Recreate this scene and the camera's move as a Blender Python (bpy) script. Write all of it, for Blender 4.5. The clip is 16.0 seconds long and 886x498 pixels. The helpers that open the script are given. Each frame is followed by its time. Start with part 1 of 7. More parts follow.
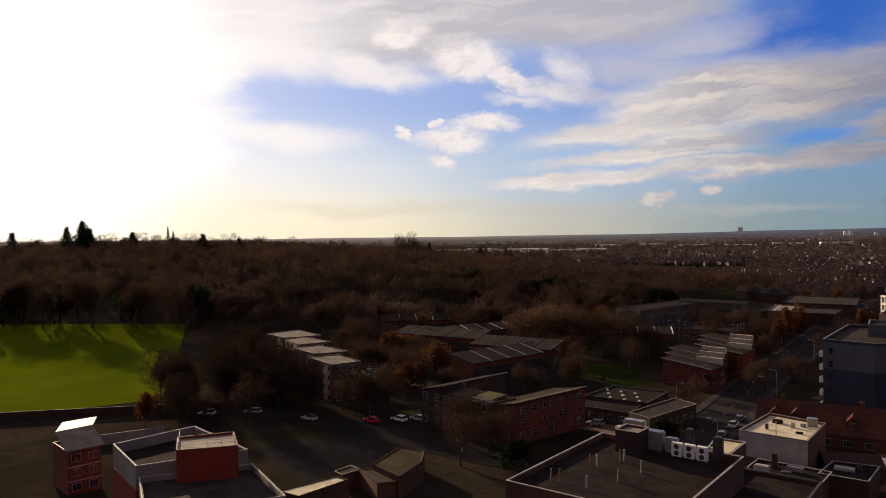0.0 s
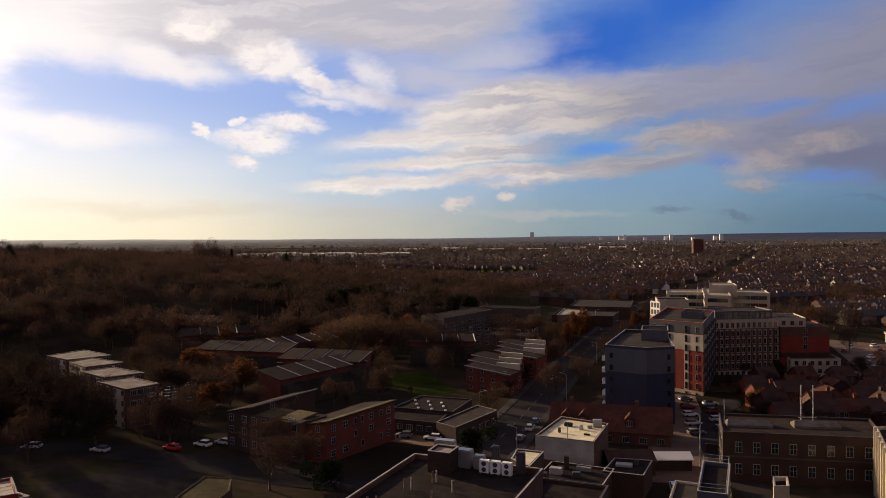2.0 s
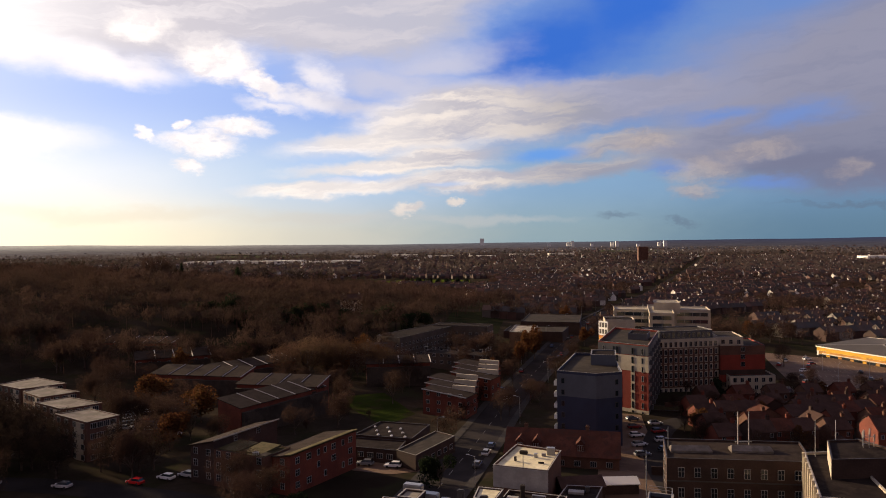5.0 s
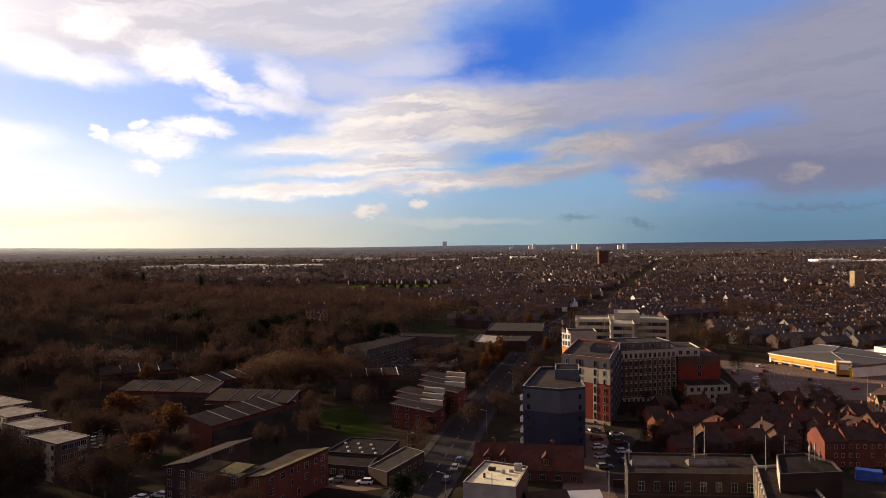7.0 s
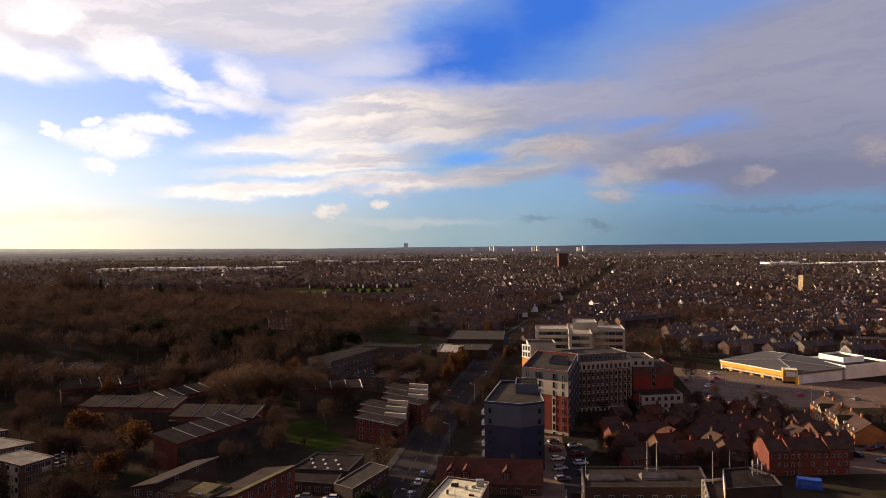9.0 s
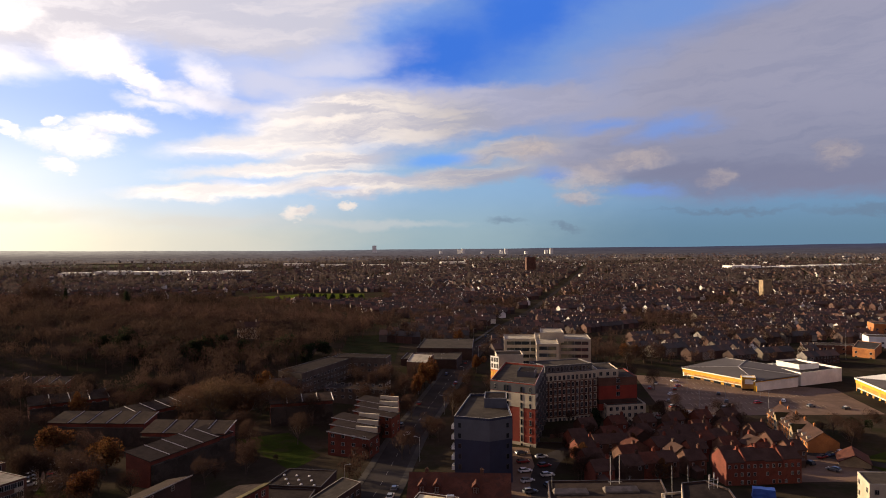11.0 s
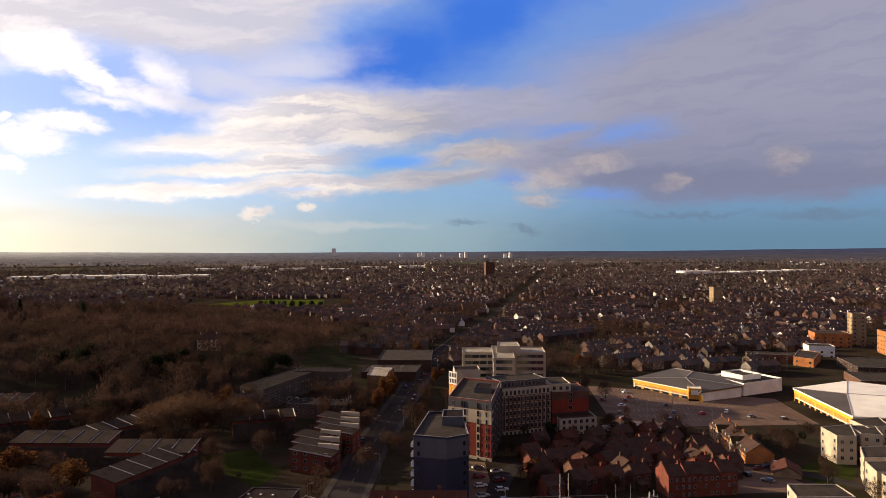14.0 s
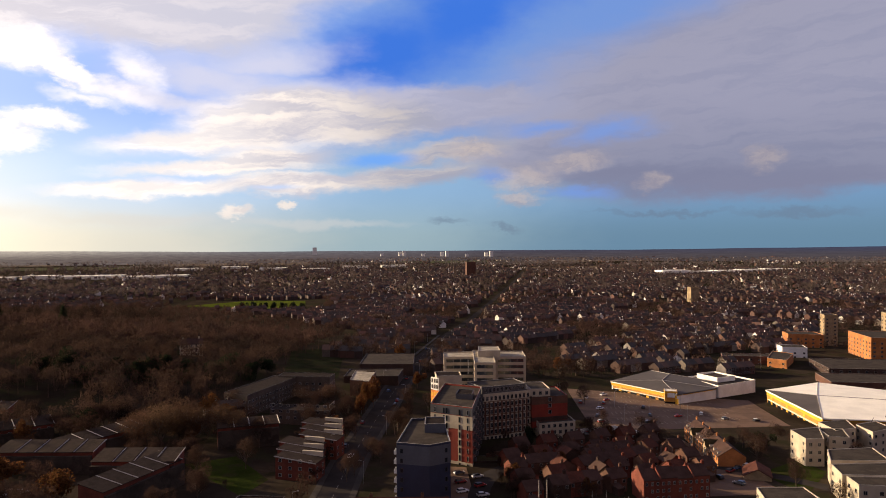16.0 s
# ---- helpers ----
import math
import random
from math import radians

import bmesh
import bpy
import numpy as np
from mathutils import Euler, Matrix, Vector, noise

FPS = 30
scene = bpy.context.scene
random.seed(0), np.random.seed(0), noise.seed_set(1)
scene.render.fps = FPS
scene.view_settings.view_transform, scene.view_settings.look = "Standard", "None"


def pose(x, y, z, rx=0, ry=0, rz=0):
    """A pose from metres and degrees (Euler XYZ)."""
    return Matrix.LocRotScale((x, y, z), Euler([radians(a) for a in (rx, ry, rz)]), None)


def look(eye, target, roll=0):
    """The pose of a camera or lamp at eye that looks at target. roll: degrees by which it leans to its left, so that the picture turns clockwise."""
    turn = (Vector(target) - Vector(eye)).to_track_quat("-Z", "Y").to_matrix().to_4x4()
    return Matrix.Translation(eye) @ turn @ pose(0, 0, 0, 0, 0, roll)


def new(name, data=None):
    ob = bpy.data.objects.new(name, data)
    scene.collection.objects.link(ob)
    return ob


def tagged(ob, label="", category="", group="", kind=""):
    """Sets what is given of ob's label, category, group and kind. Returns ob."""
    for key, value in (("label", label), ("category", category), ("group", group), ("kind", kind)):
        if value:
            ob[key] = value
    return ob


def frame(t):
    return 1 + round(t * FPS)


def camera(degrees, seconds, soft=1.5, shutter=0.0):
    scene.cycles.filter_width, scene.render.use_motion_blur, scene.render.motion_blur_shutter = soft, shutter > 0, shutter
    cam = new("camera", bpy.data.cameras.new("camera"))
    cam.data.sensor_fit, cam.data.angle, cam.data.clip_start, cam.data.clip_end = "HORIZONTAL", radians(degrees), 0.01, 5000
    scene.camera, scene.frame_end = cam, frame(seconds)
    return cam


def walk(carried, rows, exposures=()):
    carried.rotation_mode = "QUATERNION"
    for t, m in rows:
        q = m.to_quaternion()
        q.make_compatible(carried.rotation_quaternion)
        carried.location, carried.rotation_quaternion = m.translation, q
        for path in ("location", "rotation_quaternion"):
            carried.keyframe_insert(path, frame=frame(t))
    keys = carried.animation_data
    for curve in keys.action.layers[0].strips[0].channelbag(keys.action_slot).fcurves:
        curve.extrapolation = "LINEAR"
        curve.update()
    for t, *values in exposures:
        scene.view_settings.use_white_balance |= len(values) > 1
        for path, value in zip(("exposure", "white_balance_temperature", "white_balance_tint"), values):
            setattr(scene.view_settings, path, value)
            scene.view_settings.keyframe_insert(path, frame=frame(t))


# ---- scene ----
cam = camera(62.96, 16.0, soft=0.95)
PATH = [
    (0, (0.00, 0.00, 48.06), (-38.03, 92.47, 46.19), -0.86),
    (0.5, (-0.09, -0.16, 48.37), (-29.46, 95.41, 46.44), -0.82),
    (1, (-0.26, -0.07, 48.95), (-19.96, 97.95, 47.02), -0.69),
    (1.5, (-0.52, -0.44, 49.82), (-15.53, 98.41, 47.98), -0.68),
    (2, (-0.88, -1.08, 51.10), (-13.10, 98.15, 49.32), -0.59),
    (2.5, (-1.12, -1.76, 52.33), (-12.00, 97.63, 50.61), -0.59),
    (3, (-1.29, -2.68, 53.47), (-11.07, 96.83, 51.93), -0.57),
    (3.5, (-1.46, -3.91, 54.76), (-10.31, 95.69, 53.28), -0.60),
    (4, (-1.70, -5.14, 56.00), (-9.37, 94.55, 54.61), -0.62),
    (6.5, (-3.61, -11.66, 61.54), (-5.17, 88.33, 60.62), -0.64),
    (7, (-3.95, -12.94, 62.99), (-4.09, 87.06, 62.08), -0.65),
    (7.5, (-4.03, -14.05, 64.11), (-2.97, 85.94, 63.26), -0.65),
    (8, (-4.20, -15.59, 65.48), (-1.68, 84.37, 64.65), -0.64),
    (8.5, (-4.36, -16.85, 66.87), (-0.67, 83.08, 65.98), -0.59),
    (9, (-4.73, -18.38, 68.39), (0.49, 81.48, 67.52), -0.55),
    (11.5, (-5.87, -25.09, 74.77), (4.65, 74.35, 74.17), -0.50),
    (12, (-6.05, -26.67, 76.11), (5.45, 72.67, 75.58), -0.45),
    (12.5, (-6.16, -28.18, 77.51), (6.12, 71.06, 76.96), -0.41),
    (13, (-6.41, -29.98, 78.54), (6.87, 69.13, 78.07), -0.37),
    (13.5, (-6.48, -31.54, 79.87), (7.62, 67.46, 79.37), -0.34),
    (14, (-6.73, -33.36, 81.00), (8.34, 65.50, 80.56), -0.27),
    (14.5, (-7.01, -35.09, 82.15), (8.85, 63.64, 81.67), -0.30),
    (15, (-7.21, -36.46, 83.32), (9.36, 62.16, 82.73), -0.31),
    (15.5, (-7.63, -37.50, 84.30), (9.54, 61.02, 83.69), -0.31),
    (16, (-7.91, -38.83, 85.43), (9.74, 59.60, 84.72), -0.33),
]
walk(cam, [(t, look(eye, target, roll)) for t, eye, target, roll in PATH], [(0, -0.2, 6700, 17), (0.5, -0.4, 6700, 17), (1.0, -0.55, 6700, 17), (2.0, -0.12, 6700, 17), (4, 0.07, 6700, 17), (8, 0.24, 6700, 17), (12, 0.28, 6750, 17), (16, 0.32, 6750, 17)])

# ---------- light ----------
SUN_AZ, SUN_EL = radians(-57), radians(14.8)
SUN_DIR = Vector((math.sin(SUN_AZ) * math.cos(SUN_EL), math.cos(SUN_AZ) * math.cos(SUN_EL), math.sin(SUN_EL)))
sun = new("sun", bpy.data.lights.new("sun", "SUN"))
sun.data.energy, sun.data.angle, sun.data.color = 7.6, radians(0.6), (1.0, 0.78, 0.49)
sun.matrix_world = look(SUN_DIR * 300, (0, 0, 0))


class Net:
    """A node tree under construction."""

    def __init__(self, tree, fresh=True):
        self.tree = tree
        if fresh:
            tree.nodes.clear()

    def node(self, kind):
        return self.tree.nodes.new(kind)

    def put(self, socket, value):
        if isinstance(value, bpy.types.NodeSocket):
            self.tree.links.new(value, socket)
        elif value is not None:
            socket.default_value = value

    def math(self, op, a, b=None, c=None, clamp=False):
        n = self.node("ShaderNodeMath")
        n.operation, n.use_clamp = op, clamp
        for s, v in zip(n.inputs, (a, b, c)):
            self.put(s, v)
        return n.outputs[0]

    def ramp(self, x, lo, hi):
        n = self.node("ShaderNodeMapRange")
        n.interpolation_type = "SMOOTHSTEP"
        self.put(n.inputs["Value"], x)
        self.put(n.inputs["From Min"], lo)
        self.put(n.inputs["From Max"], hi)
        return n.outputs["Result"]

    def mix(self, fac, a, b, blend="MIX"):
        n = self.node("ShaderNodeMix")
        n.data_type, n.blend_type = "RGBA", blend
        self.put(n.inputs[0], fac)
        self.put(n.inputs[6], a if isinstance(a, bpy.types.NodeSocket) else (*a, 1))
        self.put(n.inputs[7], b if isinstance(b, bpy.types.NodeSocket) else (*b, 1))
        return n.outputs[2]

    def noise(self, vector, scale, detail=4.0, rough=0.55):
        n = self.node("ShaderNodeTexNoise")
        self.put(n.inputs["Vector"], vector)
        self.put(n.inputs["Scale"], scale)
        self.put(n.inputs["Detail"], detail)
        self.put(n.inputs["Roughness"], rough)
        return n.outputs["Fac"]

    def xyz(self, x, y, z=0.0):
        n = self.node("ShaderNodeCombineXYZ")
        for s, v in zip(n.inputs, (x, y, z)):
            self.put(s, v)
        return n.outputs[0]


world = bpy.data.worlds.new("sky")
world.use_nodes = True
scene.world = world
W = Net(world.node_tree)
ray = W.node("ShaderNodeTexCoord").outputs["Generated"]
sep = W.node("ShaderNodeSeparateXYZ")
W.put(sep.inputs[0], ray)
az = W.math("MULTIPLY", W.math("ARCTAN2", sep.outputs[0], sep.outputs[1]), 180 / math.pi)
el = W.math("MULTIPLY", W.math("ARCSINE", sep.outputs[2]), 180 / math.pi)
sky = W.node("ShaderNodeTexSky")
sky.sky_type, sky.sun_disc, sky.sun_elevation, sky.sun_rotation = "NISHITA", False, SUN_EL, SUN_AZ
sky.air_density, sky.dust_density, sky.ozone_density = 1.0, 1.2, 2.0
clear = W.mix(1.0, sky.outputs[0], (0.05, 0.07, 0.105), "MULTIPLY")
dot = W.node("ShaderNodeVectorMath")
dot.operation = "DOT_PRODUCT"
W.put(dot.inputs[0], ray)
dot.inputs[1].default_value = SUN_DIR
near_sun = W.math("MAXIMUM", dot.outputs["Value"], 0.0)

# Clouds are laid out by azimuth and height in degrees, in a domain that noise bends at three scales.
def billow(scale_a, scale_e, seed, detail=4.0, rough=0.55):
    """Two noises about zero, for bending the domain across and upwards."""
    at = W.xyz(W.math("MULTIPLY", az, scale_a), W.math("MULTIPLY", el, scale_e), seed)
    n = W.node("ShaderNodeTexNoise")
    W.put(n.inputs["Vector"], at)
    n.inputs["Scale"].default_value, n.inputs["Detail"].default_value, n.inputs["Roughness"].default_value = 1.0, detail, rough
    s = W.node("ShaderNodeSeparateColor")
    W.put(s.inputs[0], n.outputs["Color"])
    return [W.math("SUBTRACT", s.outputs[k], 0.5) for k in (0, 1)]


def bend(amount_a, amount_e, *fields):
    a, e = az, el
    for (fa, fe), ka, ke in zip(fields, amount_a, amount_e):
        a = W.math("MULTIPLY_ADD", fa, ka, a)
        e = W.math("MULTIPLY_ADD", fe, ke, e)
    return a, e


broad, middle, small = billow(0.10, 0.22, 0.0), billow(0.34, 0.7, 4.0), billow(1.0, 1.7, 9.0, 5.0, 0.6)
SOFT = bend((6.0, 3.0, 0.8), (2.0, 1.3, 0.5), broad, middle, small)
FINE = bend((0.0, 1.0, 0.9), (0.0, 0.35, 0.35), broad, middle, small)
CRISP = bend((0.8, 2.6, 1.6), (0.4, 1.6, 1.2), broad, middle, small)


def blob(domain, a, e, wa, we, tilt):
    """How far inside an oval of the sky a direction lies: 1 at its middle, 0 on its rim."""
    c, s = math.cos(radians(tilt)), math.sin(radians(tilt))
    da, de = W.math("SUBTRACT", domain[0], a), W.math("SUBTRACT", domain[1], e)
    u = W.math("ADD", W.math("MULTIPLY", da, c / wa), W.math("MULTIPLY", de, s / wa))
    v = W.math("SUBTRACT", W.math("MULTIPLY", de, c / we), W.math("MULTIPLY", da, s / we))
    return W.math("SUBTRACT", 1.0, W.math("SQRT", W.math("ADD", W.math("MULTIPLY", u, u), W.math("MULTIPLY", v, v))))


def union(domain, rows, lo, hi):
    """A cover of several ovals, with a rim that is as soft as lo to hi."""
    whole = None
    for row in rows:
        one = blob(domain, *row)
        whole = one if whole is None else W.math("SMOOTH_MAX", whole, one, 0.25)
    return W.ramp(whole, lo, hi)


def across(*stops):
    """A colour that changes along the horizon: (azimuth, colour) in order."""
    out = stops[0][1]
    for (a0, _), (a1, colour) in zip(stops, stops[1:]):
        out = W.mix(W.ramp(SOFT[0], a0, a1), out, colour)
    return out


def over(below, mask, colour, amount=1.0):
    return W.mix(W.math("MULTIPLY", mask, amount) if amount != 1.0 else mask, below, colour)


streak = W.noise(W.xyz(W.math("MULTIPLY", SOFT[0], 0.13), W.math("MULTIPLY_ADD", SOFT[1], 0.95, W.math("MULTIPLY", az, -0.07)), 1.0), 1.0, 6.0, 0.58)
grain = W.noise(W.xyz(W.math("MULTIPLY", CRISP[0], 0.55), W.math("MULTIPLY", CRISP[1], 0.9), 6.0), 1.0, 6.0, 0.6)
# The clear sky: cream along the sunward horizon, pale above it, blue high up and away from the sun.
low = across((-30, (0.94, 0.86, 0.60)), (-13, (0.62, 0.63, 0.54)), (5, (0.27, 0.40, 0.45)), (24, (0.110, 0.225, 0.33)))
mid = across((-38, (0.78, 0.86, 0.96)), (-14, (0.48, 0.65, 0.84)), (8, (0.22, 0.39, 0.58)), (26, (0.14, 0.28, 0.47)))
high = across((-42, (0.42, 0.54, 0.84)), (-24, (0.34, 0.50, 0.88)), (-8, (0.25, 0.42, 0.84)), (10, (0.14, 0.27, 0.60)))
clear = W.mix(0.12, W.mix(W.ramp(el, 5.0, 11.0), W.mix(W.ramp(el, 0.3, 4.6), low, mid), high), clear)
# The deep blue window and the grey-lilac cover round it.
body = over(clear, union(SOFT, [(5.8, 14.8, 7.0, 2.9, 12), (12, 17.5, 8, 3.6, 24), (19, 22, 11, 3.6, 26)], -0.35, 0.8), (0.035, 0.155, 0.60))
lilac = across((-36, (0.86, 0.85, 0.84)), (-24, (0.57, 0.56, 0.59)), (-4, (0.50, 0.515, 0.58)), (10, (0.35, 0.39, 0.49)))
lilac = W.mix(W.math("MULTIPLY", W.ramp(streak, 0.42, 0.66), 0.45), lilac, across((-30, (1.0, 0.97, 0.93)), (-6, (0.72, 0.69, 0.68)), (10, (0.42, 0.43, 0.52))))
COVER = [(-30, 19.5, 20, 7.4, -2), (-12, 18.6, 14, 5.0, -4), (-47, 15, 12, 6, 0), (-4, 22, 14, 5.0, 0)]
body = over(body, union(SOFT, COVER, -0.06, 0.30), lilac, 0.94)
# Its bright lower lining towards the sun.
body = over(body, union(SOFT, [(-37, 13.8, 8, 1.5, -8), (-28, 12.7, 6.0, 1.1, -6)], -0.3, 0.8), (0.98, 0.95, 0.91), 0.85)
body = over(body, union(SOFT, [(-7, 12.4, 7, 1.4, -6), (-3.5, 13.8, 6, 1.2, 8), (-11, 10.9, 5, 0.8, -10), (-1, 11.6, 7, 1.4, 4)], -0.5, 0.9), (0.60, 0.61, 0.68), 0.75)
# The grey cover away from the sun, darker and ragged at its foot.
grey = W.mix(W.ramp(SOFT[1], 4.0, 12.0), across((4, (0.33, 0.33, 0.40)), (24, (0.200, 0.215, 0.30))), across((2, (0.40, 0.42, 0.53)), (26, (0.275, 0.285, 0.365))))
grey = W.mix(W.math("MULTIPLY", W.ramp(streak, 0.44, 0.64), 0.40), grey, W.mix(1.0, grey, (0.74, 0.78, 0.86), "MULTIPLY"))
GREY = [(41, 12.8, 29, 7.0, 6), (31, 9.0, 20, 5.6, 4), (8, 10.6, 13, 2.0, 3), (22, 7.0, 12, 2.2, 2), (36, 5.4, 15, 2.2, 0)]
body = over(body, union(SOFT, GREY, -0.15, 0.35), grey, 0.93)
body = over(body, union(SOFT, [(32, 4.4, 12, 1.3, -1), (25, 5.0, 6, 1.0, 0)], -0.3, 0.6), (0.165, 0.185, 0.275), 0.75)
body = over(body, union(SOFT, [(23.2, 8.6, 3.4, 1.1, 3), (20.8, 4.0, 3.4, 0.55, 0), (18.0, 9.2, 3.4, 0.6, 4), (13.5, 5.2, 2.6, 0.6, 0)], -0.3, 0.9), (0.135, 0.270, 0.62), 0.75)
# The streaky bright cloud in the middle, tongues to its left, a blue slit in it.
bright = W.mix(W.ramp(streak, 0.36, 0.60), across((-13, (1.0, 0.95, 0.86)), (-3, (0.84, 0.79, 0.71)), (8, (0.46, 0.445, 0.44)), (15, (0.33, 0.335, 0.375))), across((-10, (0.76, 0.74, 0.71)), (-1, (0.50, 0.50, 0.54)), (10, (0.30, 0.32, 0.39))))
STREAKS = [(-8.8, 7.7, 7.2, 1.2, 7), (-4.0, 9.2, 6.8, 2.6, 8), (3.0, 9.4, 8.0, 2.0, 4), (-1.0, 10.6, 6.5, 1.3, 6), (-7.0, 5.7, 8.5, 0.6, 3), (-11.0, 4.2, 8.0, 0.7, 2), (-1.0, 4.7, 9.0, 0.9, 2), (7.0, 5.2, 7.0, 1.0, 5), (10.5, 7.3, 6.0, 0.9, 7), (-3.0, 6.6, 6.0, 1.1, 4)]
body = over(body, union(SOFT, STREAKS, -0.25, 0.55), bright, 0.96)
body = over(body, union(FINE, [(5.2, 6.6, 2.7, 0.5, 4)], -0.5, 0.7), (0.12, 0.33, 0.76), 0.9)
body = over(body, union(FINE, [(-12.2, 6.4, 3.6, 0.5, 6), (-9.5, 4.95, 3.4, 0.3, 2), (-2.8, 4.45, 1.6, 0.2, 2)], -0.6, 0.9), (0.40, 0.58, 0.86), 0.6)
# Pale air low down towards the sun, with one thin bank in it.
haze = W.math("MULTIPLY", W.math("SUBTRACT", 1.0, W.ramp(el, 1.0, 8.5)), W.math("SUBTRACT", 1.0, W.ramp(az, -38.0, -8.0)))
body = over(body, haze, (1.06, 0.99, 0.74), 0.66)
body = over(body, union(SOFT, [(-27, 2.3, 11, 0.7, 0), (-12, 1.9, 8, 0.6, 0), (0, 1.7, 7, 0.4, 0)], -0.3, 0.8), across((-26, (0.74, 0.68, 0.52)), (-4, (0.52, 0.54, 0.52))), 0.45)
# Thin bright cloud drawn across the sky beside the sun.
body = over(body, union(SOFT, [(-57, 11, 19, 15, 0), (-66, 16, 20, 18, 0)], -0.1, 0.40), (1.5, 1.42, 1.22))
# Puffs, white towards the sun, cream-grey with dull feet away from it.
PUFFS = [(-25.5, 15.4, 2.5, 1.15, 0), (-20.2, 13.5, 3.1, 1.7, -8), (-17.2, 12.2, 2.0, 0.9, -25), (-19.0, 8.8, 2.7, 0.9, -2), (-21.3, 7.5, 3.0, 1.05, -3), (-22.4, 5.8, 1.2, 0.6, 0),
         (-25.0, 8.2, 1.1, 0.45, -30), (-5.7, 2.5, 1.1, 0.55, 0), (-2.1, 3.2, 0.7, 0.36, 0), (-22.6, 9.0, 0.7, 0.5, 0)]
body = over(body, union(SOFT, [(-35, 7.9, 7.5, 1.3, -4), (-45, 9, 8, 3, 0)], -0.3, 0.8), (1.0, 0.98, 0.93), 0.8)
body = over(body, union(CRISP, PUFFS, -0.25, 0.55), W.mix(W.ramp(grain, 0.42, 0.66), across((-16, (1.0, 0.97, 0.92)), (-4, (0.74, 0.70, 0.63))), across((-16, (0.82, 0.80, 0.80)), (-4, (0.60, 0.58, 0.56)))), 0.92)
body = over(body, union(CRISP, [(-14.0, 11.0, 2.8, 0.8, -12), (-12.4, 12.5, 2.0, 0.9, -40), (-16.0, 10.4, 2.2, 0.5, -8)], -0.7, 1.0), (0.92, 0.90, 0.88), 0.75)
HEAPS = [(16.7, 5.0, 2.9, 1.15, 6), (16.2, 3.4, 1.9, 0.7, 0), (26.4, 4.8, 1.2, 0.75, 0), (34.1, 6.0, 1.5, 0.85, 0), (12.6, 7.3, 2.4, 1.0, 0), (20.5, 6.4, 3.2, 0.8, 4)]
body = over(body, union(CRISP, HEAPS, -0.3, 0.75), W.mix(W.ramp(grain, 0.40, 0.64), across((12, (0.46, 0.41, 0.385)), (30, (0.34, 0.315, 0.33))), across((12, (0.33, 0.315, 0.345)), (30, (0.24, 0.235, 0.29)))), 0.72)
body = over(body, union(CRISP, [(10.6, 1.9, 1.5, 0.3, -8), (15.0, 1.25, 1.0, 0.24, -8), (27, 2.4, 5.0, 0.22, 0), (36, 2.2, 4.0, 0.3, -2)], -0.5, 0.9), (0.115, 0.165, 0.235), 0.5)
glow = W.math("ADD", W.math("MULTIPLY", W.math("POWER", near_sun, 9.0), 0.30), W.math("MULTIPLY", W.math("POWER", near_sun, 110.0), 2.2))
body = W.mix(1.0, body, W.mix(glow, (0, 0, 0), (1.0, 0.94, 0.80)), "ADD")
# Overhead and behind, the same cloud cover seen from its dull side.
back = W.ramp(W.math("ABSOLUTE", W.math("ADD", az, 10.0)), 55.0, 125.0)
dull = W.math("MAXIMUM", W.ramp(el, 22.0, 50.0), back)
body = W.mix(W.math("MULTIPLY", dull, 0.92), body, (0.242, 0.190, 0.212))
bg = W.node("ShaderNodeBackground")
W.put(bg.inputs[0], body)
bg.inputs[1].default_value = 1.0
W.put(W.node("ShaderNodeOutputWorld").inputs[0], bg.outputs[0])

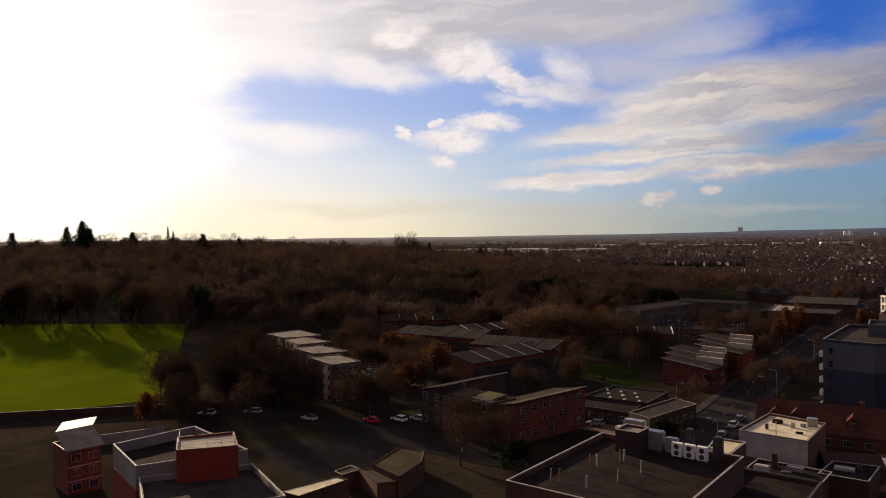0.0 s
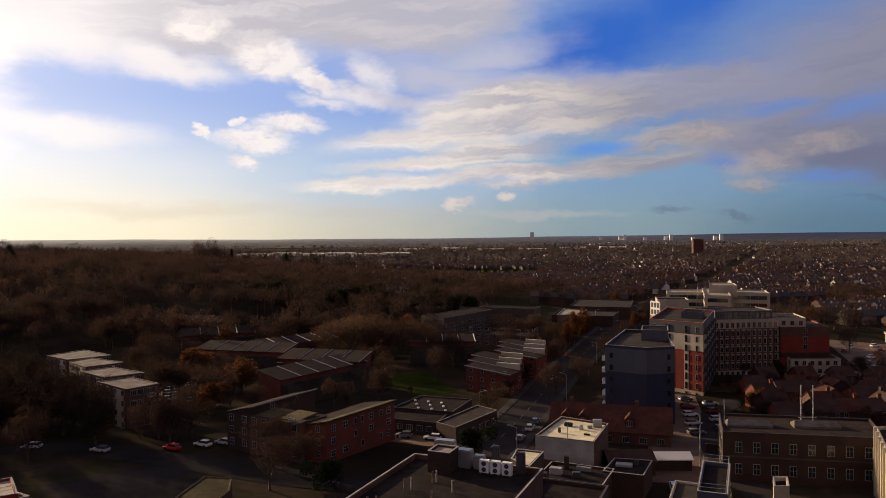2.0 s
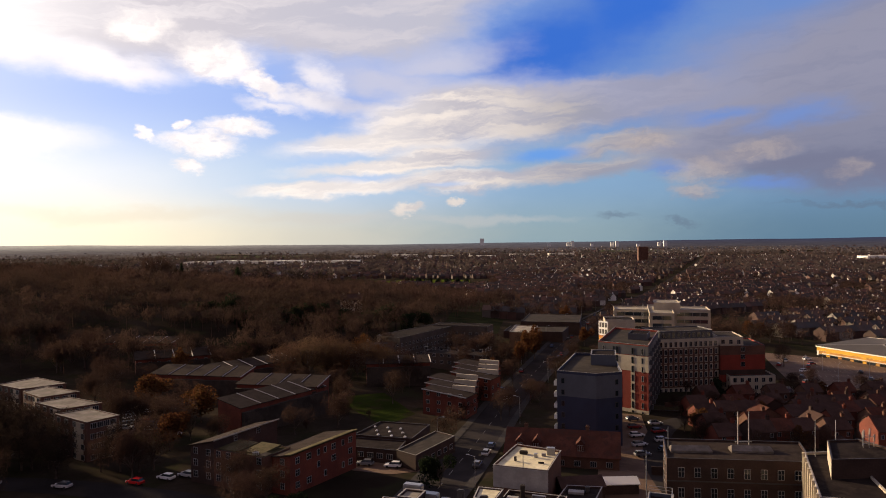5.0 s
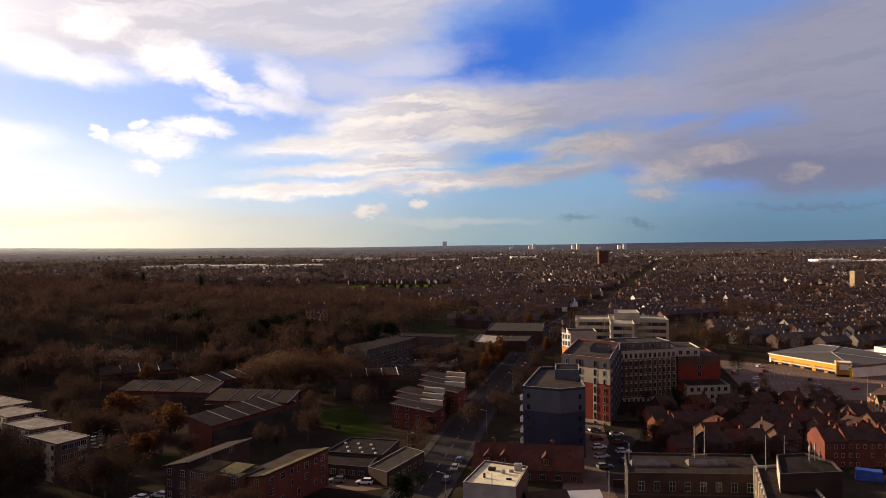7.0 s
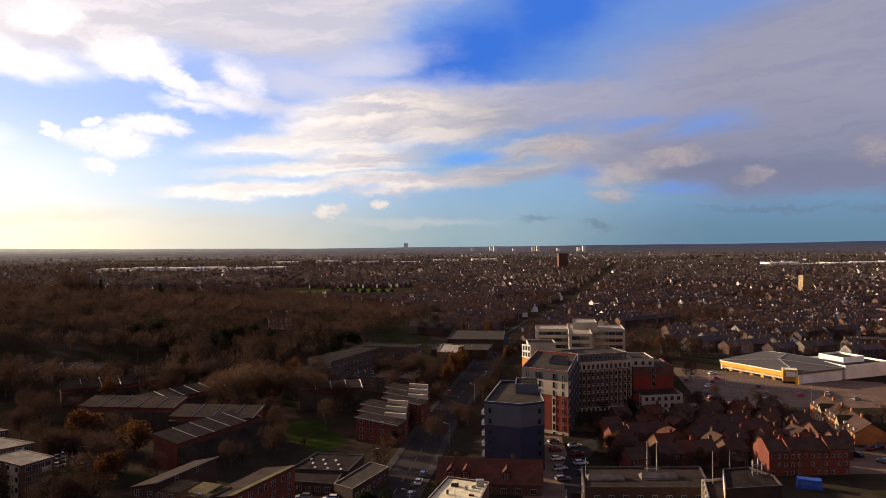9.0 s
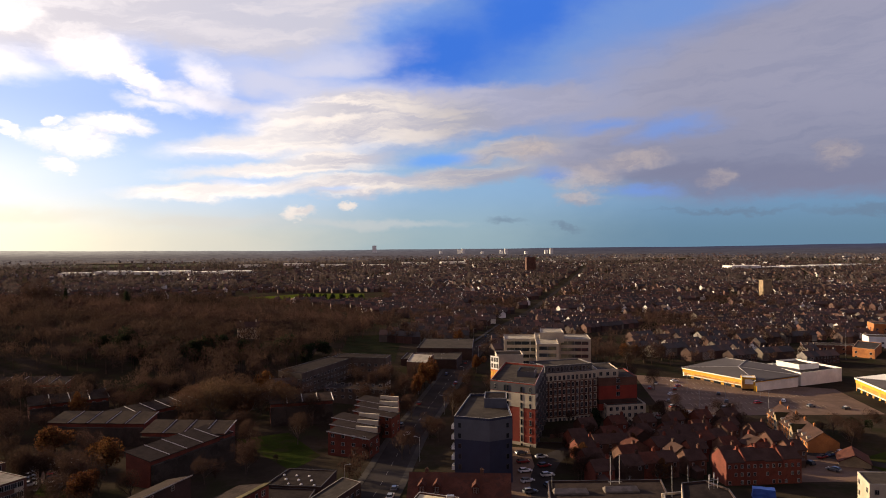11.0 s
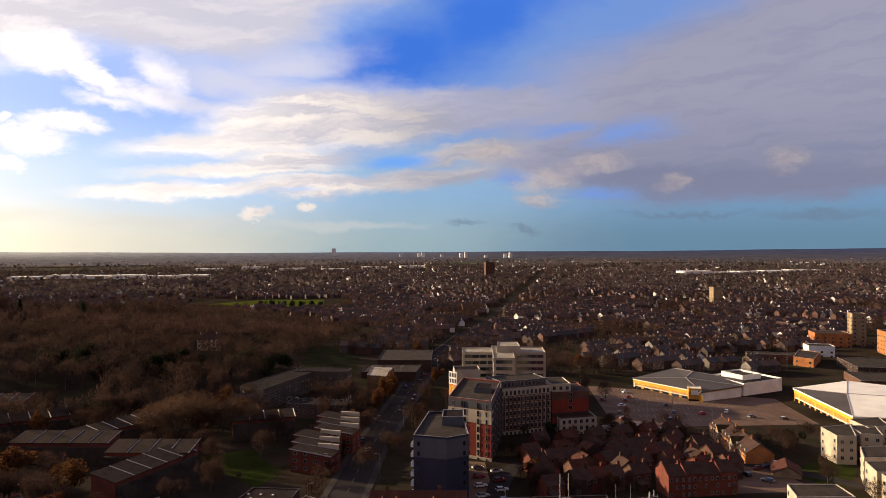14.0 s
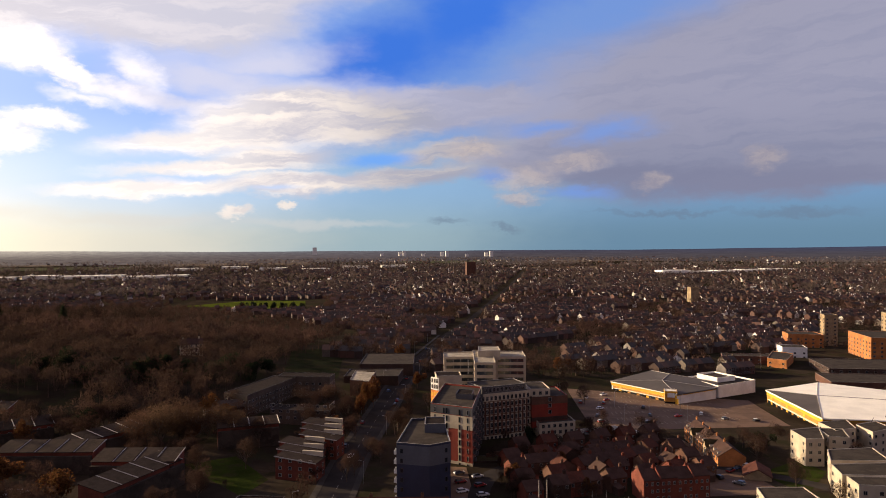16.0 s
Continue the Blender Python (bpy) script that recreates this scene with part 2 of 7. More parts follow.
# ---------- materials ----------
def mat(name, colour, rough=0.8, spread=0.25, coarse=0.15, fine=2.0, bump=0.15, metal=0.0, vary=0.0, island=0.0, second=None, spec=0.3):
    """A weathered surface: broad stains, fine grain and relief, in metres. vary: by object; island: by loose piece."""
    m = bpy.data.materials.new(name)
    m.use_nodes = True
    n = Net(m.node_tree)
    at = n.node("ShaderNodeNewGeometry").outputs["Position"]
    broad, grain = n.noise(at, coarse, 5.0, 0.6), n.noise(at, fine, 4.0, 0.65)
    dark = tuple(c * (1 - spread) for c in colour)
    light = tuple(min(1, c * (1 + spread)) for c in colour)
    tone = n.mix(n.ramp(broad, 0.3, 0.7), dark, light)
    if second:
        tone = n.mix(n.ramp(n.noise(at, coarse * 2.3, 4.0, 0.6), 0.48, 0.62), tone, second)
    tone = n.mix(n.math("MULTIPLY", n.ramp(grain, 0.3, 0.75), 0.5), tone, tuple(c * (1 - 0.9 * spread) for c in colour))
    for amount, random_socket in ((vary, lambda: n.node("ShaderNodeObjectInfo").outputs["Random"]),
                                  (island, lambda: n.node("ShaderNodeNewGeometry").outputs["Random Per Island"])):
        if amount:
            h = n.node("ShaderNodeHueSaturation")
            r = random_socket()
            n.put(h.inputs["Hue"], n.math("ADD", 0.5, n.math("MULTIPLY", n.math("SUBTRACT", r, 0.5), 0.05 * amount)))
            n.put(h.inputs["Value"], n.math("ADD", 1 - 0.5 * amount, n.math("MULTIPLY", n.math("FRACT", n.math("MULTIPLY", r, 7.13)), amount)))
            n.put(h.inputs["Color"], tone)
            tone = h.outputs[0]
    b = n.node("ShaderNodeBsdfPrincipled")
    n.put(b.inputs["Base Color"], tone)
    n.put(b.inputs["Roughness"], n.math("ADD", rough - 0.06, n.math("MULTIPLY", grain, 0.12)))
    b.inputs["Metallic"].default_value = metal
    b.inputs["Specular IOR Level"].default_value = spec
    if bump:
        k = n.node("ShaderNodeBump")
        k.inputs["Strength"].default_value, k.inputs["Distance"].default_value = bump, 0.05
        n.put(k.inputs["Height"], grain)
        n.put(b.inputs["Normal"], k.outputs[0])
    n.put(n.node("ShaderNodeOutputMaterial").inputs[0], b.outputs[0])
    return m


def palette(name, colours, rough=0.8, random_of="island", fine=1.5):
    """One surface whose pieces take their colours from a few paints."""
    m = mat(name, (0.5, 0.5, 0.5), rough, 0.2, 0.2, fine, 0.1)
    n = m.node_tree
    bsdf = next(x for x in n.nodes if x.type == "BSDF_PRINCIPLED")
    source = bsdf.inputs["Base Color"].links[0].from_socket
    net = Net(n, False)
    r = n.nodes.new("ShaderNodeNewGeometry").outputs["Random Per Island"] if random_of == "island" else n.nodes.new("ShaderNodeObjectInfo").outputs["Random"]
    cr = n.nodes.new("ShaderNodeValToRGB")
    cr.color_ramp.interpolation = "CONSTANT"
    while len(cr.color_ramp.elements) < len(colours):
        cr.color_ramp.elements.new(0.5)
    for k, (e, c) in enumerate(zip(cr.color_ramp.elements, colours)):
        e.position, e.color = k / len(colours), (*c, 1)
    n.links.new(r, cr.inputs[0])
    out = net.mix(1.0, net.mix(1.0, source, (2.0, 2.0, 2.0), "MULTIPLY"), cr.outputs[0], "MULTIPLY")
    n.links.new(out, bsdf.inputs["Base Color"])
    return m


def brick_mat(name, colour, mortar=(0.28, 0.25, 0.22), spread=0.3):
    """Brickwork, courses of 75 mm, with stains; seen from far enough that the joints only grain it."""
    m = mat(name, colour, 0.85, spread, 0.22, 3.0, 0.2)
    n = m.node_tree
    bsdf = next(x for x in n.nodes if x.type == "BSDF_PRINCIPLED")
    source = bsdf.inputs["Base Color"].links[0].from_socket
    net = Net(n, False)
    at = n.nodes.new("ShaderNodeNewGeometry")
    s = n.nodes.new("ShaderNodeSeparateXYZ")
    n.links.new(at.outputs["Position"], s.inputs[0])
    b = n.nodes.new("ShaderNodeTexBrick")
    n.links.new(net.xyz(net.math("ADD", s.outputs[0], s.outputs[1]), s.outputs[2]), b.inputs["Vector"])
    b.inputs["Scale"].default_value = 1.0
    b.inputs["Brick Width"].default_value, b.inputs["Row Height"].default_value, b.inputs["Mortar Size"].default_value = 0.225, 0.075, 0.006
    b.inputs["Color1"].default_value, b.inputs["Color2"].default_value, b.inputs["Mortar"].default_value = (1, 1, 1, 1), (0.7, 0.66, 0.64, 1), (*(c / 0.35 for c in mortar), 1)
    n.links.new(net.mix(0.8, source, net.mix(1.0, source, b.outputs["Color"], "MULTIPLY")), bsdf.inputs["Base Color"])
    return m


def leaf_mat(name, colour, spread=0.35, coarse=0.06, island=0.5, second=None):
    """Twigs and leaves: matt, and letting some light through."""
    m = mat(name, colour, 0.95, spread, coarse, 0.8, 0.0, island=island, vary=0.3, second=second, spec=0.0)
    n = Net(m.node_tree, False)
    bsdf = next(x for x in n.tree.nodes if x.type == "BSDF_PRINCIPLED")
    tone = bsdf.inputs["Base Color"].links[0].from_socket
    thin = n.node("ShaderNodeBsdfTranslucent")
    n.put(thin.inputs["Color"], tone)
    both = n.node("ShaderNodeMixShader")
    both.inputs[0].default_value = 0.35
    n.put(both.inputs[1], bsdf.outputs[0])
    n.put(both.inputs[2], thin.outputs[0])
    out = next(x for x in n.tree.nodes if x.type == "OUTPUT_MATERIAL")
    n.put(out.inputs[0], both.outputs[0])
    return m


def pane_mat(name, colour=(0.015, 0.02, 0.025)):
    m = mat(name, colour, 0.08, 0.3, 0.3, 0.5, 0.0, vary=0.8, spec=0.5)
    return m


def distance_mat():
    """Far hills with haze painted as glow: warm grey towards the sun, slate blue away from it, with faint fields and
    woods.
    """
    m = mat("painted_distant_haze", (0.025, 0.022, 0.022), 1.0, 0.3, 0.004, 0.03, 0.0, spec=0.0)
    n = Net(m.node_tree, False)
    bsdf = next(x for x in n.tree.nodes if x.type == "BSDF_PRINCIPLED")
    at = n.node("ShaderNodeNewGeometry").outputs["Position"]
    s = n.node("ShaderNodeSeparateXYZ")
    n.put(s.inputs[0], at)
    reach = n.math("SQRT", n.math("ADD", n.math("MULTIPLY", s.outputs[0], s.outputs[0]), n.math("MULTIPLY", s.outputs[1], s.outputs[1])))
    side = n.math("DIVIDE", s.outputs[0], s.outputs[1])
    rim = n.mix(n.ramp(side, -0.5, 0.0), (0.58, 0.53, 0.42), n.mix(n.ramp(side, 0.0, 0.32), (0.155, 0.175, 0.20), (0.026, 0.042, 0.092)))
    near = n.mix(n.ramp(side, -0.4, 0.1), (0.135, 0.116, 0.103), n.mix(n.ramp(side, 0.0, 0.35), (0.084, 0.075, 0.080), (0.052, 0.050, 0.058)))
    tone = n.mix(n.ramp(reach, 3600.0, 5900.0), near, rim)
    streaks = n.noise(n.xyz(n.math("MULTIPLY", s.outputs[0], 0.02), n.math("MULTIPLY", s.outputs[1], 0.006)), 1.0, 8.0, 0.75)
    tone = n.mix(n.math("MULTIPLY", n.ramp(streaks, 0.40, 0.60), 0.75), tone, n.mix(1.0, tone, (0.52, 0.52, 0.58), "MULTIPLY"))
    # The hills emit this tone; it puts the haze into their colour.
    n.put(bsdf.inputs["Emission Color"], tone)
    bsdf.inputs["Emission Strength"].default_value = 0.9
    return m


M = dict(
    ground=mat("soil_and_rough_grass", (0.034, 0.027, 0.020), 0.95, 0.45, 0.03, 0.6, 0.3, second=(0.026, 0.026, 0.014), spec=0.0),
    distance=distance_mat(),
    asphalt=mat("asphalt", (0.038, 0.034, 0.033), 0.95, 0.25, 0.08, 4.0, 0.2, spec=0.0),
    # Darker copy of asphalt; shade of trees and buildings put into the tone.
    shaded_asphalt=mat("asphalt_painted_shade", (0.026, 0.024, 0.024), 0.95, 0.35, 0.06, 4.0, 0.2, second=(0.034, 0.029, 0.026), spec=0.0),
    lot=mat("car_park_asphalt", (0.125, 0.080, 0.055), 0.85, 0.3, 0.06, 3.0, 0.2, second=(0.15, 0.098, 0.068), spec=0.1),
    pavement=mat("paving", (0.046, 0.041, 0.038), 0.9, 0.25, 0.2, 3.0, 0.2, spec=0.05),
    line=mat("road_paint", (0.20, 0.18, 0.16), 0.7, 0.25, 0.5, 3.0, 0.05),
    grass=mat("mown_grass", (0.026, 0.038, 0.008), 0.95, 0.35, 0.08, 1.5, 0.4, second=(0.034, 0.034, 0.014), spec=0.0),
    far_pitch=mat("far_field_grass", (0.060, 0.078, 0.012), 0.95, 0.3, 0.02, 1.0, 0.4, spec=0.0),
    # Darker variety of the mown grass; shade is put into its colour.
    shaded_grass=mat("grass_painted_shade", (0.022, 0.026, 0.013), 0.95, 0.4, 0.06, 1.0, 0.4, second=(0.030, 0.026, 0.016), spec=0.0),
    pitch=mat("playing_field_grass", (0.085, 0.115, 0.005), 0.95, 0.2, 0.03, 1.0, 0.4, spec=0.0),
    red_brick=brick_mat("red_brick", (0.155, 0.040, 0.024)),
    brown_brick=brick_mat("brown_brick", (0.115, 0.056, 0.038)),
    dark_brick=brick_mat("dark_brick", (0.052, 0.030, 0.023)),
    orange_brick=brick_mat("orange_brick", (0.42, 0.17, 0.055)),
    buff_brick=brick_mat("buff_brick", (0.30, 0.23, 0.14)),
    blue_panel=mat("navy_cladding", (0.021, 0.027, 0.055), 0.5, 0.15, 0.2, 2.0, 0.05),
    grey_panel=mat("grey_cladding", (0.074, 0.082, 0.104), 0.55, 0.15, 0.2, 2.0, 0.05),
    slate_panel=mat("slate_cladding", (0.075, 0.074, 0.08), 0.55, 0.15, 0.2, 2.0, 0.05),
    red_panel=mat("red_render", (0.20, 0.028, 0.016), 0.75, 0.2, 0.2, 2.0, 0.1),
    cream=mat("cream_render", (0.42, 0.36, 0.27), 0.8, 0.2, 0.15, 2.0, 0.1),
    frame=mat("window_frame_paint", (0.30, 0.285, 0.27), 0.6, 0.15, 0.5, 3.0, 0.0),
    estate_roof=mat("brown_estate_roofing", (0.036, 0.027, 0.023), 0.9, 0.3, 0.3, 2.0, 0.2, second=(0.046, 0.035, 0.029), spec=0.02),
    white=mat("white_paint", (0.72, 0.71, 0.68), 0.7, 0.15, 0.2, 2.0, 0.08),
    concrete=mat("concrete", (0.22, 0.20, 0.18), 0.85, 0.25, 0.2, 2.5, 0.2),
    trim=mat("pale_coping", (0.33, 0.31, 0.29), 0.7, 0.2, 0.4, 3.0, 0.1),
    dark_trim=mat("dark_trim", (0.05, 0.045, 0.045), 0.6, 0.2, 0.4, 3.0, 0.1),
    felt=mat("roofing_felt", (0.046, 0.039, 0.033), 0.9, 0.35, 0.15, 2.0, 0.2, second=(0.064, 0.053, 0.044), spec=0.03),
    dark_felt=mat("dark_roofing_felt", (0.022, 0.017, 0.016), 0.95, 0.4, 0.25, 2.0, 0.2, second=(0.032, 0.025, 0.022), spec=0.02),
    pale_felt=mat("pale_roof_membrane", (0.31, 0.28, 0.225), 0.85, 0.3, 0.12, 1.5, 0.15, second=(0.20, 0.175, 0.135), spec=0.1),
    mossy=mat("mossy_roof", (0.055, 0.044, 0.024), 0.95, 0.4, 0.3, 2.0, 0.25, second=(0.040, 0.040, 0.019), spec=0.02),
    pale_moss=mat("pale_moss_roof", (0.105, 0.088, 0.050), 0.95, 0.35, 0.3, 2.0, 0.25, second=(0.080, 0.074, 0.036), spec=0.02),
    tiles=mat("clay_roof_tiles", (0.085, 0.032, 0.022), 0.9, 0.3, 0.3, 3.0, 0.3, second=(0.06, 0.028, 0.022), spec=0.1),
    dark_tiles=mat("dark_roof_tiles", (0.058, 0.034, 0.028), 0.9, 0.3, 0.3, 3.0, 0.3, spec=0.1),
    sheet_roof=mat("grey_metal_roof", (0.085, 0.076, 0.072), 0.8, 0.15, 0.08, 1.0, 0.08, spec=0.1),
    white_roof=mat("white_metal_roof", (0.82, 0.79, 0.68), 0.55, 0.1, 0.1, 1.0, 0.05),
    yellow=mat("yellow_cladding", (0.60, 0.33, 0.02), 0.6, 0.12, 0.2, 1.5, 0.05),
    timber=mat("orange_timber", (0.40, 0.20, 0.04), 0.7, 0.2, 0.4, 3.0, 0.1),
    metal=mat("galvanised_metal", (0.35, 0.35, 0.35), 0.45, 0.15, 0.5, 3.0, 0.05, metal=0.7),
    rust=mat("rusted_steel", (0.22, 0.13, 0.08), 0.7, 0.3, 0.6, 4.0, 0.1),
    black=mat("black_rubber", (0.02, 0.02, 0.02), 0.7, 0.2, 1.0, 5.0, 0.05),
    pane=pane_mat("window_glass"),
    lit_pane=pane_mat("pale_blind_behind_glass", (0.22, 0.21, 0.19)),
    bark=mat("bark", (0.075, 0.055, 0.042), 0.9, 0.3, 0.8, 6.0, 0.4),
    twigs=leaf_mat("bare_twigs", (0.056, 0.034, 0.026), island=0.3),
    tan_twigs=leaf_mat("tan_twigs", (0.098, 0.060, 0.038), island=0.3),
    dark_leaf=leaf_mat("very_dark_twigs", (0.027, 0.019, 0.015), island=0.4),
    rust_leaf=leaf_mat("rusty_autumn_leaves", (0.105, 0.048, 0.020), island=0.6),
    green_leaf=leaf_mat("evergreen_leaves", (0.022, 0.030, 0.016), island=0.6),
    wood_far=leaf_mat("winter_woodland", (0.066, 0.040, 0.031), coarse=0.012, island=0.3, second=(0.046, 0.032, 0.027)),
    # Town reds mixed towards grey: distance haze put into wall and roof colours.
    town_wall=palette("town_walls_haze_greyed", [(0.088, 0.044, 0.036), (0.069, 0.041, 0.034), (0.124, 0.061, 0.046), (0.154, 0.130, 0.112), (0.041, 0.029, 0.026), (0.064, 0.035, 0.029), (0.053, 0.033, 0.028), (0.143, 0.076, 0.057), (0.101, 0.052, 0.041), (0.045, 0.030, 0.027), (0.060, 0.035, 0.028), (0.62, 0.59, 0.54), (0.053, 0.035, 0.029), (0.044, 0.028, 0.025)]),
    town_roof=palette("town_roofs_haze_greyed", [(0.064, 0.040, 0.034), (0.049, 0.038, 0.035), (0.106, 0.056, 0.043), (0.041, 0.034, 0.032), (0.140, 0.071, 0.054), (0.071, 0.050, 0.044)]),
    house_wall=palette("house_walls", [(0.065, 0.034, 0.027), (0.054, 0.034, 0.029), (0.086, 0.043, 0.032), (0.045, 0.030, 0.026), (0.22, 0.20, 0.18), (0.053, 0.031, 0.025), (0.074, 0.039, 0.030), (0.123, 0.102, 0.084)], random_of="object"),
    house_roof=palette("house_roofs", [(0.063, 0.047, 0.042), (0.052, 0.047, 0.046), (0.082, 0.055, 0.044), (0.044, 0.041, 0.041), (0.104, 0.063, 0.047)], random_of="object"),
    car_paint=palette("car_paint", [(0.45, 0.45, 0.46), (0.03, 0.03, 0.035), (0.2, 0.21, 0.22), (0.62, 0.62, 0.62), (0.04, 0.06, 0.12), (0.10, 0.10, 0.11), (0.25, 0.03, 0.03)], 0.25, "object"),
    red_car=mat("red_car_paint", (0.55, 0.02, 0.02), 0.25, 0.1, 0.5, 2.0, 0.0, spec=0.6),
    white_car=mat("white_car_paint", (0.75, 0.75, 0.75), 0.25, 0.05, 0.5, 2.0, 0.0, spec=0.6),
    lime=mat("lime_car_paint", (0.45, 0.50, 0.10), 0.25, 0.1, 0.5, 2.0, 0.0, spec=0.6),
    tarp=mat("blue_plastic_sheet", (0.03, 0.08, 0.32), 0.5, 0.3, 0.5, 2.0, 0.3),
    orange_sheet=mat("orange_banner", (0.60, 0.20, 0.03), 0.6, 0.15, 0.4, 2.0, 0.05),
    straw=mat("field_paled_for_haze", (0.15, 0.12, 0.09), 0.95, 0.25, 0.01, 0.3, 0.2, spec=0.0),
    field=mat("winter_pasture", (0.075, 0.080, 0.048), 0.95, 0.25, 0.01, 0.3, 0.2, spec=0.0),
    # Brighter cream copy of the roof membrane, with sunlight put into its colour.
    bright_roof=mat("cream_membrane_painted_sun", (0.62, 0.56, 0.38), 0.8, 0.2, 0.2, 1.5, 0.15, second=(0.48, 0.42, 0.27), spec=0.1),
    grey_roof=mat("grey_chipping_roof", (0.16, 0.14, 0.125), 0.9, 0.3, 0.2, 1.5, 0.2, second=(0.11, 0.095, 0.08), spec=0.05),
    # Twigs paler than the nearer woods: distance haze put into the base colour.
    hedge_hazed=leaf_mat("hedges_haze_pale", (0.105, 0.082, 0.072), coarse=0.004, island=0.4, second=(0.07, 0.055, 0.05)),
    wood_hazed=leaf_mat("woods_haze_pale", (0.17, 0.15, 0.148), coarse=0.002, island=0.3, second=(0.13, 0.118, 0.125)),
    drab_brick=brick_mat("drab_brick", (0.085, 0.066, 0.052)),
    teal=mat("teal_cladding", (0.04, 0.20, 0.24), 0.6, 0.15, 0.2, 1.0, 0.05),
)

# ---------- ground ----------
def smooth(x):
    x = min(1.0, max(0.0, x))
    return x * x * (3 - 2 * x)


def ground_z(x, y):
    """The lie of the land: a gentle fall ahead, a wooded hill on one side, and the rise of the far plain."""
    s = 4.6 - 0.01 * (x + 24) - 0.045 * (y - 160)
    s = -5.2 + 9.8 * smooth((s + 7.0) / 13.4) if y > 40 else 4.6
    hill = 39 * math.exp(-((x + 420) / 270) ** 2 / 2 - ((y - 430) / 270) ** 2 / 2) * smooth((y - 180) / 240)
    r = math.hypot(x, y)
    far = 35 * max(0.0, (r - 1400) / 3450) ** 1.6
    return s + hill + far


def finish(bm, name, material):
    me = bpy.data.meshes.new(name)
    bm.normal_update()
    bm.to_mesh(me)
    bm.free()
    for m in (material if isinstance(material, (list, tuple)) else (material,)):
        me.materials.append(m)
    return me


def part(name, bm, material, parent, label=""):
    """Links a bmesh (or a ready mesh) as one mesh under a thing or a part."""
    ob = new(name, finish(bm, name, material) if isinstance(bm, bmesh.types.BMesh) else bm)
    ob.parent = parent
    return tagged(ob, label)


def thing(name, label, category, at=(0, 0, 0), turn=0.0, group="", kind=""):
    ob = new(name)
    ob.matrix_basis = pose(*at, 0, 0, turn)
    return tagged(ob, label, category, group, kind)


def box(bm, x0, y0, z0, x1, y1, z1):
    vs = [bm.verts.new((x, y, z)) for z in (z0, z1) for x, y in ((x0, y0), (x1, y0), (x1, y1), (x0, y1))]
    for f in ((3, 2, 1, 0), (4, 5, 6, 7), (0, 1, 5, 4), (1, 2, 6, 5), (2, 3, 7, 6), (3, 0, 4, 7)):
        bm.faces.new([vs[i] for i in f])
    return vs


def rod(bm, a, b, r0, r1=None, n=6):
    """A tapered round bar from a to b."""
    a, b = Vector(a), Vector(b)
    q = (b - a).to_track_quat("Z", "Y")
    r1 = r0 if r1 is None else r1
    rings = []
    for p, r in ((a, r0), (b, r1)):
        rings.append([bm.verts.new(p + q @ Vector((r * math.cos(k * math.tau / n), r * math.sin(k * math.tau / n), 0))) for k in range(n)])
    for k in range(n):
        bm.faces.new((rings[0][k], rings[0][(k + 1) % n], rings[1][(k + 1) % n], rings[1][k]))
    bm.faces.new(rings[1])
    bm.faces.new(rings[0][::-1])


def ccw(poly):
    area = sum(a[0] * b[1] - b[0] * a[1] for a, b in zip(poly, poly[1:] + poly[:1]))
    return list(poly) if area > 0 else list(poly)[::-1]


def inset(poly, d):
    """The polygon (anticlockwise) with every side moved inwards by d; outwards if d is negative."""
    out, n = [], len(poly)
    for i in range(n):
        a, b, c = (Vector(poly[(i + k) % n]) for k in (-1, 0, 1))
        u, v = (b - a).normalized(), (c - b).normalized()
        nu, nv = Vector((-u.y, u.x)), Vector((-v.y, v.x))
        m = nu + nv
        m = m * (d / max(0.25, m.dot(nu)))
        out.append((b.x + m.x, b.y + m.y))
    return out


def ring(bm, outer, inner, z0, z1):
    n = len(outer)
    v = [[bm.verts.new((*p, z)) for p in loop] for loop, z in ((outer, z0), (outer, z1), (inner, z1), (inner, z0))]
    for i in range(n):
        j = (i + 1) % n
        for k in range(4):
            a, b = v[k], v[(k + 1) % 4]
            bm.faces.new((a[i], a[j], b[j], b[i]))


def prism(bm, poly, z0, z1, cap=True):
    lo, hi = ([bm.verts.new((*p, z)) for p in poly] for z in (z0, z1))
    n = len(poly)
    for i in range(n):
        j = (i + 1) % n
        bm.faces.new((lo[i], lo[j], hi[j], hi[i]))
    if cap:
        bm.faces.new(hi)


FOOT = []


# Windows: one pair of meshes for each size and style, shared by all alike.
WINDOW_MESHES = {}


def lattice(xs, zs, solid, y0, y1):
    """A flat frame: the cells of a grid for which solid(i, j) holds, with a thickness from y0 to y1, in one piece."""
    bm = bmesh.new()
    made = {}

    def vert(i, j, k):
        if (i, j, k) not in made:
            made[i, j, k] = bm.verts.new((xs[i], (y0, y1)[k], zs[j]))
        return made[i, j, k]

    cells = {(i, j) for i in range(len(xs) - 1) for j in range(len(zs) - 1) if solid(i, j)}
    for i, j in cells:
        bm.faces.new((vert(i, j, 0), vert(i + 1, j, 0), vert(i + 1, j + 1, 0), vert(i, j + 1, 0)))
        for di, dj, p, q in ((-1, 0, (i, j), (i, j + 1)), (1, 0, (i + 1, j + 1), (i + 1, j)), (0, -1, (i + 1, j), (i, j)), (0, 1, (i, j + 1), (i + 1, j + 1))):
            if (i + di, j + dj) not in cells:
                bm.faces.new((vert(*p, 1), vert(*p, 0), vert(*q, 0), vert(*q, 1)))
    return bm


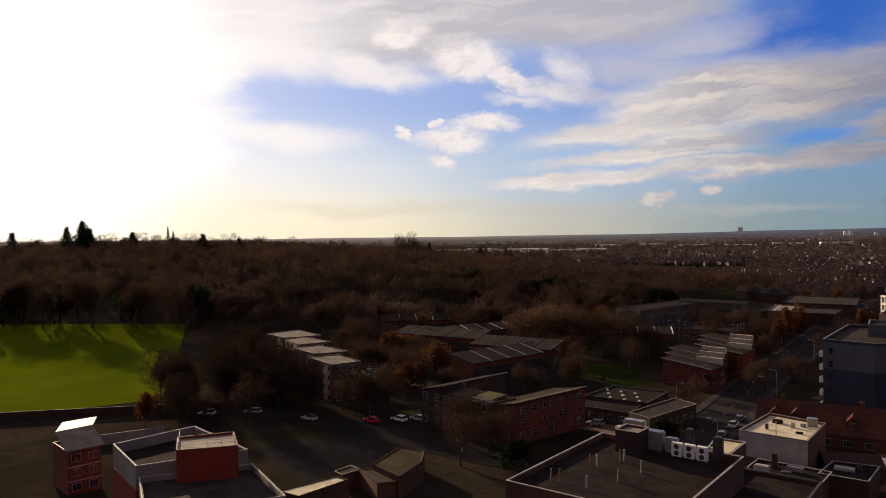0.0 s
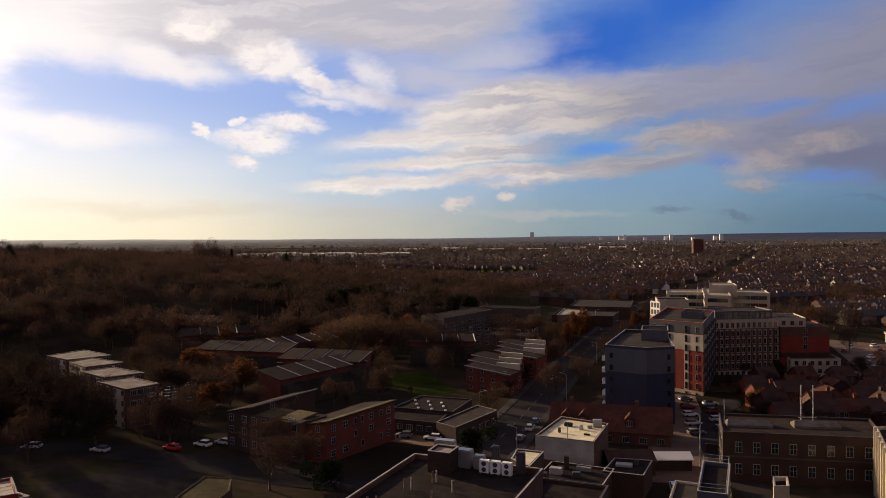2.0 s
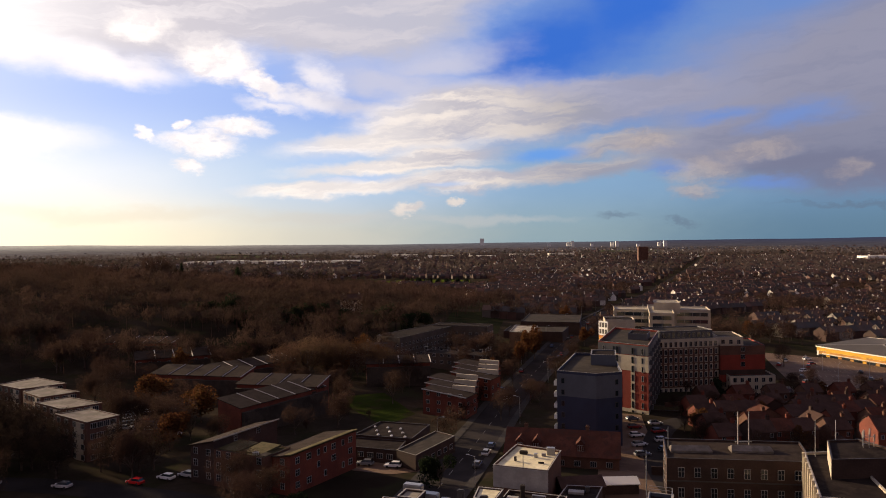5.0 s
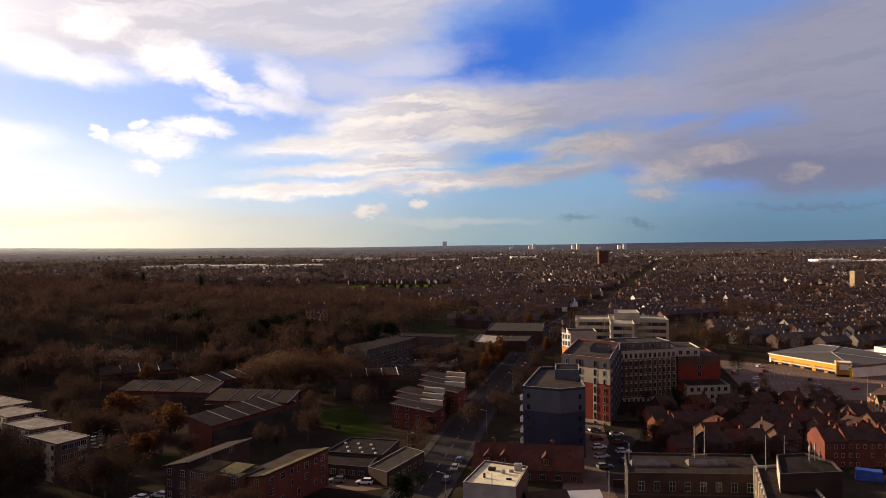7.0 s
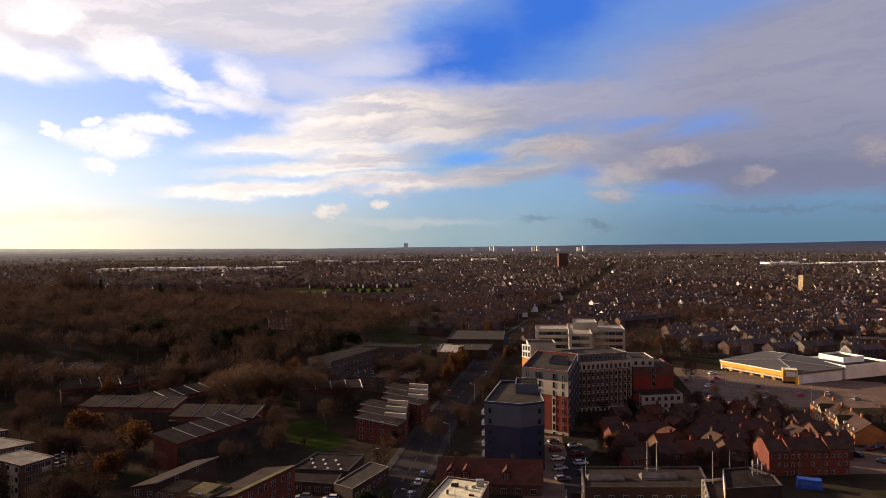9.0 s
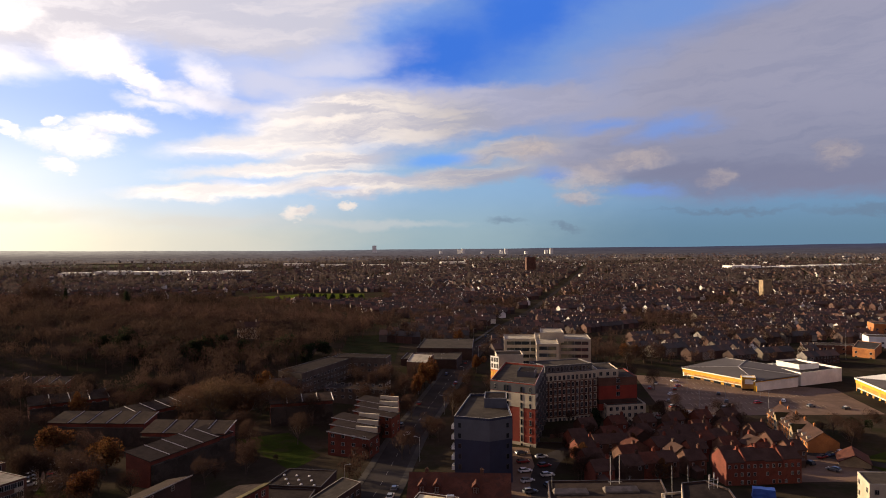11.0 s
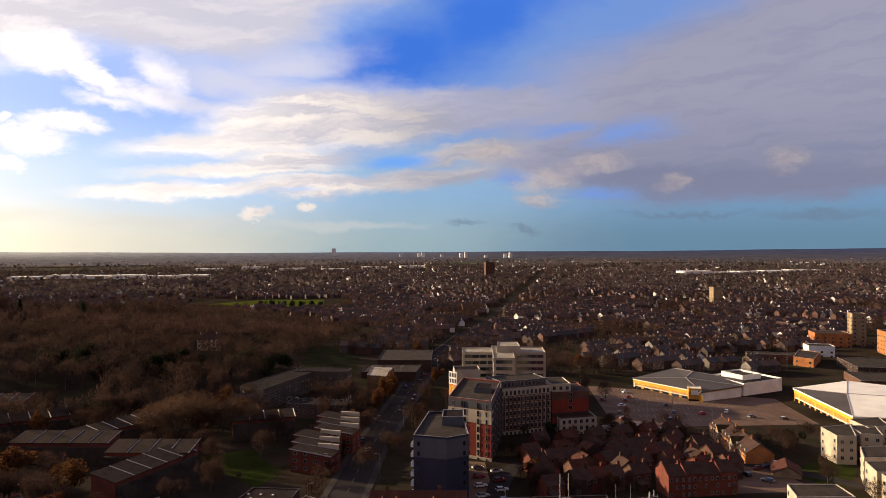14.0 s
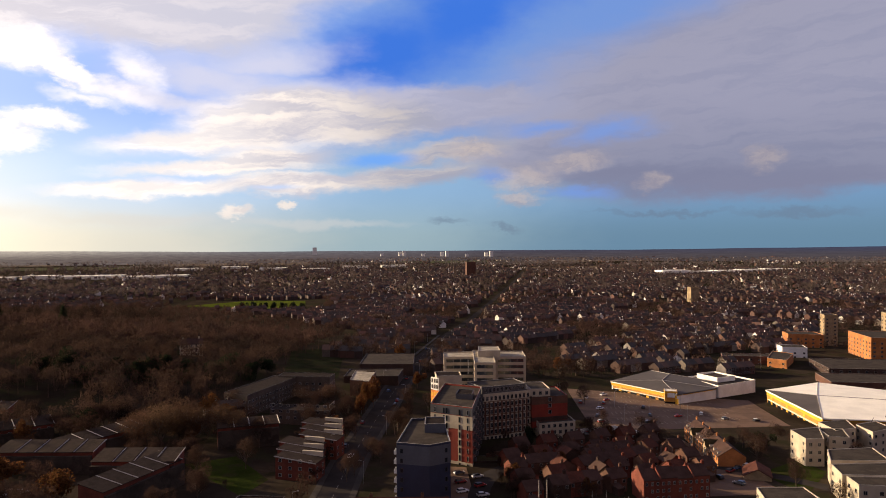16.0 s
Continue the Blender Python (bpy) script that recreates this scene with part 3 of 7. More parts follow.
def window_meshes(w, h, style, rim="frame"):
    key = (round(w, 2), round(h, 2), style, rim)
    if key not in WINDOW_MESHES:
        t, m = 0.065, 0.03
        bars = {"one": [], "two": [0.5], "three": [0.33, 0.67], "cross": [0.5]}[style]
        xs = [-w / 2, -w / 2 + t] + [v for k in bars for v in (-w / 2 + k * w - m, -w / 2 + k * w + m)] + [w / 2 - t, w / 2]
        zs = [0, t] + ([h * 0.55 - m, h * 0.55 + m] if style == "cross" else []) + [h - t, h]
        fr = finish(lattice(xs, zs, lambda i, j: i % 2 == 0 or j % 2 == 0, -0.05, 0.12), "window", M[rim])
        bm = bmesh.new()
        box(bm, -w / 2 + t, -0.02, t, w / 2 - t, 0.10, h - t)
        WINDOW_MESHES[key] = fr, finish(bm, "pane", M["pane"])
    return WINDOW_MESHES[key]


def windows_on(parent, a, b, rows, cols, w, h, sill, storey, margin=1.2, style="two", skip=(), rim="frame"):
    """Rows of windows along the wall from a to b (outside on its right hand), the lowest sill at the height sill of the thing."""
    a, b = Vector(a), Vector(b)
    length, along = (b - a).length, (b - a).normalized()
    turn = math.degrees(math.atan2(along.y, along.x))
    fr, pn = window_meshes(w, h, style, rim)
    for c in range(cols):
        d = length / 2 if cols == 1 else margin + w / 2 + (length - 2 * margin - w) * c / (cols - 1)
        p = a + along * d + Vector((along.y, -along.x)) * 0.07
        for r in range(rows):
            if (c, r) in skip:
                continue
            o = new("window", fr)
            o.parent, o.matrix_basis = parent, pose(p.x, p.y, sill + r * storey, 0, 0, turn)
            g = new("pane", pn)
            g.parent = o


def building(name, label, category, poly, z0, z1, wall="red_brick", roof="felt", coping="trim", parapet=0.5, bands=(), group=""):
    """A flat-roofed building on a polygon of the plan: walls with a parapet, coping, roof, and bands of other facing.
    Returns the thing and its polygon about its own base point."""
    poly = ccw(poly)
    cx, cy = sum(p[0] for p in poly) / len(poly), sum(p[1] for p in poly) / len(poly)
    loc = [(x - cx, y - cy) for x, y in poly]
    ob = thing(name, label, category, (cx, cy, z0), 0, group)
    FOOT.append((cx, cy, 0.8 * max(math.hypot(*p) for p in loc)))
    h = z1 - z0
    bm = bmesh.new()
    ring(bm, loc, inset(loc, 0.3), -1.5, h)
    part("wall", bm, M[wall], ob)
    bm = bmesh.new()
    flat = inset(loc, 0.28)
    prism(bm, flat, h - parapet - 0.3, h - parapet)
    part("roof", bm, M[roof], ob)
    if coping:
        bm = bmesh.new()
        ring(bm, inset(loc, -0.03), inset(loc, 0.15), h, h + 0.07)
        part("coping", bm, M[coping], ob)
    for b0, b1, facing in bands:
        bm = bmesh.new()
        ring(bm, inset(loc, -0.06), inset(loc, 0.1), b0, b1)
        part("facing", bm, M[facing], ob)
    return ob, loc


def gabled(name, label, category, centre, length, depth, turn, z0, eave, ridge, wall="red_brick", roof="dark_tiles", over=0.3, chimneys=(), group="", hip=0.0):
    """A house with a pitched roof; the ridge runs along its local x."""
    ob = thing(name, label, category, (*centre, z0), turn, group)
    FOOT.append((*centre, length / 2))
    L, D = length / 2, depth / 2
    bm = bmesh.new()
    e, r = eave - z0, ridge - z0
    prism(bm, [(-L, -D), (L, -D), (L, D), (-L, D)], -1.5, e, False)
    if not hip:
        for s in (-1, 1):
            v = [bm.verts.new(p) for p in ((s * L, -D, e), (s * L, D, e), (s * L, 0, r - 0.15))]
            bm.faces.new(v if s > 0 else v[::-1])
    part("wall", bm, M[wall], ob)
    bm = bmesh.new()
    slope = (r - e) / D
    eo, t = e - over * slope, 0.18
    for s in (-1, 1):
        lo = [(-L - over, s * (D + over), eo), (L + over, s * (D + over), eo), (L + over - hip, 0, r), (-L - over + hip, 0, r)]
        top = [bm.verts.new((x, y, z + t)) for x, y, z in lo]
        bot = [bm.verts.new((x, y, z)) for x, y, z in lo]
        if s > 0:
            top, bot = top[::-1], bot[::-1]
        bm.faces.new(top)
        bm.faces.new(bot[::-1])
        for i in range(4):
            bm.faces.new((bot[i], bot[(i + 1) % 4], top[(i + 1) % 4], top[i]))
    if hip:
        for s in (-1, 1):
            p = [(s * (L + over), -(D + over) * s, eo + t), (s * (L + over), (D + over) * s, eo + t), (s * (L + over - hip), 0, r + t)]
            bm.faces.new([bm.verts.new(q) for q in p])
    part("roof", bm, M[roof], ob)
    for x in chimneys:
        bm = bmesh.new()
        box(bm, x - 0.45, -0.3, r - 0.8, x + 0.45, 0.3, r + 1.1)
        box(bm, x - 0.5, -0.35, r + 0.95, x + 0.5, 0.35, r + 1.1)
        for k in (-0.22, 0.22):
            rod(bm, (x + k, 0, r + 1.1), (x + k, 0, r + 1.5), 0.11)
        part("chimney", bm, M[wall], ob)
    return ob


def sheet(name, label, corners, material, lift, n=10, kind="structure"):
    """A four-cornered patch of surface that lies on the ground."""
    bm = bmesh.new()
    a, b, c, d = (Vector(p) for p in corners)
    grid = []
    for i in range(n + 1):
        row = []
        for j in range(n + 1):
            u, v = i / n, j / n
            p = a * (1 - u) * (1 - v) + b * u * (1 - v) + c * u * v + d * (1 - u) * v
            row.append(bm.verts.new((p.x, p.y, ground_z(p.x, p.y) + lift)))
        grid.append(row)
    for i in range(n):
        for j in range(n):
            f = bm.faces.new((grid[i][j], grid[i + 1][j], grid[i + 1][j + 1], grid[i][j + 1]))
    bm.normal_update()
    if sum(f.normal.z for f in bm.faces) < 0:
        bmesh.ops.reverse_faces(bm, faces=bm.faces[:])
    return tagged(new(name, finish(bm, name, M[material])), label, name.replace("_", " "), "", kind)


def strip(name, label, line, width, material, lift, step=8.0, shift=0.0, dashes=None, kind="structure"):
    """A ribbon on the ground along a line of the plan; dashes: (mark, gap)."""
    pts = []
    for p, q in zip(line, line[1:]):
        p, q = Vector(p), Vector(q)
        k = max(1, int((q - p).length / step))
        pts += [p.lerp(q, i / k) for i in range(k)]
    pts.append(Vector(line[-1]))
    for _ in range(3):
        pts = [pts[0]] + [(a + 2 * b + c) / 4 for a, b, c in zip(pts, pts[1:], pts[2:])] + [pts[-1]]
    bm = bmesh.new()
    last, run = None, 0.0
    for i, p in enumerate(pts):
        d = (pts[min(i + 1, len(pts) - 1)] - pts[max(i - 1, 0)]).normalized()
        nrm = Vector((-d.y, d.x))
        pair = []
        for s in (-1, 1):
            q = p + nrm * (shift + s * width / 2)
            pair.append(bm.verts.new((q.x, q.y, ground_z(q.x, q.y) + lift)))
        if last and not (dashes and i % (dashes[0] + dashes[1]) >= dashes[0]):
            bm.faces.new((last[1], last[0], pair[0], pair[1]))
        last = pair
    bm.normal_update()
    if sum(f.normal.z for f in bm.faces) < 0:
        bmesh.ops.reverse_faces(bm, faces=bm.faces[:])
    return tagged(new(name, finish(bm, name, M[material])), label, name.replace("_", " "), "", kind)


def land():
    """One sheet of ground out to the horizon, finer near the middle."""
    ticks = [0]
    step = 10.0
    while ticks[-1] < 4870:
        ticks.append(ticks[-1] + step)
        if ticks[-1] > 420:
            step = min(step * 1.12, 170)
    axis_x = sorted({-t for t in ticks} | set(ticks))
    axis_y = [t + 150 for t in axis_x if -1600 < t + 150]
    verts = [(x, y, ground_z(x, y)) for y in axis_y for x in axis_x]
    nx = len(axis_x)
    faces = [(j * nx + i, j * nx + i + 1, (j + 1) * nx + i + 1, (j + 1) * nx + i) for j in range(len(axis_y) - 1) for i in range(nx - 1)]
    me = bpy.data.meshes.new("ground")
    me.from_pydata(verts, [], faces)
    me.materials.append(M["ground"])
    tagged(new("ground", me), "dark winter ground of rough grass and soil", "ground", "", "structure")


land()


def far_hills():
    """Low backdrop hills with painted haze that close the plain at the horizon."""
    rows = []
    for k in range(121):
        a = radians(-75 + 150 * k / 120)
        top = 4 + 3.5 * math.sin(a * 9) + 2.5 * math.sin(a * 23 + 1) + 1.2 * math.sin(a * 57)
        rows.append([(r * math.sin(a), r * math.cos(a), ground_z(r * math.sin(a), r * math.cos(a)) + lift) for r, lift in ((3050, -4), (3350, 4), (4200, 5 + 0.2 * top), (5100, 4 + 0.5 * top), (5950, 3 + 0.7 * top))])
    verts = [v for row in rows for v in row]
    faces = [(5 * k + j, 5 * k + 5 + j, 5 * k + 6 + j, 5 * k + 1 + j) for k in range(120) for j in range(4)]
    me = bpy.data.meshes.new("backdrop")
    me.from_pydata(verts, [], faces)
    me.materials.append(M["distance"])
    tagged(new("backdrop", me), "hills along the far horizon with blue-grey haze painted on", "hills", "", "structure")


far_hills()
MAIN = [(-40, 40), (-28, 90), (-14, 140), (-4, 190), (6, 245), (20, 300), (36, 364), (66, 476), (115, 633), (170, 784), (262, 1050), (420, 1500), (640, 2150)]
strip("road", "grey asphalt main road with worn markings", MAIN[:8], 10.5, "asphalt", 0.06)
strip("road", "grey asphalt main road running on into the town", MAIN[7:], 7.5, "asphalt", 0.06)
strip("road_marking", "broken white centre line on the road", MAIN[1:9], 0.14, "line", 0.10, 2.0, 0.0, (2, 3))
for s in (-6.4, 6.4):
    strip("pavement", "grey paved footway with kerb along the road", MAIN[:9], 2.2, "pavement", 0.16, 8.0, s)
SIDE = [(-8, 128), (-45, 132), (-80, 144), (-112, 150), (-130, 146)]
strip("road", "dark asphalt side street", SIDE, 9, "shaded_asphalt", 0.09)
LANE = [(40, 120), (38, 160), (46, 200), (60, 226), (110, 232), (140, 214), (158, 192), (175, 150)]
strip("road", "dark asphalt back street", LANE, 7, "asphalt", 0.07)

# ---------- buildings ----------
def heading(a):
    return Vector((math.sin(radians(a)), math.cos(radians(a))))


def rect(p, a, along, deep):
    """A rectangle with a corner at p, a side of length along towards the heading a, and its depth to the left of that."""
    p, e, f = Vector(p), heading(a), heading(a - 90)
    return [tuple(q) for q in (p, p + e * along, p + e * along + f * deep, p + f * deep)]


def side_to(loc, a):
    """The side of a polygon (anticlockwise) that faces the heading a."""
    want = heading(a)
    best = max(range(len(loc)), key=lambda i: (lambda d: Vector((d.y, -d.x)).normalized().dot(want))(Vector(loc[(i + 1) % len(loc)]) - Vector(loc[i])))
    return loc[best], loc[(best + 1) % len(loc)]


def sill_line(ob, a, b, z, material="trim", t=0.12, h=0.25, name="string_course"):
    a, b = Vector(a), Vector(b)
    d = (b - a).normalized()
    n = Vector((d.y, -d.x))
    bm = bmesh.new()
    prism(bm, ccw([tuple(q) for q in (a - n * 0.02, b - n * 0.02, b + n * t, a + n * t)]), z, z + h)
    bm.faces.ensure_lookup_table()
    part(name, bm, M[material], ob)


# Tall block with the dark flat roof.
roof_block, RB = building("apartment_block", "tall brick block with dark flat roof and pale parapet", "building", rect((-21.9, 68.9), 106, 16.8, 21.5), 4.6, 23.4, "brown_brick", "dark_felt", "trim", 0.55,
                          [(0, 3, "blue_panel")])
a, b = side_to(RB, 196)
windows_on(roof_block, a, b, 5, 6, 1.4, 1.5, 1.2, 3.1)
a, b = side_to(RB, 286)
windows_on(roof_block, a, b, 5, 6, 1.4, 1.5, 1.2, 3.1)
annex, AX = building("apartment_block", "brown brick wing with dark roof beside the tall block", "building", rect((-5.6, 71), 106, 8.5, 20), 4.6, 20.6, "dark_brick", "dark_felt", "dark_trim", 0.4)
a, b = side_to(AX, 106)
windows_on(annex, a, b, 5, 6, 1.3, 1.7, 1.0, 3.0)
link, LK = building("stair_tower", "low rooftop block with a pale membrane roof", "building", [(-3.9, 96.3), (-1.4, 93.4), (0.5, 99.8), (-3.2, 100.8)], 4.6, 21.0, "dark_brick", "bright_roof", "trim", 0.12)

# Two-storey block with white front and pale roof.
shed, SH = building("workshop", "two-storey workshop with white front wall and pale roof", "building", [(-0.5, 139.3), (10.3, 135.7), (14.3, 149.3), (5.0, 154.3)], 4.4, 12.4, "brown_brick", "bright_roof", "trim", 0.35)
a, b = side_to(SH, 197)
bm = bmesh.new()
d = (Vector(b) - Vector(a)).normalized()
nn = Vector((d.y, -d.x))
prism(bm, ccw([tuple(Vector(q)) for q in (Vector(a) + nn * 0.02, Vector(b) + nn * 0.02, Vector(b) + nn * 0.1, Vector(a) + nn * 0.1)]), 3.6, 7.9)
part("front_render", bm, M["trim"], shed, "grey-white painted front wall")
low_front, LF = building("workshop", "low brick outbuilding with cluttered dark roof", "building", rect((-1.5, 122), 108, 11.5, 13), 4.6, 9.0, "dark_brick", "dark_felt", "trim", 0.3)
yard_roof, YR = building("outbuilding", "small dark flat-roofed outbuilding with pale kerbs", "building", [(14.2, 137.3), (21, 136.4), (18.1, 127.6), (11.3, 129.5)], 4.6, 9, "dark_brick", "dark_felt", "trim", 0.3)
shed_b = gabled("garage", "small outbuilding with grey pitched roof", "outbuilding", (17.5, 144), 9, 6, 10, 4.2, 7.2, 8.6, "dark_brick", "dark_tiles")
lean = gabled("garage", "small shed with pale sheet roof", "outbuilding", (26, 148), 8, 4.5, 5, 4.0, 6.4, 7.2, "dark_brick", "white_roof")

# Long house with clay tiles and dormers.
lodge = gabled("tiled_house", "long brick house with red clay tile roof and dormers", "house", (17.2, 172), 27, 13, -10, 3.2, 6.6, 11.0, "brown_brick", "tiles", 0.4, (-9, 6))
for x in (-10, -6, 4.5):
    bm = bmesh.new()
    box(bm, x - 0.9, -5.4, 3.6, x + 0.9, -2.0, 5.9)
    v = [bm.verts.new(q) for q in ((x - 1.1, -5.6, 5.9), (x + 1.1, -5.6, 5.9), (x, -5.6, 7.0), (x - 1.1, -1.2, 5.9), (x + 1.1, -1.2, 5.9), (x, -1.2, 7.0))]
    for f in ((0, 1, 2), (1, 4, 5, 2), (0, 2, 5, 3)):
        bm.faces.new([v[i] for i in f])
    dm = part("dormer", bm, M["tiles"], lodge)
    fr, pn = window_meshes(1.3, 1.4, "three")
    o = part("window", fr, None, dm)
    o.matrix_basis = pose(x, -5.42, 4.3)
windows_on(lodge, (-13.5, -6.5), (13.5, -6.5), 1, 7, 1.5, 1.3, 1.0, 2.8, 1.5, "three")

# Blue and grey block of flats.
BLUE = [(17.6, 188.6), (27.3, 183.8), (34.6, 186.8), (37.6, 218), (26.4, 219)]
blue, BL = building("apartment_block", "navy and grey clad apartment block with flat roof", "building", BLUE, -0.2, 22.7, "blue_panel", "felt", "trim", 0.7, [(16.2, 22.2, "grey_panel")])
n_bl = len(BL)
for i in range(n_bl):
    a, b = BL[i], BL[(i + 1) % n_bl]
    length = (Vector(b) - Vector(a)).length
    windows_on(blue, a, b, 7, max(2, int(length / 4)), 0.95, 1.4, 1.3, 3.05, 1.2, "one", {(c, r) for c in range(9) for r in range(7) if (c * 5 + r * 3 + i) % 3 != 0}, "dark_trim")
a, b = side_to(BL, 293)
for k in range(6):
    p = Vector(a).lerp(Vector(b), 0.86)
    bm = bmesh.new()
    box(bm, -1.6, -1.4, 0, 1.6, 0.05, 0.18)
    for x in (-1.55, 1.5):
        box(bm, x, -1.4, 0.18, x + 0.06, 0, 1.15)
    box(bm, -1.6, -1.4, 1.1, 1.6, -1.34, 1.18)
    box(bm, -1.55, -1.38, 0.2, 1.55, -1.36, 1.1)
    o = part("balcony", bm, M["white"], blue, "white balcony")
    o.matrix_basis = pose(p.x, p.y, 3.0 + 3.05 * k, 0, 0, math.degrees(math.atan2(b[1] - a[1], b[0] - a[0])))
pent, PT = building("plant_room", "blue-grey rooftop plant room on the flats", "plant room", rect((28.5, 201), 100, 7, 10), 22.0, 25.0, "grey_panel", "dark_felt", "trim", 0.3)

# Tall red and white residence round a courtyard.
TOWER = [(36.5, 238), (50.5, 226.5), (63, 265), (49, 276)]
tower, TW = building("apartment_block", "red and cream rendered apartment wing with flat roof", "building", TOWER, -0.5, 23.8, "red_panel", "felt", "trim", 0.7,
                     [(0, 3.2, "cream"), (15.6, 20.6, "cream"), (20.8, 23.9, "slate_panel")])
a, b = side_to(TW, 219)
u = (Vector(b) - Vector(a)).normalized()
for f, wide in ((0.36, 2.6), (0.70, 1.5)):
    c = Vector(a).lerp(Vector(b), f)
    sill_line(tower, c - u * wide / 2, c + u * wide / 2, 3.2, "cream", 0.05, 12.4, "wall_panel")
    for r in range(8):
        fr, pn = window_meshes(0.75, 2.1, "one", "dark_trim")
        for off in (-0.62, 0.62) if wide > 2 else (0,):
            o = new("window", fr)
            p = c + u * off + Vector((u.y, -u.x)) * 0.13
            o.parent, o.matrix_basis = tower, pose(p.x, p.y, 0.7 + 2.9 * r, 0, 0, math.degrees(math.atan2(u.y, u.x)))
            g = new("pane", pn)
            g.parent = o
windows_on(tower, a, b, 8, 2, 0.75, 1.9, 0.8, 2.9, 1.6, "one", (), "trim")
a, b = side_to(TW, 108)
windows_on(tower, a, b, 8, 10, 1.25, 1.8, 0.9, 2.9, 1.0, "two")
for k in range(5):
    p = Vector(a).lerp(Vector(b), (k + 0.5) / 5)
    for r in range(7):
        bm = bmesh.new()
        box(bm, -1.3, -1.1, 0, 1.3, 0.02, 0.15)
        box(bm, -1.3, -1.1, 0.15, 1.3, -1.04, 1.1)
        for x in (-1.3, 1.24):
            box(bm, x, -1.04, 0.15, x + 0.06, 0, 1.1)
        o = part("balcony", bm, M["slate_panel"], tower, "grey balcony")
        o.matrix_basis = pose(p.x, p.y, 3.2 + 2.9 * r, 0, 0, math.degrees(math.atan2(b[1] - a[1], b[0] - a[0])))
LONG = [(62.5, 264.5), (86.5, 270), (84, 286), (58, 281)]
long_wing, LW = building("apartment_block", "long cream and brown apartment wing facing the courtyard", "building", LONG, -0.8, 20.4, "cream", "felt", "trim", 0.4,
                         [(0.2, 0.5, "trim"), (3.1, 3.5, "brown_brick"), (6.0, 6.4, "brown_brick"), (8.9, 9.3, "brown_brick"), (11.8, 12.2, "brown_brick"), (14.7, 15.1, "brown_brick"), (17.6, 17.9, "brown_brick")])
a, b = side_to(LW, 167)
windows_on(long_wing, a, b, 7, 12, 1.15, 1.9, 0.8, 2.9, 0.7, "two")
for k in range(12):
    p = Vector(a).lerp(Vector(b), (k + 0.06) / 12.0)
    bm = bmesh.new()
    box(bm, -0.45, -0.09, 3.4, 0.45, 0.02, 17.5)
    o = part("wall_panel", bm, M["brown_brick"], long_wing, "brown brick wall panel")
    o.matrix_basis = pose(p.x, p.y, 0, 0, 0, math.degrees(math.atan2(b[1] - a[1], b[0] - a[0])))
setback, SB = building("penthouse", "grey set-back top storey with flat roof", "building", inset(ccw(LONG), 1.6), 20.0, 23.2, "slate_panel", "felt", "trim", 0.3)
a, b = side_to(SB, 167)
windows_on(setback, a, b, 1, 10, 1.3, 1.8, 0.7, 2.9, 1.0)
red_low, RL = building("apartment_block", "cream rendered lower storeys with flat roof", "building", [(88.5, 263.5), (105.5, 265), (106.5, 284), (89.5, 284)], -1.8, 7.0, "cream", "felt", "trim", 0.4)
for h0 in (185, 270):
    a, b = side_to(RL, h0)
    windows_on(red_low, a, b, 3, 6, 1.3, 1.6, 0.9, 2.8, 1.2)
red_mid, RM = building("apartment_block", "deep red rendered block with set-back roof", "building", [(86.6, 268), (103.5, 269.5), (105, 290), (88, 290)], 5.5, 17.5, "red_panel", "felt", "dark_trim", 0.4,
                       [(1.2, 3.0, "dark_brick"), (8.6, 12.0, "brown_brick")])
for h0 in (185, 270):
    a, b = side_to(RM, h0)
    windows_on(red_mid, a, b, 3, 1, 1.6, 1.7, 4.2, 2.8, 5.5)
red_top, RT = building("penthouse", "white rooftop storey on the red block", "building", rect((86.8, 271), 95, 9, 16), 17.0, 20.6, "cream", "felt", "trim", 0.3)
a, b = side_to(RT, 185)
windows_on(red_top, a, b, 1, 3, 1.3, 1.6, 0.9, 2.8, 1.0)
stair, ST = building("stair_tower", "pale stair tower with a large lit hoarding", "building", [(46.2, 281), (57.5, 280), (58.5, 291), (47.2, 292)], -1.0, 26.2, "cream", "dark_felt", "trim", 0.3)
a, b = side_to(ST, 275)
for z0, z1, material, label in ((21.0, 26.6, "white", "white hoarding with dark printed panels"), (15.0, 20.8, "orange_sheet", "orange printed banner")):
    bm = bmesh.new()
    box(bm, 0.1, -0.35, z0, 4.9, -0.1, z1)
    o = part("hoarding", bm, M[material], stair, label)
    o.matrix_basis = pose(-8.3, -3.0, 0, 0, 0, -54)
    for i in range(3):
        for j in range(2):
            bm = bmesh.new()
            box(bm, 0.5 + 1.5 * i, -0.38, z0 + 0.6 + 2.6 * j, 1.6 + 1.5 * i, -0.34, z0 + 2.4 + 2.6 * j)
            q = part("printed_panel", bm, M["dark_trim" if z0 > 20 else "yellow"], o)

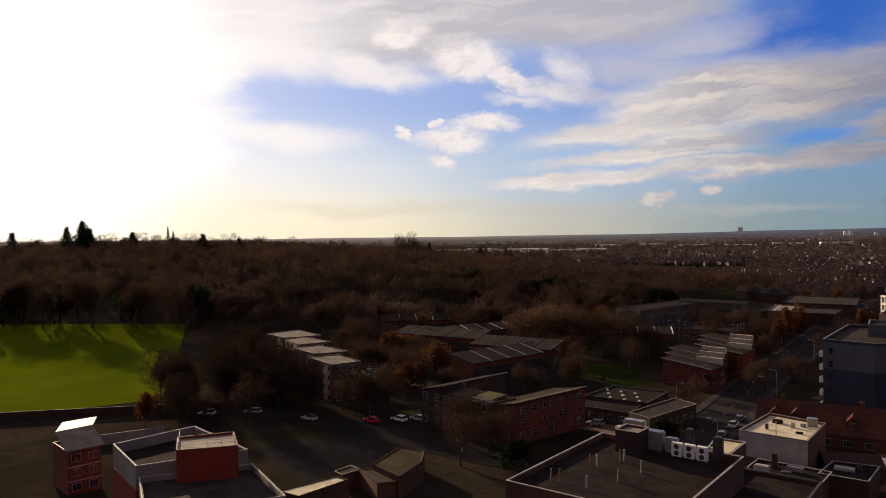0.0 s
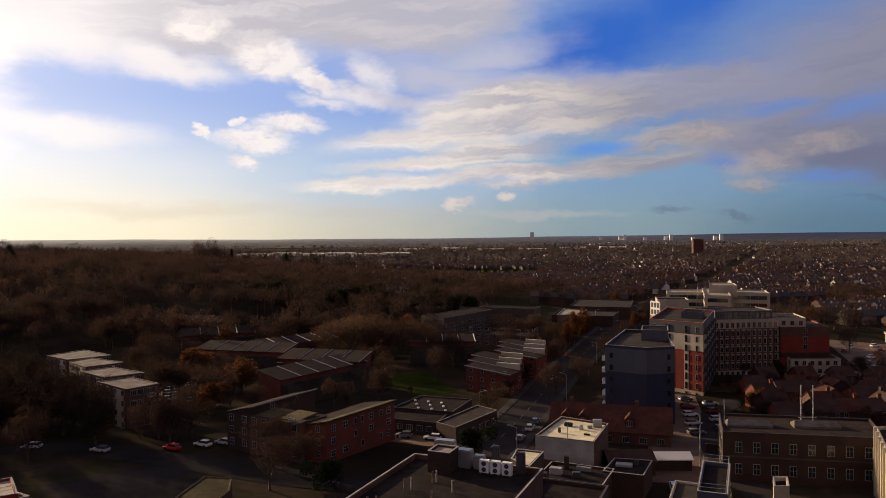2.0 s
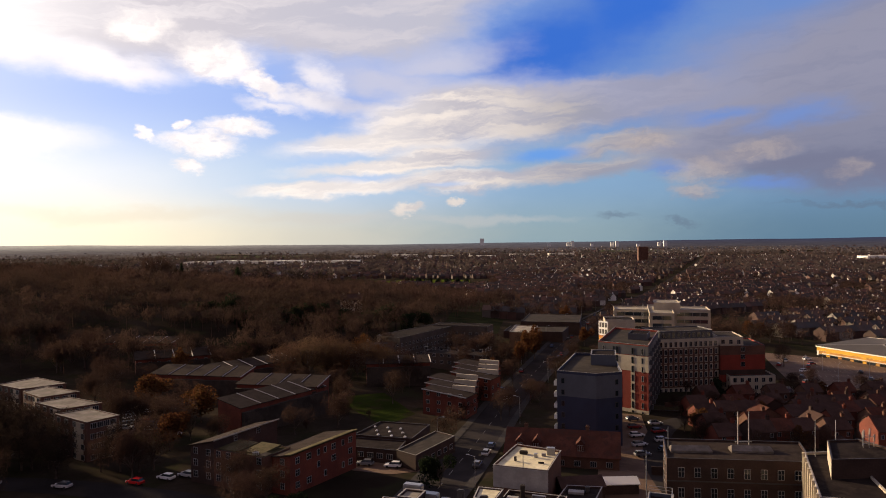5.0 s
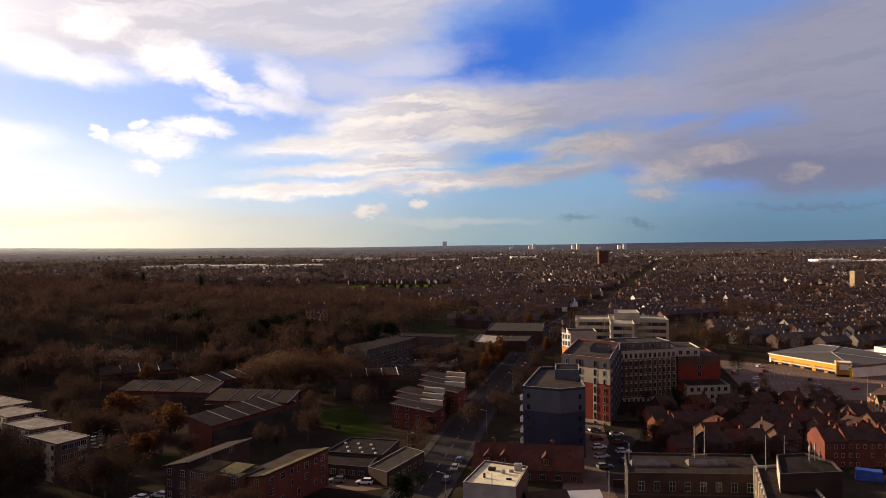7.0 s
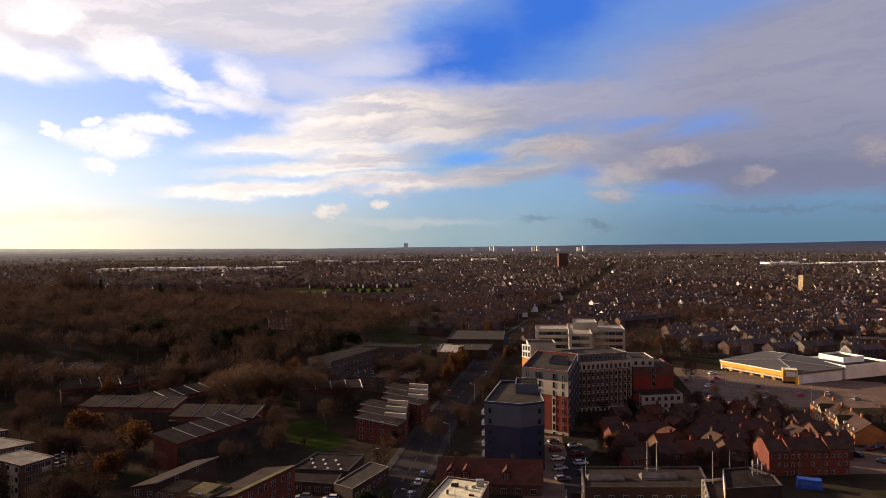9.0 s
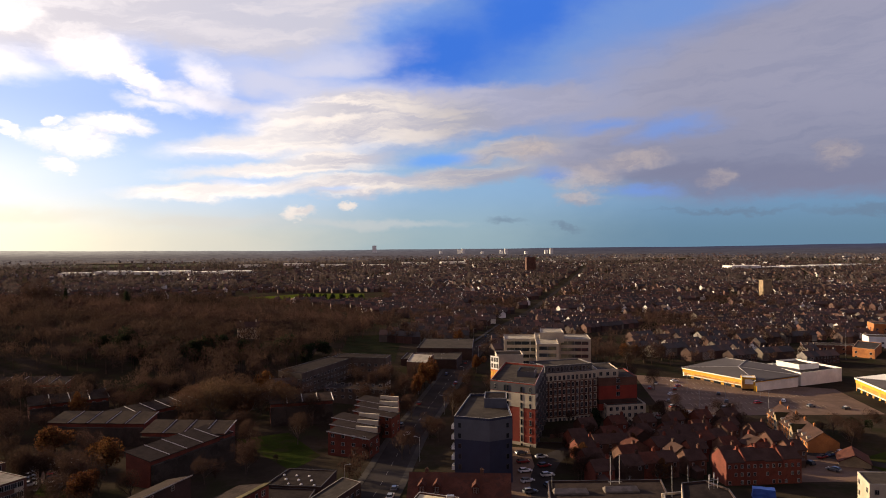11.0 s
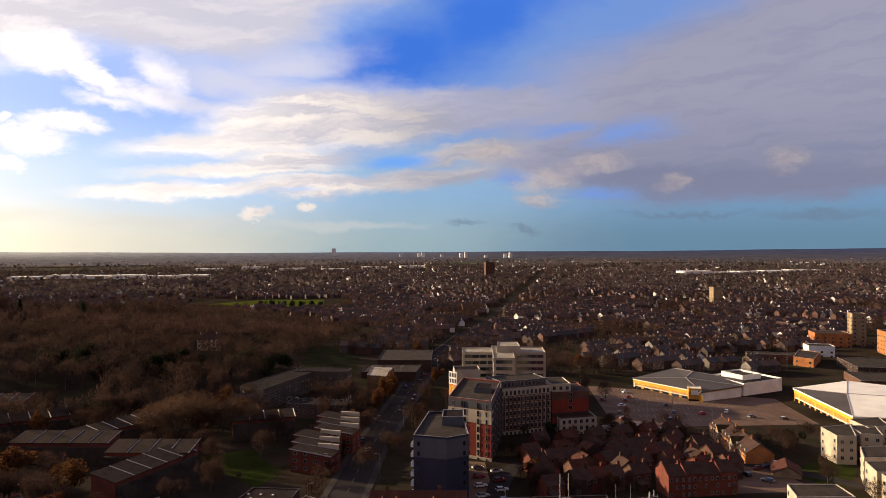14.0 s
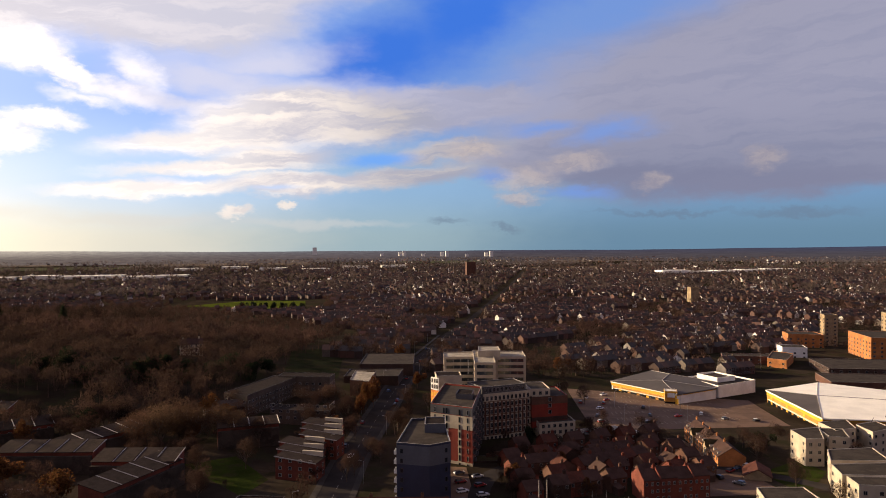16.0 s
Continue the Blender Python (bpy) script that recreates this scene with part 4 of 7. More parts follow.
# Offices with ribbon windows.
def offices(poly, z1, rows):
    ob, loc = building("office_block", "pale concrete office block with long window bands", "building", poly, -3.0, z1, "cream", "pale_felt", "trim", 0.5)
    for i in range(len(loc)):
        a, b = Vector(loc[i]), Vector(loc[(i + 1) % len(loc)])
        d = (b - a).normalized()
        nrm = Vector((d.y, -d.x))
        if nrm.y > 0.5:
            continue
        for r in range(rows):
            z = z1 - 3.4 * r
            bm = bmesh.new()
            p, q = a + d * 1.2, b - d * 1.2
            prism(bm, ccw([tuple(v) for v in (p - nrm * 0.05, q - nrm * 0.05, q + nrm * 0.05, p + nrm * 0.05)]), z, z + 1.7)
            w = part("window_band", bm, M["pane"], ob)
            n = max(2, int((q - p).length / 3.2))
            for k in range(n + 1):
                c = p.lerp(q, k / n)
                bm = bmesh.new()
                box(bm, -0.09, -0.12, z, 0.09, 0.02, z + 1.7)
                m = part("mullion", bm, M["trim"], w)
                m.matrix_basis = pose(c.x, c.y, 0, 0, 0, math.degrees(math.atan2(d.y, d.x)))
    return ob


garden, GD = building("garden_store", "long low store with green planted roof by the courtyard", "outbuilding", [(46.5, 232.5), (65.5, 229.5), (67.5, 236.5), (48.5, 239.5)], -0.6, 2.0, "dark_brick", "mossy", "dark_trim", 0.1)
tank, TK = building("plant_room", "grey rooftop plant room on the red and cream wing", "plant room", [(48, 246), (54, 243), (57, 252), (51, 255)], 23.0, 25.2, "slate_panel", "dark_felt", "dark_trim", 0.2)
offices([(62, 350), (80, 347), (83, 366), (65, 368)], 23.6, 6)
offices([(73.5, 325), (84, 322.5), (93, 366), (82, 368)], 24.2, 6)
offices([(90, 346), (106, 342), (110, 362), (94, 366)], 23.6, 6)
building("plant_room", "pale rooftop plant room on the offices", "plant room", [(80, 345), (92, 343), (95, 360), (84, 362)], 23.4, 27.2, "cream", "pale_felt", "trim", 0.3)

# Three pale-roofed blocks of flats by the trees.
for poly in ([(-113, 173.5), (-100, 165), (-95.5, 172.5), (-107.5, 180)], [(-127, 187), (-114.5, 179), (-107.5, 186.5), (-121.5, 194)], [(-140, 201.5), (-129.5, 193.5), (-122.5, 201.5), (-137.5, 209)], [(-155, 212), (-143, 205), (-134, 214), (-150, 224)]):
    ob, loc = building("apartment_block", "four-storey brown flats with pale flat roof", "building", poly, 3.8, 14.3, "brown_brick", "grey_roof", "concrete", 0.12, group="flats by the trees")
    for h0 in (212, 122):
        a, b = side_to(loc, h0)
        windows_on(ob, a, b, 4, 4, 1.6, 1.4, 0.8, 2.6, 1.0, "three")
        sill_line(ob, Vector(a).lerp(Vector(b), 0.62), Vector(a).lerp(Vector(b), 0.9), 0.4, "cream", 0.08, 9.6, "wall_panel")

# Long brown-brick institute with regular sash windows.
institute, IN = building("institute", "long dark brick building with rows of sash windows", "building", [(34.6, 140.5), (62.5, 138.2), (66, 152.5), (37.5, 155)], 4.4, 13.6, "dark_brick", "estate_roof", "dark_trim", 0.35)
a, b = side_to(IN, 184)
windows_on(institute, a, b, 2, 8, 1.25, 2.0, 1.3, 4.1, 2.2, "cross")
sill_line(institute, a, b, 4.5, "dark_trim")
a, b = side_to(IN, 284)
windows_on(institute, a, b, 2, 3, 1.25, 2.0, 1.3, 4.1, 2.2, "cross")
for x in (41, 53.5):
    bm = bmesh.new()
    box(bm, -4.2, -1.5, 0, 4.2, 1.5, 0.5)
    v = [bm.verts.new(q) for q in ((-4.2, -1.5, 0.5), (4.2, -1.5, 0.5), (4.2, 1.5, 0.5), (-4.2, 1.5, 0.5), (-3.8, 0, 1.3), (3.8, 0, 1.3))]
    for f in ((0, 1, 5, 4), (2, 3, 4, 5), (1, 2, 5), (3, 0, 4)):
        bm.faces.new([v[i] for i in f])
    me = finish(bm, "roof_light", M["grey_roof"])
    o = tagged(new("roof_light", me), "long dark roof light on the brick building", "roof light")
    o.matrix_basis = pose(x, 146.6, 13.2, 0, 0, -4)

# Cream block with pilasters at the edge of the yard.
cream, CR = building("cream_block", "cream rendered block with tall piers and flat roof", "building", [(51, 110), (62, 108), (67.5, 135.5), (59.2, 134.5)], 4.6, 16.6, "cream", "dark_felt", "trim", 0.4)
a, b = side_to(CR, 285)
windows_on(cream, a, b, 4, 7, 1.3, 1.7, 0.8, 2.9, 1.6, "two")
for k in range(8):
    p = Vector(a).lerp(Vector(b), (k + 0.25) / 7.6)
    bm = bmesh.new()
    box(bm, -0.35, -0.45, 0, 0.35, 0.02, 12.2)
    o = part("pilaster", bm, M["cream"], cream)
    o.matrix_basis = pose(p.x, p.y, 0, 0, 0, math.degrees(math.atan2(b[1] - a[1], b[0] - a[0])))
blockhouse, BH = building("plant_room", "dark brick rooftop lift house", "plant room", [(57.5, 120), (69.5, 121), (71, 127), (68.5, 133), (62.4, 132)], 16.0, 19.6, "dark_brick", "dark_felt", "dark_trim", 0.3)
a, b = side_to(BH, 285)
sill_line(blockhouse, a, b, 0.2, "cream", 0.06, 3.3, "wall_panel")
near_t, NT = building("stair_tower", "grey lift tower with a railed flat roof", "stair tower", [(24, 109.5), (27.6, 108.3), (23.9, 95.4), (20.3, 96.3)], 4.6, 17.4, "grey_panel", "dark_felt", "trim", 0.5)
near_w, NW = building("outbuilding", "cream outbuilding beside the lift tower", "outbuilding", [(16.5, 98), (20.3, 96.3), (23.9, 109.3), (20.2, 110.5)], 4.6, 14.0, "cream", "felt", "trim", 0.3)
near_s, NS = building("stair_tower", "small cream stair head with open top", "stair tower", [(36.9, 119), (39.2, 119.3), (38.0, 114.8), (35.6, 114.5)], 4.6, 12.2, "cream", "dark_felt", "trim", 0.6)

# Low clinic with domed roof lights.
clinic, CL = building("clinic", "low flat-roofed clinic with domed roof lights", "building", [(-36, 178), (-31, 192), (-17, 188.5), (-20.5, 174.5)], 3.6, 8.0, "dark_brick", "dark_felt", "dark_trim", 0.25)
for i in range(3):
    for j in range(3):
        bm = bmesh.new()
        bmesh.ops.create_uvsphere(bm, u_segments=10, v_segments=6, radius=0.42)
        bmesh.ops.delete(bm, geom=[v for v in bm.verts if v.co.z < -0.05], context="VERTS")
        dome = part("roof_light", bm, M["white"], clinic, "white domed roof light")
        dome.matrix_basis = pose(-3.6 + 3.6 * i - 1.0 * j, -4.5 + 4 * j + 1.0 * i * -1, 4.1)
clinic2, CL2 = building("clinic", "low brick wing with felt roof and pale end", "building", [(-23.3, 164.8), (-18.3, 160.5), (-9.8, 177.5), (-15, 182.3)], 3.8, 7.9, "dark_brick", "felt", "concrete", 0.2)
a, b = side_to(CL2, 118)
windows_on(clinic2, a, b, 1, 6, 1.6, 1.3, 1.2, 3, 1.2, "three")
clinic3, CL3 = building("clinic", "low front wing with dark roof", "building", [(-37, 170), (-36, 178), (-22, 174.5), (-23.3, 166)], 3.9, 7.4, "dark_brick", "dark_felt", "dark_trim", 0.2)
a, b = side_to(CL3, 195)
windows_on(clinic3, a, b, 1, 5, 1.6, 1.3, 1.2, 3, 1.2, "three")


# Stepped terraces with single-pitch roofs.
def mono_house(name, label, p, a, along, deep, z0, z_near, z_far, wall, verge, group, fall="deep", clerestory=0.0, edge=(1, 2)):
    """A unit of a stepped terrace; the front runs from p towards heading a, the depth lies to the left. fall: which way the roof tilts."""
    poly = rect(p, a, along, deep)
    cx, cy = sum(q[0] for q in poly) / 4, sum(q[1] for q in poly) / 4
    loc = [(x - cx, y - cy) for x, y in poly]
    hs = (z_near, z_near, z_far, z_far) if fall == "deep" else (z_near, z_far, z_far, z_near)
    ob = thing(name, label, "house", (cx, cy, z0), 0, group)
    FOOT.append((cx, cy, 6.5))
    bm = bmesh.new()
    lo = [bm.verts.new((*q, -1.5)) for q in loc]
    hi = [bm.verts.new((*q, h - z0)) for q, h in zip(loc, hs)]
    for i in range(4):
        bm.faces.new((lo[i], lo[(i + 1) % 4], hi[(i + 1) % 4], hi[i]))
    part("wall", bm, M[wall], ob)
    big = inset(loc, -0.35)
    bm = bmesh.new()
    bot, top = ([bm.verts.new((*q, h - z0 + dz)) for q, h in zip(big, hs)] for dz in (0.02, 0.24))
    for i in range(4):
        bm.faces.new((bot[i], bot[(i + 1) % 4], top[(i + 1) % 4], top[i]))
    bm.faces.new(top)
    bm.faces.new(bot[::-1])
    part("roof", bm, M["estate_roof"], ob)
    bm = bmesh.new()
    i, j = edge
    rod(bm, (*big[i], hs[i] - z0 + 0.24), (*big[j], hs[j] - z0 + 0.24), 0.2, None, 4)
    part("verge", bm, M[verge], ob, "pale verge board")
    if clerestory:
        bm = bmesh.new()
        q0, q1 = Vector(loc[3]).lerp(Vector(loc[2]), 0.45), Vector(loc[3]).lerp(Vector(loc[2]), 0.97)
        d = (q1 - q0).normalized()
        nn = Vector((d.y, -d.x))
        v0 = [(q0 + nn * 0.9), (q1 + nn * 0.9), q1, q0]
        zb = min(hs) - z0 - 0.2
        prism(bm, ccw([tuple(v) for v in v0]), zb, max(hs) - z0 + clerestory)
        part("clerestory", bm, M["cream"], ob, "pale clerestory wall")
    return ob, loc


# Three-storey brick home round a courtyard, with single-pitch and flat mossy roofs.
HOME, ALONG, BACK = Vector((-68.3, 151.6)), heading(114.7), heading(24.7)
west, WE = mono_house("care_home", "three-storey dark brick wing with single-pitch roof and pale verge", tuple(HOME), 114.7, 7, 21, 4.8, 12.5, 14.3, "dark_brick", "pale_felt", "wings of the care home", "along")
a, b = side_to(WE, 204.7)
windows_on(west, a, b, 3, 2, 1.3, 1.5, 0.9, 2.6, 0.9, "cross")
a, b = side_to(WE, 294.7)
windows_on(west, a, b, 3, 5, 1.3, 1.5, 0.9, 2.6, 1.5, "cross")
a, b = side_to(WE, 114.7)
windows_on(west, a, b, 1, 2, 1.2, 1.2, 8.0, 2.6, 6.2, "cross")
front, FR = building("care_home", "three-storey brick front wing with flat mossy roof", "building", rect(HOME + ALONG * 7.05, 114.7, 14.5, 8.5), 4.8, 12.6, "brown_brick", "mossy", "felt", 0.12, group="wings of the care home")
a, b = side_to(FR, 204.7)
windows_on(front, a, b, 3, 5, 1.3, 1.5, 0.9, 2.6, 0.8, "cross", {(2, 0), (2, 1), (2, 2), (3, 0), (3, 1), (3, 2)})
for along, deep, w, d, lift, tilt, skin in ((3.3, 4.3, 5.6, 6.6, 0.05, 3, "pale_moss"), (9.8, 4.6, 5.4, 6.2, 0.22, 4, "pale_moss"), (13.4, 1.6, 2.0, 2.4, 0.05, 0, "felt")):
    c = HOME + ALONG * (7 + along) + BACK * deep
    bm = bmesh.new()
    box(bm, -w / 2, -d / 2, -0.3, w / 2, d / 2, 0.14)
    o = part("roof_panel", bm, M[skin], front, "raised sloping roof panel with moss")
    o.matrix_basis = Matrix.Translation(-front.matrix_basis.translation) @ pose(c.x, c.y, 12.6 + lift, tilt, 0, -24.7)
for k in range(7):
    c = HOME + ALONG * (17.6 + 0.5 * (k % 4)) + BACK * (0.9 + 0.6 * (k // 4))
    bm = bmesh.new()
    rod(bm, (0, 0, 0), (0, 0, 0.55), 0.14, 0.14, 8)
    rod(bm, (0, 0, 0.55), (0, 0, 0.7), 0.2, 0.12, 8)
    o = part("roof_vent", bm, M["metal"], front, "small metal roof vent")
    o.matrix_basis = Matrix.Translation(-front.matrix_basis.translation) @ pose(c.x, c.y, 12.45)
east, EA = mono_house("care_home", "red brick wing with single-pitch roof and white windows", (-43.2, 142.4), 27, 23, 9, 4.7, 13.0, 11.4, "red_brick", "mossy", "wings of the care home", "deep", 0.0, (0, 1))
a, b = side_to(EA, 117)
for c, r, w in ((0.10, 0, 1.3), (0.10, 1, 1.3), (0.10, 2, 1.3), (0.26, 0, 1.5), (0.26, 2, 1.5), (0.40, 1, 0.9), (0.40, 2, 0.9), (0.50, 2, 0.9), (0.50, 0, 0.9), (0.63, 2, 1.5), (0.63, 1, 1.5), (0.78, 0, 0.9), (0.78, 2, 0.9), (0.90, 0, 1.4), (0.90, 1, 1.4), (0.90, 2, 1.4)):
    p = Vector(a).lerp(Vector(b), c)
    u = (Vector(b) - Vector(a)).normalized()
    fr, pn = window_meshes(w, 1.4, "cross" if w > 1 else "one")
    o = new("window", fr)
    o.parent, o.matrix_basis = east, pose(p.x + u.y * 0.07, p.y - u.x * 0.07, 0.9 + 2.6 * r, 0, 0, math.degrees(math.atan2(u.y, u.x)))
    g = new("pane", pn)
    g.parent = o
a, b = side_to(EA, 207)
windows_on(east, a, b, 3, 2, 1.2, 1.4, 0.9, 2.6, 1.5, "cross")
c0, c1 = Vector(side_to(EA, 117)[0]), Vector(side_to(EA, 117)[1])
u = (c1 - c0).normalized()
n_in = Vector((-u.y, u.x))
bm = bmesh.new()
lo = [(c0 - u * 0.35 - n_in * 0.4, 8.66), (c1 + u * 0.35 - n_in * 0.4, 8.66), (c1 + u * 0.35 + n_in * 1.5, 8.33), (c0 - u * 0.35 + n_in * 1.5, 8.33)]
top, low = [bm.verts.new((p.x, p.y, z + 0.08)) for p, z in lo], [bm.verts.new((p.x, p.y, z - 0.1)) for p, z in lo]
bm.faces.new(top)
bm.faces.new(low[::-1])
for i in range(4):
    bm.faces.new((low[i], low[(i + 1) % 4], top[(i + 1) % 4], top[i]))
part("edge_band", bm, M["pale_moss"], east, "pale mossy band along the roof edge")


for k in range(6):
    x0 = -21.6 + (7.0 if k > 2 else 0) + 0.35 * k
    ob, loc = mono_house("terraced_house", "red brick terraced house with stepped single-pitch roof", (x0, 222.5 + 8.6 * k), 113, 15, 8.6, ground_z(x0, 222 + 8 * k), 10.6 + 0.25 * k, 8.9 + 0.25 * k, "red_brick", "trim", "stepped terrace by the road", "along", 0.5, (0, 1))
    if k in (0, 3):
        a, b = side_to(loc, 203)
        windows_on(ob, a, b, 3, 4, 1.2, 1.2, 1.0, 2.6, 1.2)
    a, b = side_to(loc, 113)
    windows_on(ob, a, b, 2, 2, 1.2, 1.2, 1.0, 2.6, 1.2)


def mono_row(p, a, n, step, deep, z_near, z_far, group):
    e = heading(a)
    for k in range(n):
        q = Vector(p) + e * step * k
        ob, loc = mono_house("terraced_house", "red brick terraced house with grey single-pitch roof", tuple(q), a, step - 0.05, deep, min(ground_z(*q), 7.5), z_near, z_far, "red_brick", "trim", group, "deep")
        front_a, front_b = Vector(loc[0]), Vector(loc[1])
        out = heading(a + 90)
        bm = bmesh.new()
        prism(bm, ccw([tuple(v) for v in (front_a + out * 0.36, front_b + out * 0.36, front_b + out * 1.5, front_a + out * 1.5)]), 0.0, z_near - ob.matrix_basis.translation.z - 1.0 - 0.15 * (k % 2))
        part("lean_to", bm, M["felt"], ob, "low lean-to with pale felt roof")
        x0, x1 = side_to(loc, a + 90)
        windows_on(ob, x0, x1, 2, 2, 1.2, 1.2, 1.0, 2.7, 1.0)


mono_row((-70.5, 192), 29.5, 5, 7.0, 9.5, 11.4, 13.2, "estate terrace")
mono_row((-82.5, 223.5), 100, 4, 7.0, 10, 12.0, 13.8, "estate terrace")
mono_row((-120.5, 243.5), 100, 5, 7.0, 10, 11.6, 13.4, "estate terrace")
mono_row((-96, 246), 38, 5, 6.5, 9, 12.0, 13.6, "estate terrace")
mono_row((-138, 268), 62, 4, 7.0, 9, 12.5, 14.5, "estate terrace")
mono_row((-190, 312), 95, 7, 7.0, 9, 13.5, 15.3, "estate terrace")
mono_row((-46, 262), 80, 4, 6.0, 8, 11.8, 13.4, "estate terrace")

# Brown flats under the wood, and the school beyond.
for poly, z1 in (([(-50, 316), (-38.5, 306.5), (-17, 350), (-29, 356)], 15.8), ([(-27, 352), (0, 343), (3, 354), (-24, 363)], 16.2), ([(-28, 300), (-1.5, 290), (1.5, 300), (-25, 310)], 10.5)):
    ob, loc = building("apartment_block", "grey-brown brick flats with shallow roof below the wood", "building", poly, min(ground_z(*poly[0]), 4.0), z1, "drab_brick", "dark_felt", "dark_trim", 0.15, group="flats below the wood")
    for h0 in (200, 130):
        a, b = side_to(loc, h0)
        n = max(2, int((Vector(b) - Vector(a)).length / 3.2))
        windows_on(ob, a, b, 3, n, 1.5, 1.3, 2.2, 2.8, 1.0, "three")
building("school", "flat-roofed school block with pale roof", "building", [(11, 352.5), (20.5, 346), (27, 376), (15.5, 381)], -2.5, 12.6, "brown_brick", "pale_felt", "trim", 0.3)
building("school", "long low school wing with grey roof", "building", [(9, 384), (40, 378), (46, 402), (14, 408)], -3, 9.0, "dark_brick", "felt", "dark_trim", 0.3)
building("school", "long low school hall with grey roof", "building", [(20, 415), (53, 408), (60, 452), (28, 460)], -3, 10.6, "dark_brick", "felt", "dark_trim", 0.3)


# Retail sheds with yellow fronts.
def shed_roof(ob, loc, z, rise, material, ridge_a, ridge_b):
    """A low four-sided metal roof over a polygon, rising to a ridge."""
    big = inset(loc, -0.7)
    bm = bmesh.new()
    rim = [bm.verts.new((*p, z)) for p in big]
    ra, rb = bm.verts.new((*ridge_a, z + rise)), bm.verts.new((*ridge_b, z + rise))
    n = len(big)
    near = [ra if (Vector(p) - Vector(ridge_a)).length < (Vector(p) - Vector(ridge_b)).length else rb for p in big]
    for i in range(n):
        j = (i + 1) % n
        face = [rim[i], rim[j], near[j]] + ([near[i]] if near[i] is not near[j] else [])
        bm.faces.new(face)
    under = [bm.verts.new((*p, z - 0.6)) for p in big]
    for i in range(n):
        bm.faces.new((under[i], under[(i + 1) % n], rim[(i + 1) % n], rim[i]))
    roof_ob = part("roof", bm, M[material], ob)
    if material == "white_roof":
        # The slope over the entrance front is grey.
        roof_ob.data.materials.append(M["sheet_roof"])
        a, b = side_to(big, 262)
        mid = (Vector(a) + Vector(b)) / 2
        min(roof_ob.data.polygons[:n], key=lambda p: (Vector(p.center[:2]) - mid).length).material_index = 1


def retail(poly, z1, roof, rise, ra, rb, front, label, wall):
    poly = ccw(poly)
    cx, cy = sum(p[0] for p in poly) / len(poly), sum(p[1] for p in poly) / len(poly)
    loc = [(x - cx, y - cy) for x, y in poly]
    z0 = ground_z(cx, cy) - 0.3
    ob = thing("retail_shed", label, "building", (cx, cy, z0))
    bm = bmesh.new()
    prism(bm, loc, -1.5, z1 - z0 - 0.3, False)
    part("wall", bm, M[wall], ob)
    shed_roof(ob, loc, z1 - z0, rise, roof, (ra[0] - cx, ra[1] - cy), (rb[0] - cx, rb[1] - cy))
    a, b = side_to(loc, front)
    sill_line(ob, a, b, z1 - z0 - 2.5, "yellow", 0.25, 1.7, "fascia")
    sill_line(ob, a, b, z1 - z0 - 0.75, "white_roof", 0.75, 0.5, "eaves_trim")
    for i in range(len(loc)):
        p, q = loc[i], loc[(i + 1) % len(loc)]
        if tuple(p) != tuple(a):
            sill_line(ob, p, q, z1 - z0 - 1.1, "yellow", 0.1, 0.45, "fascia")
    u = (Vector(b) - Vector(a)).normalized()
    reach = (Vector(b) - Vector(a)).length
    n_bay = int(reach / 6)
    for k in range(n_bay):
        c = Vector(a) + u * (reach * (k + 0.5) / n_bay)
        sill_line(ob, c - u * 2.3, c + u * 2.3, 0.2, "pane", 0.08, 1.7, "shopfront")
        sill_line(ob, c - u * 2.3, c + u * 2.3, 2.0, "timber", 0.06, z1 - z0 - 4.6, "wall_panel")
        sill_line(ob, c + u * 2.4, c + u * (reach / n_bay - 2.4), 0.2, "timber" if k % 3 else "yellow", 0.16, z1 - z0 - 2.8, "pier")
    ridge_r, ridge_q = (ra[0] - cx, ra[1] - cy, z1 - z0 + rise + 0.05), (rb[0] - cx, rb[1] - cy, z1 - z0 + rise + 0.05)
    bm = bmesh.new()
    rod(bm, ridge_r, ridge_q, 0.22, None, 6)
    part("ridge_capping", bm, M["trim"], ob, "pale ridge capping")
    for p in inset(loc, -0.7):
        end = ridge_r if (Vector(p) - Vector(ridge_r[:2])).length < (Vector(p) - Vector(ridge_q[:2])).length else ridge_q
        bm = bmesh.new()
        rod(bm, (*p, z1 - z0 + 0.05), end, 0.16, None, 6)
        part("hip_capping", bm, M["trim"], ob, "pale hip capping")
    a2, b2 = Vector(a), Vector(b)
    d = (b2 - a2).normalized()
    n = Vector((d.y, -d.x))
    bm = bmesh.new()
    prism(bm, ccw([tuple(v) for v in (a2 + d * 4, b2 - d * 4, b2 - d * 4 + n * 1.3, a2 + d * 4 + n * 1.3)]), 2.4, 2.6)
    part("canopy", bm, M["white_roof"], ob, "pale metal canopy")
    return ob, loc


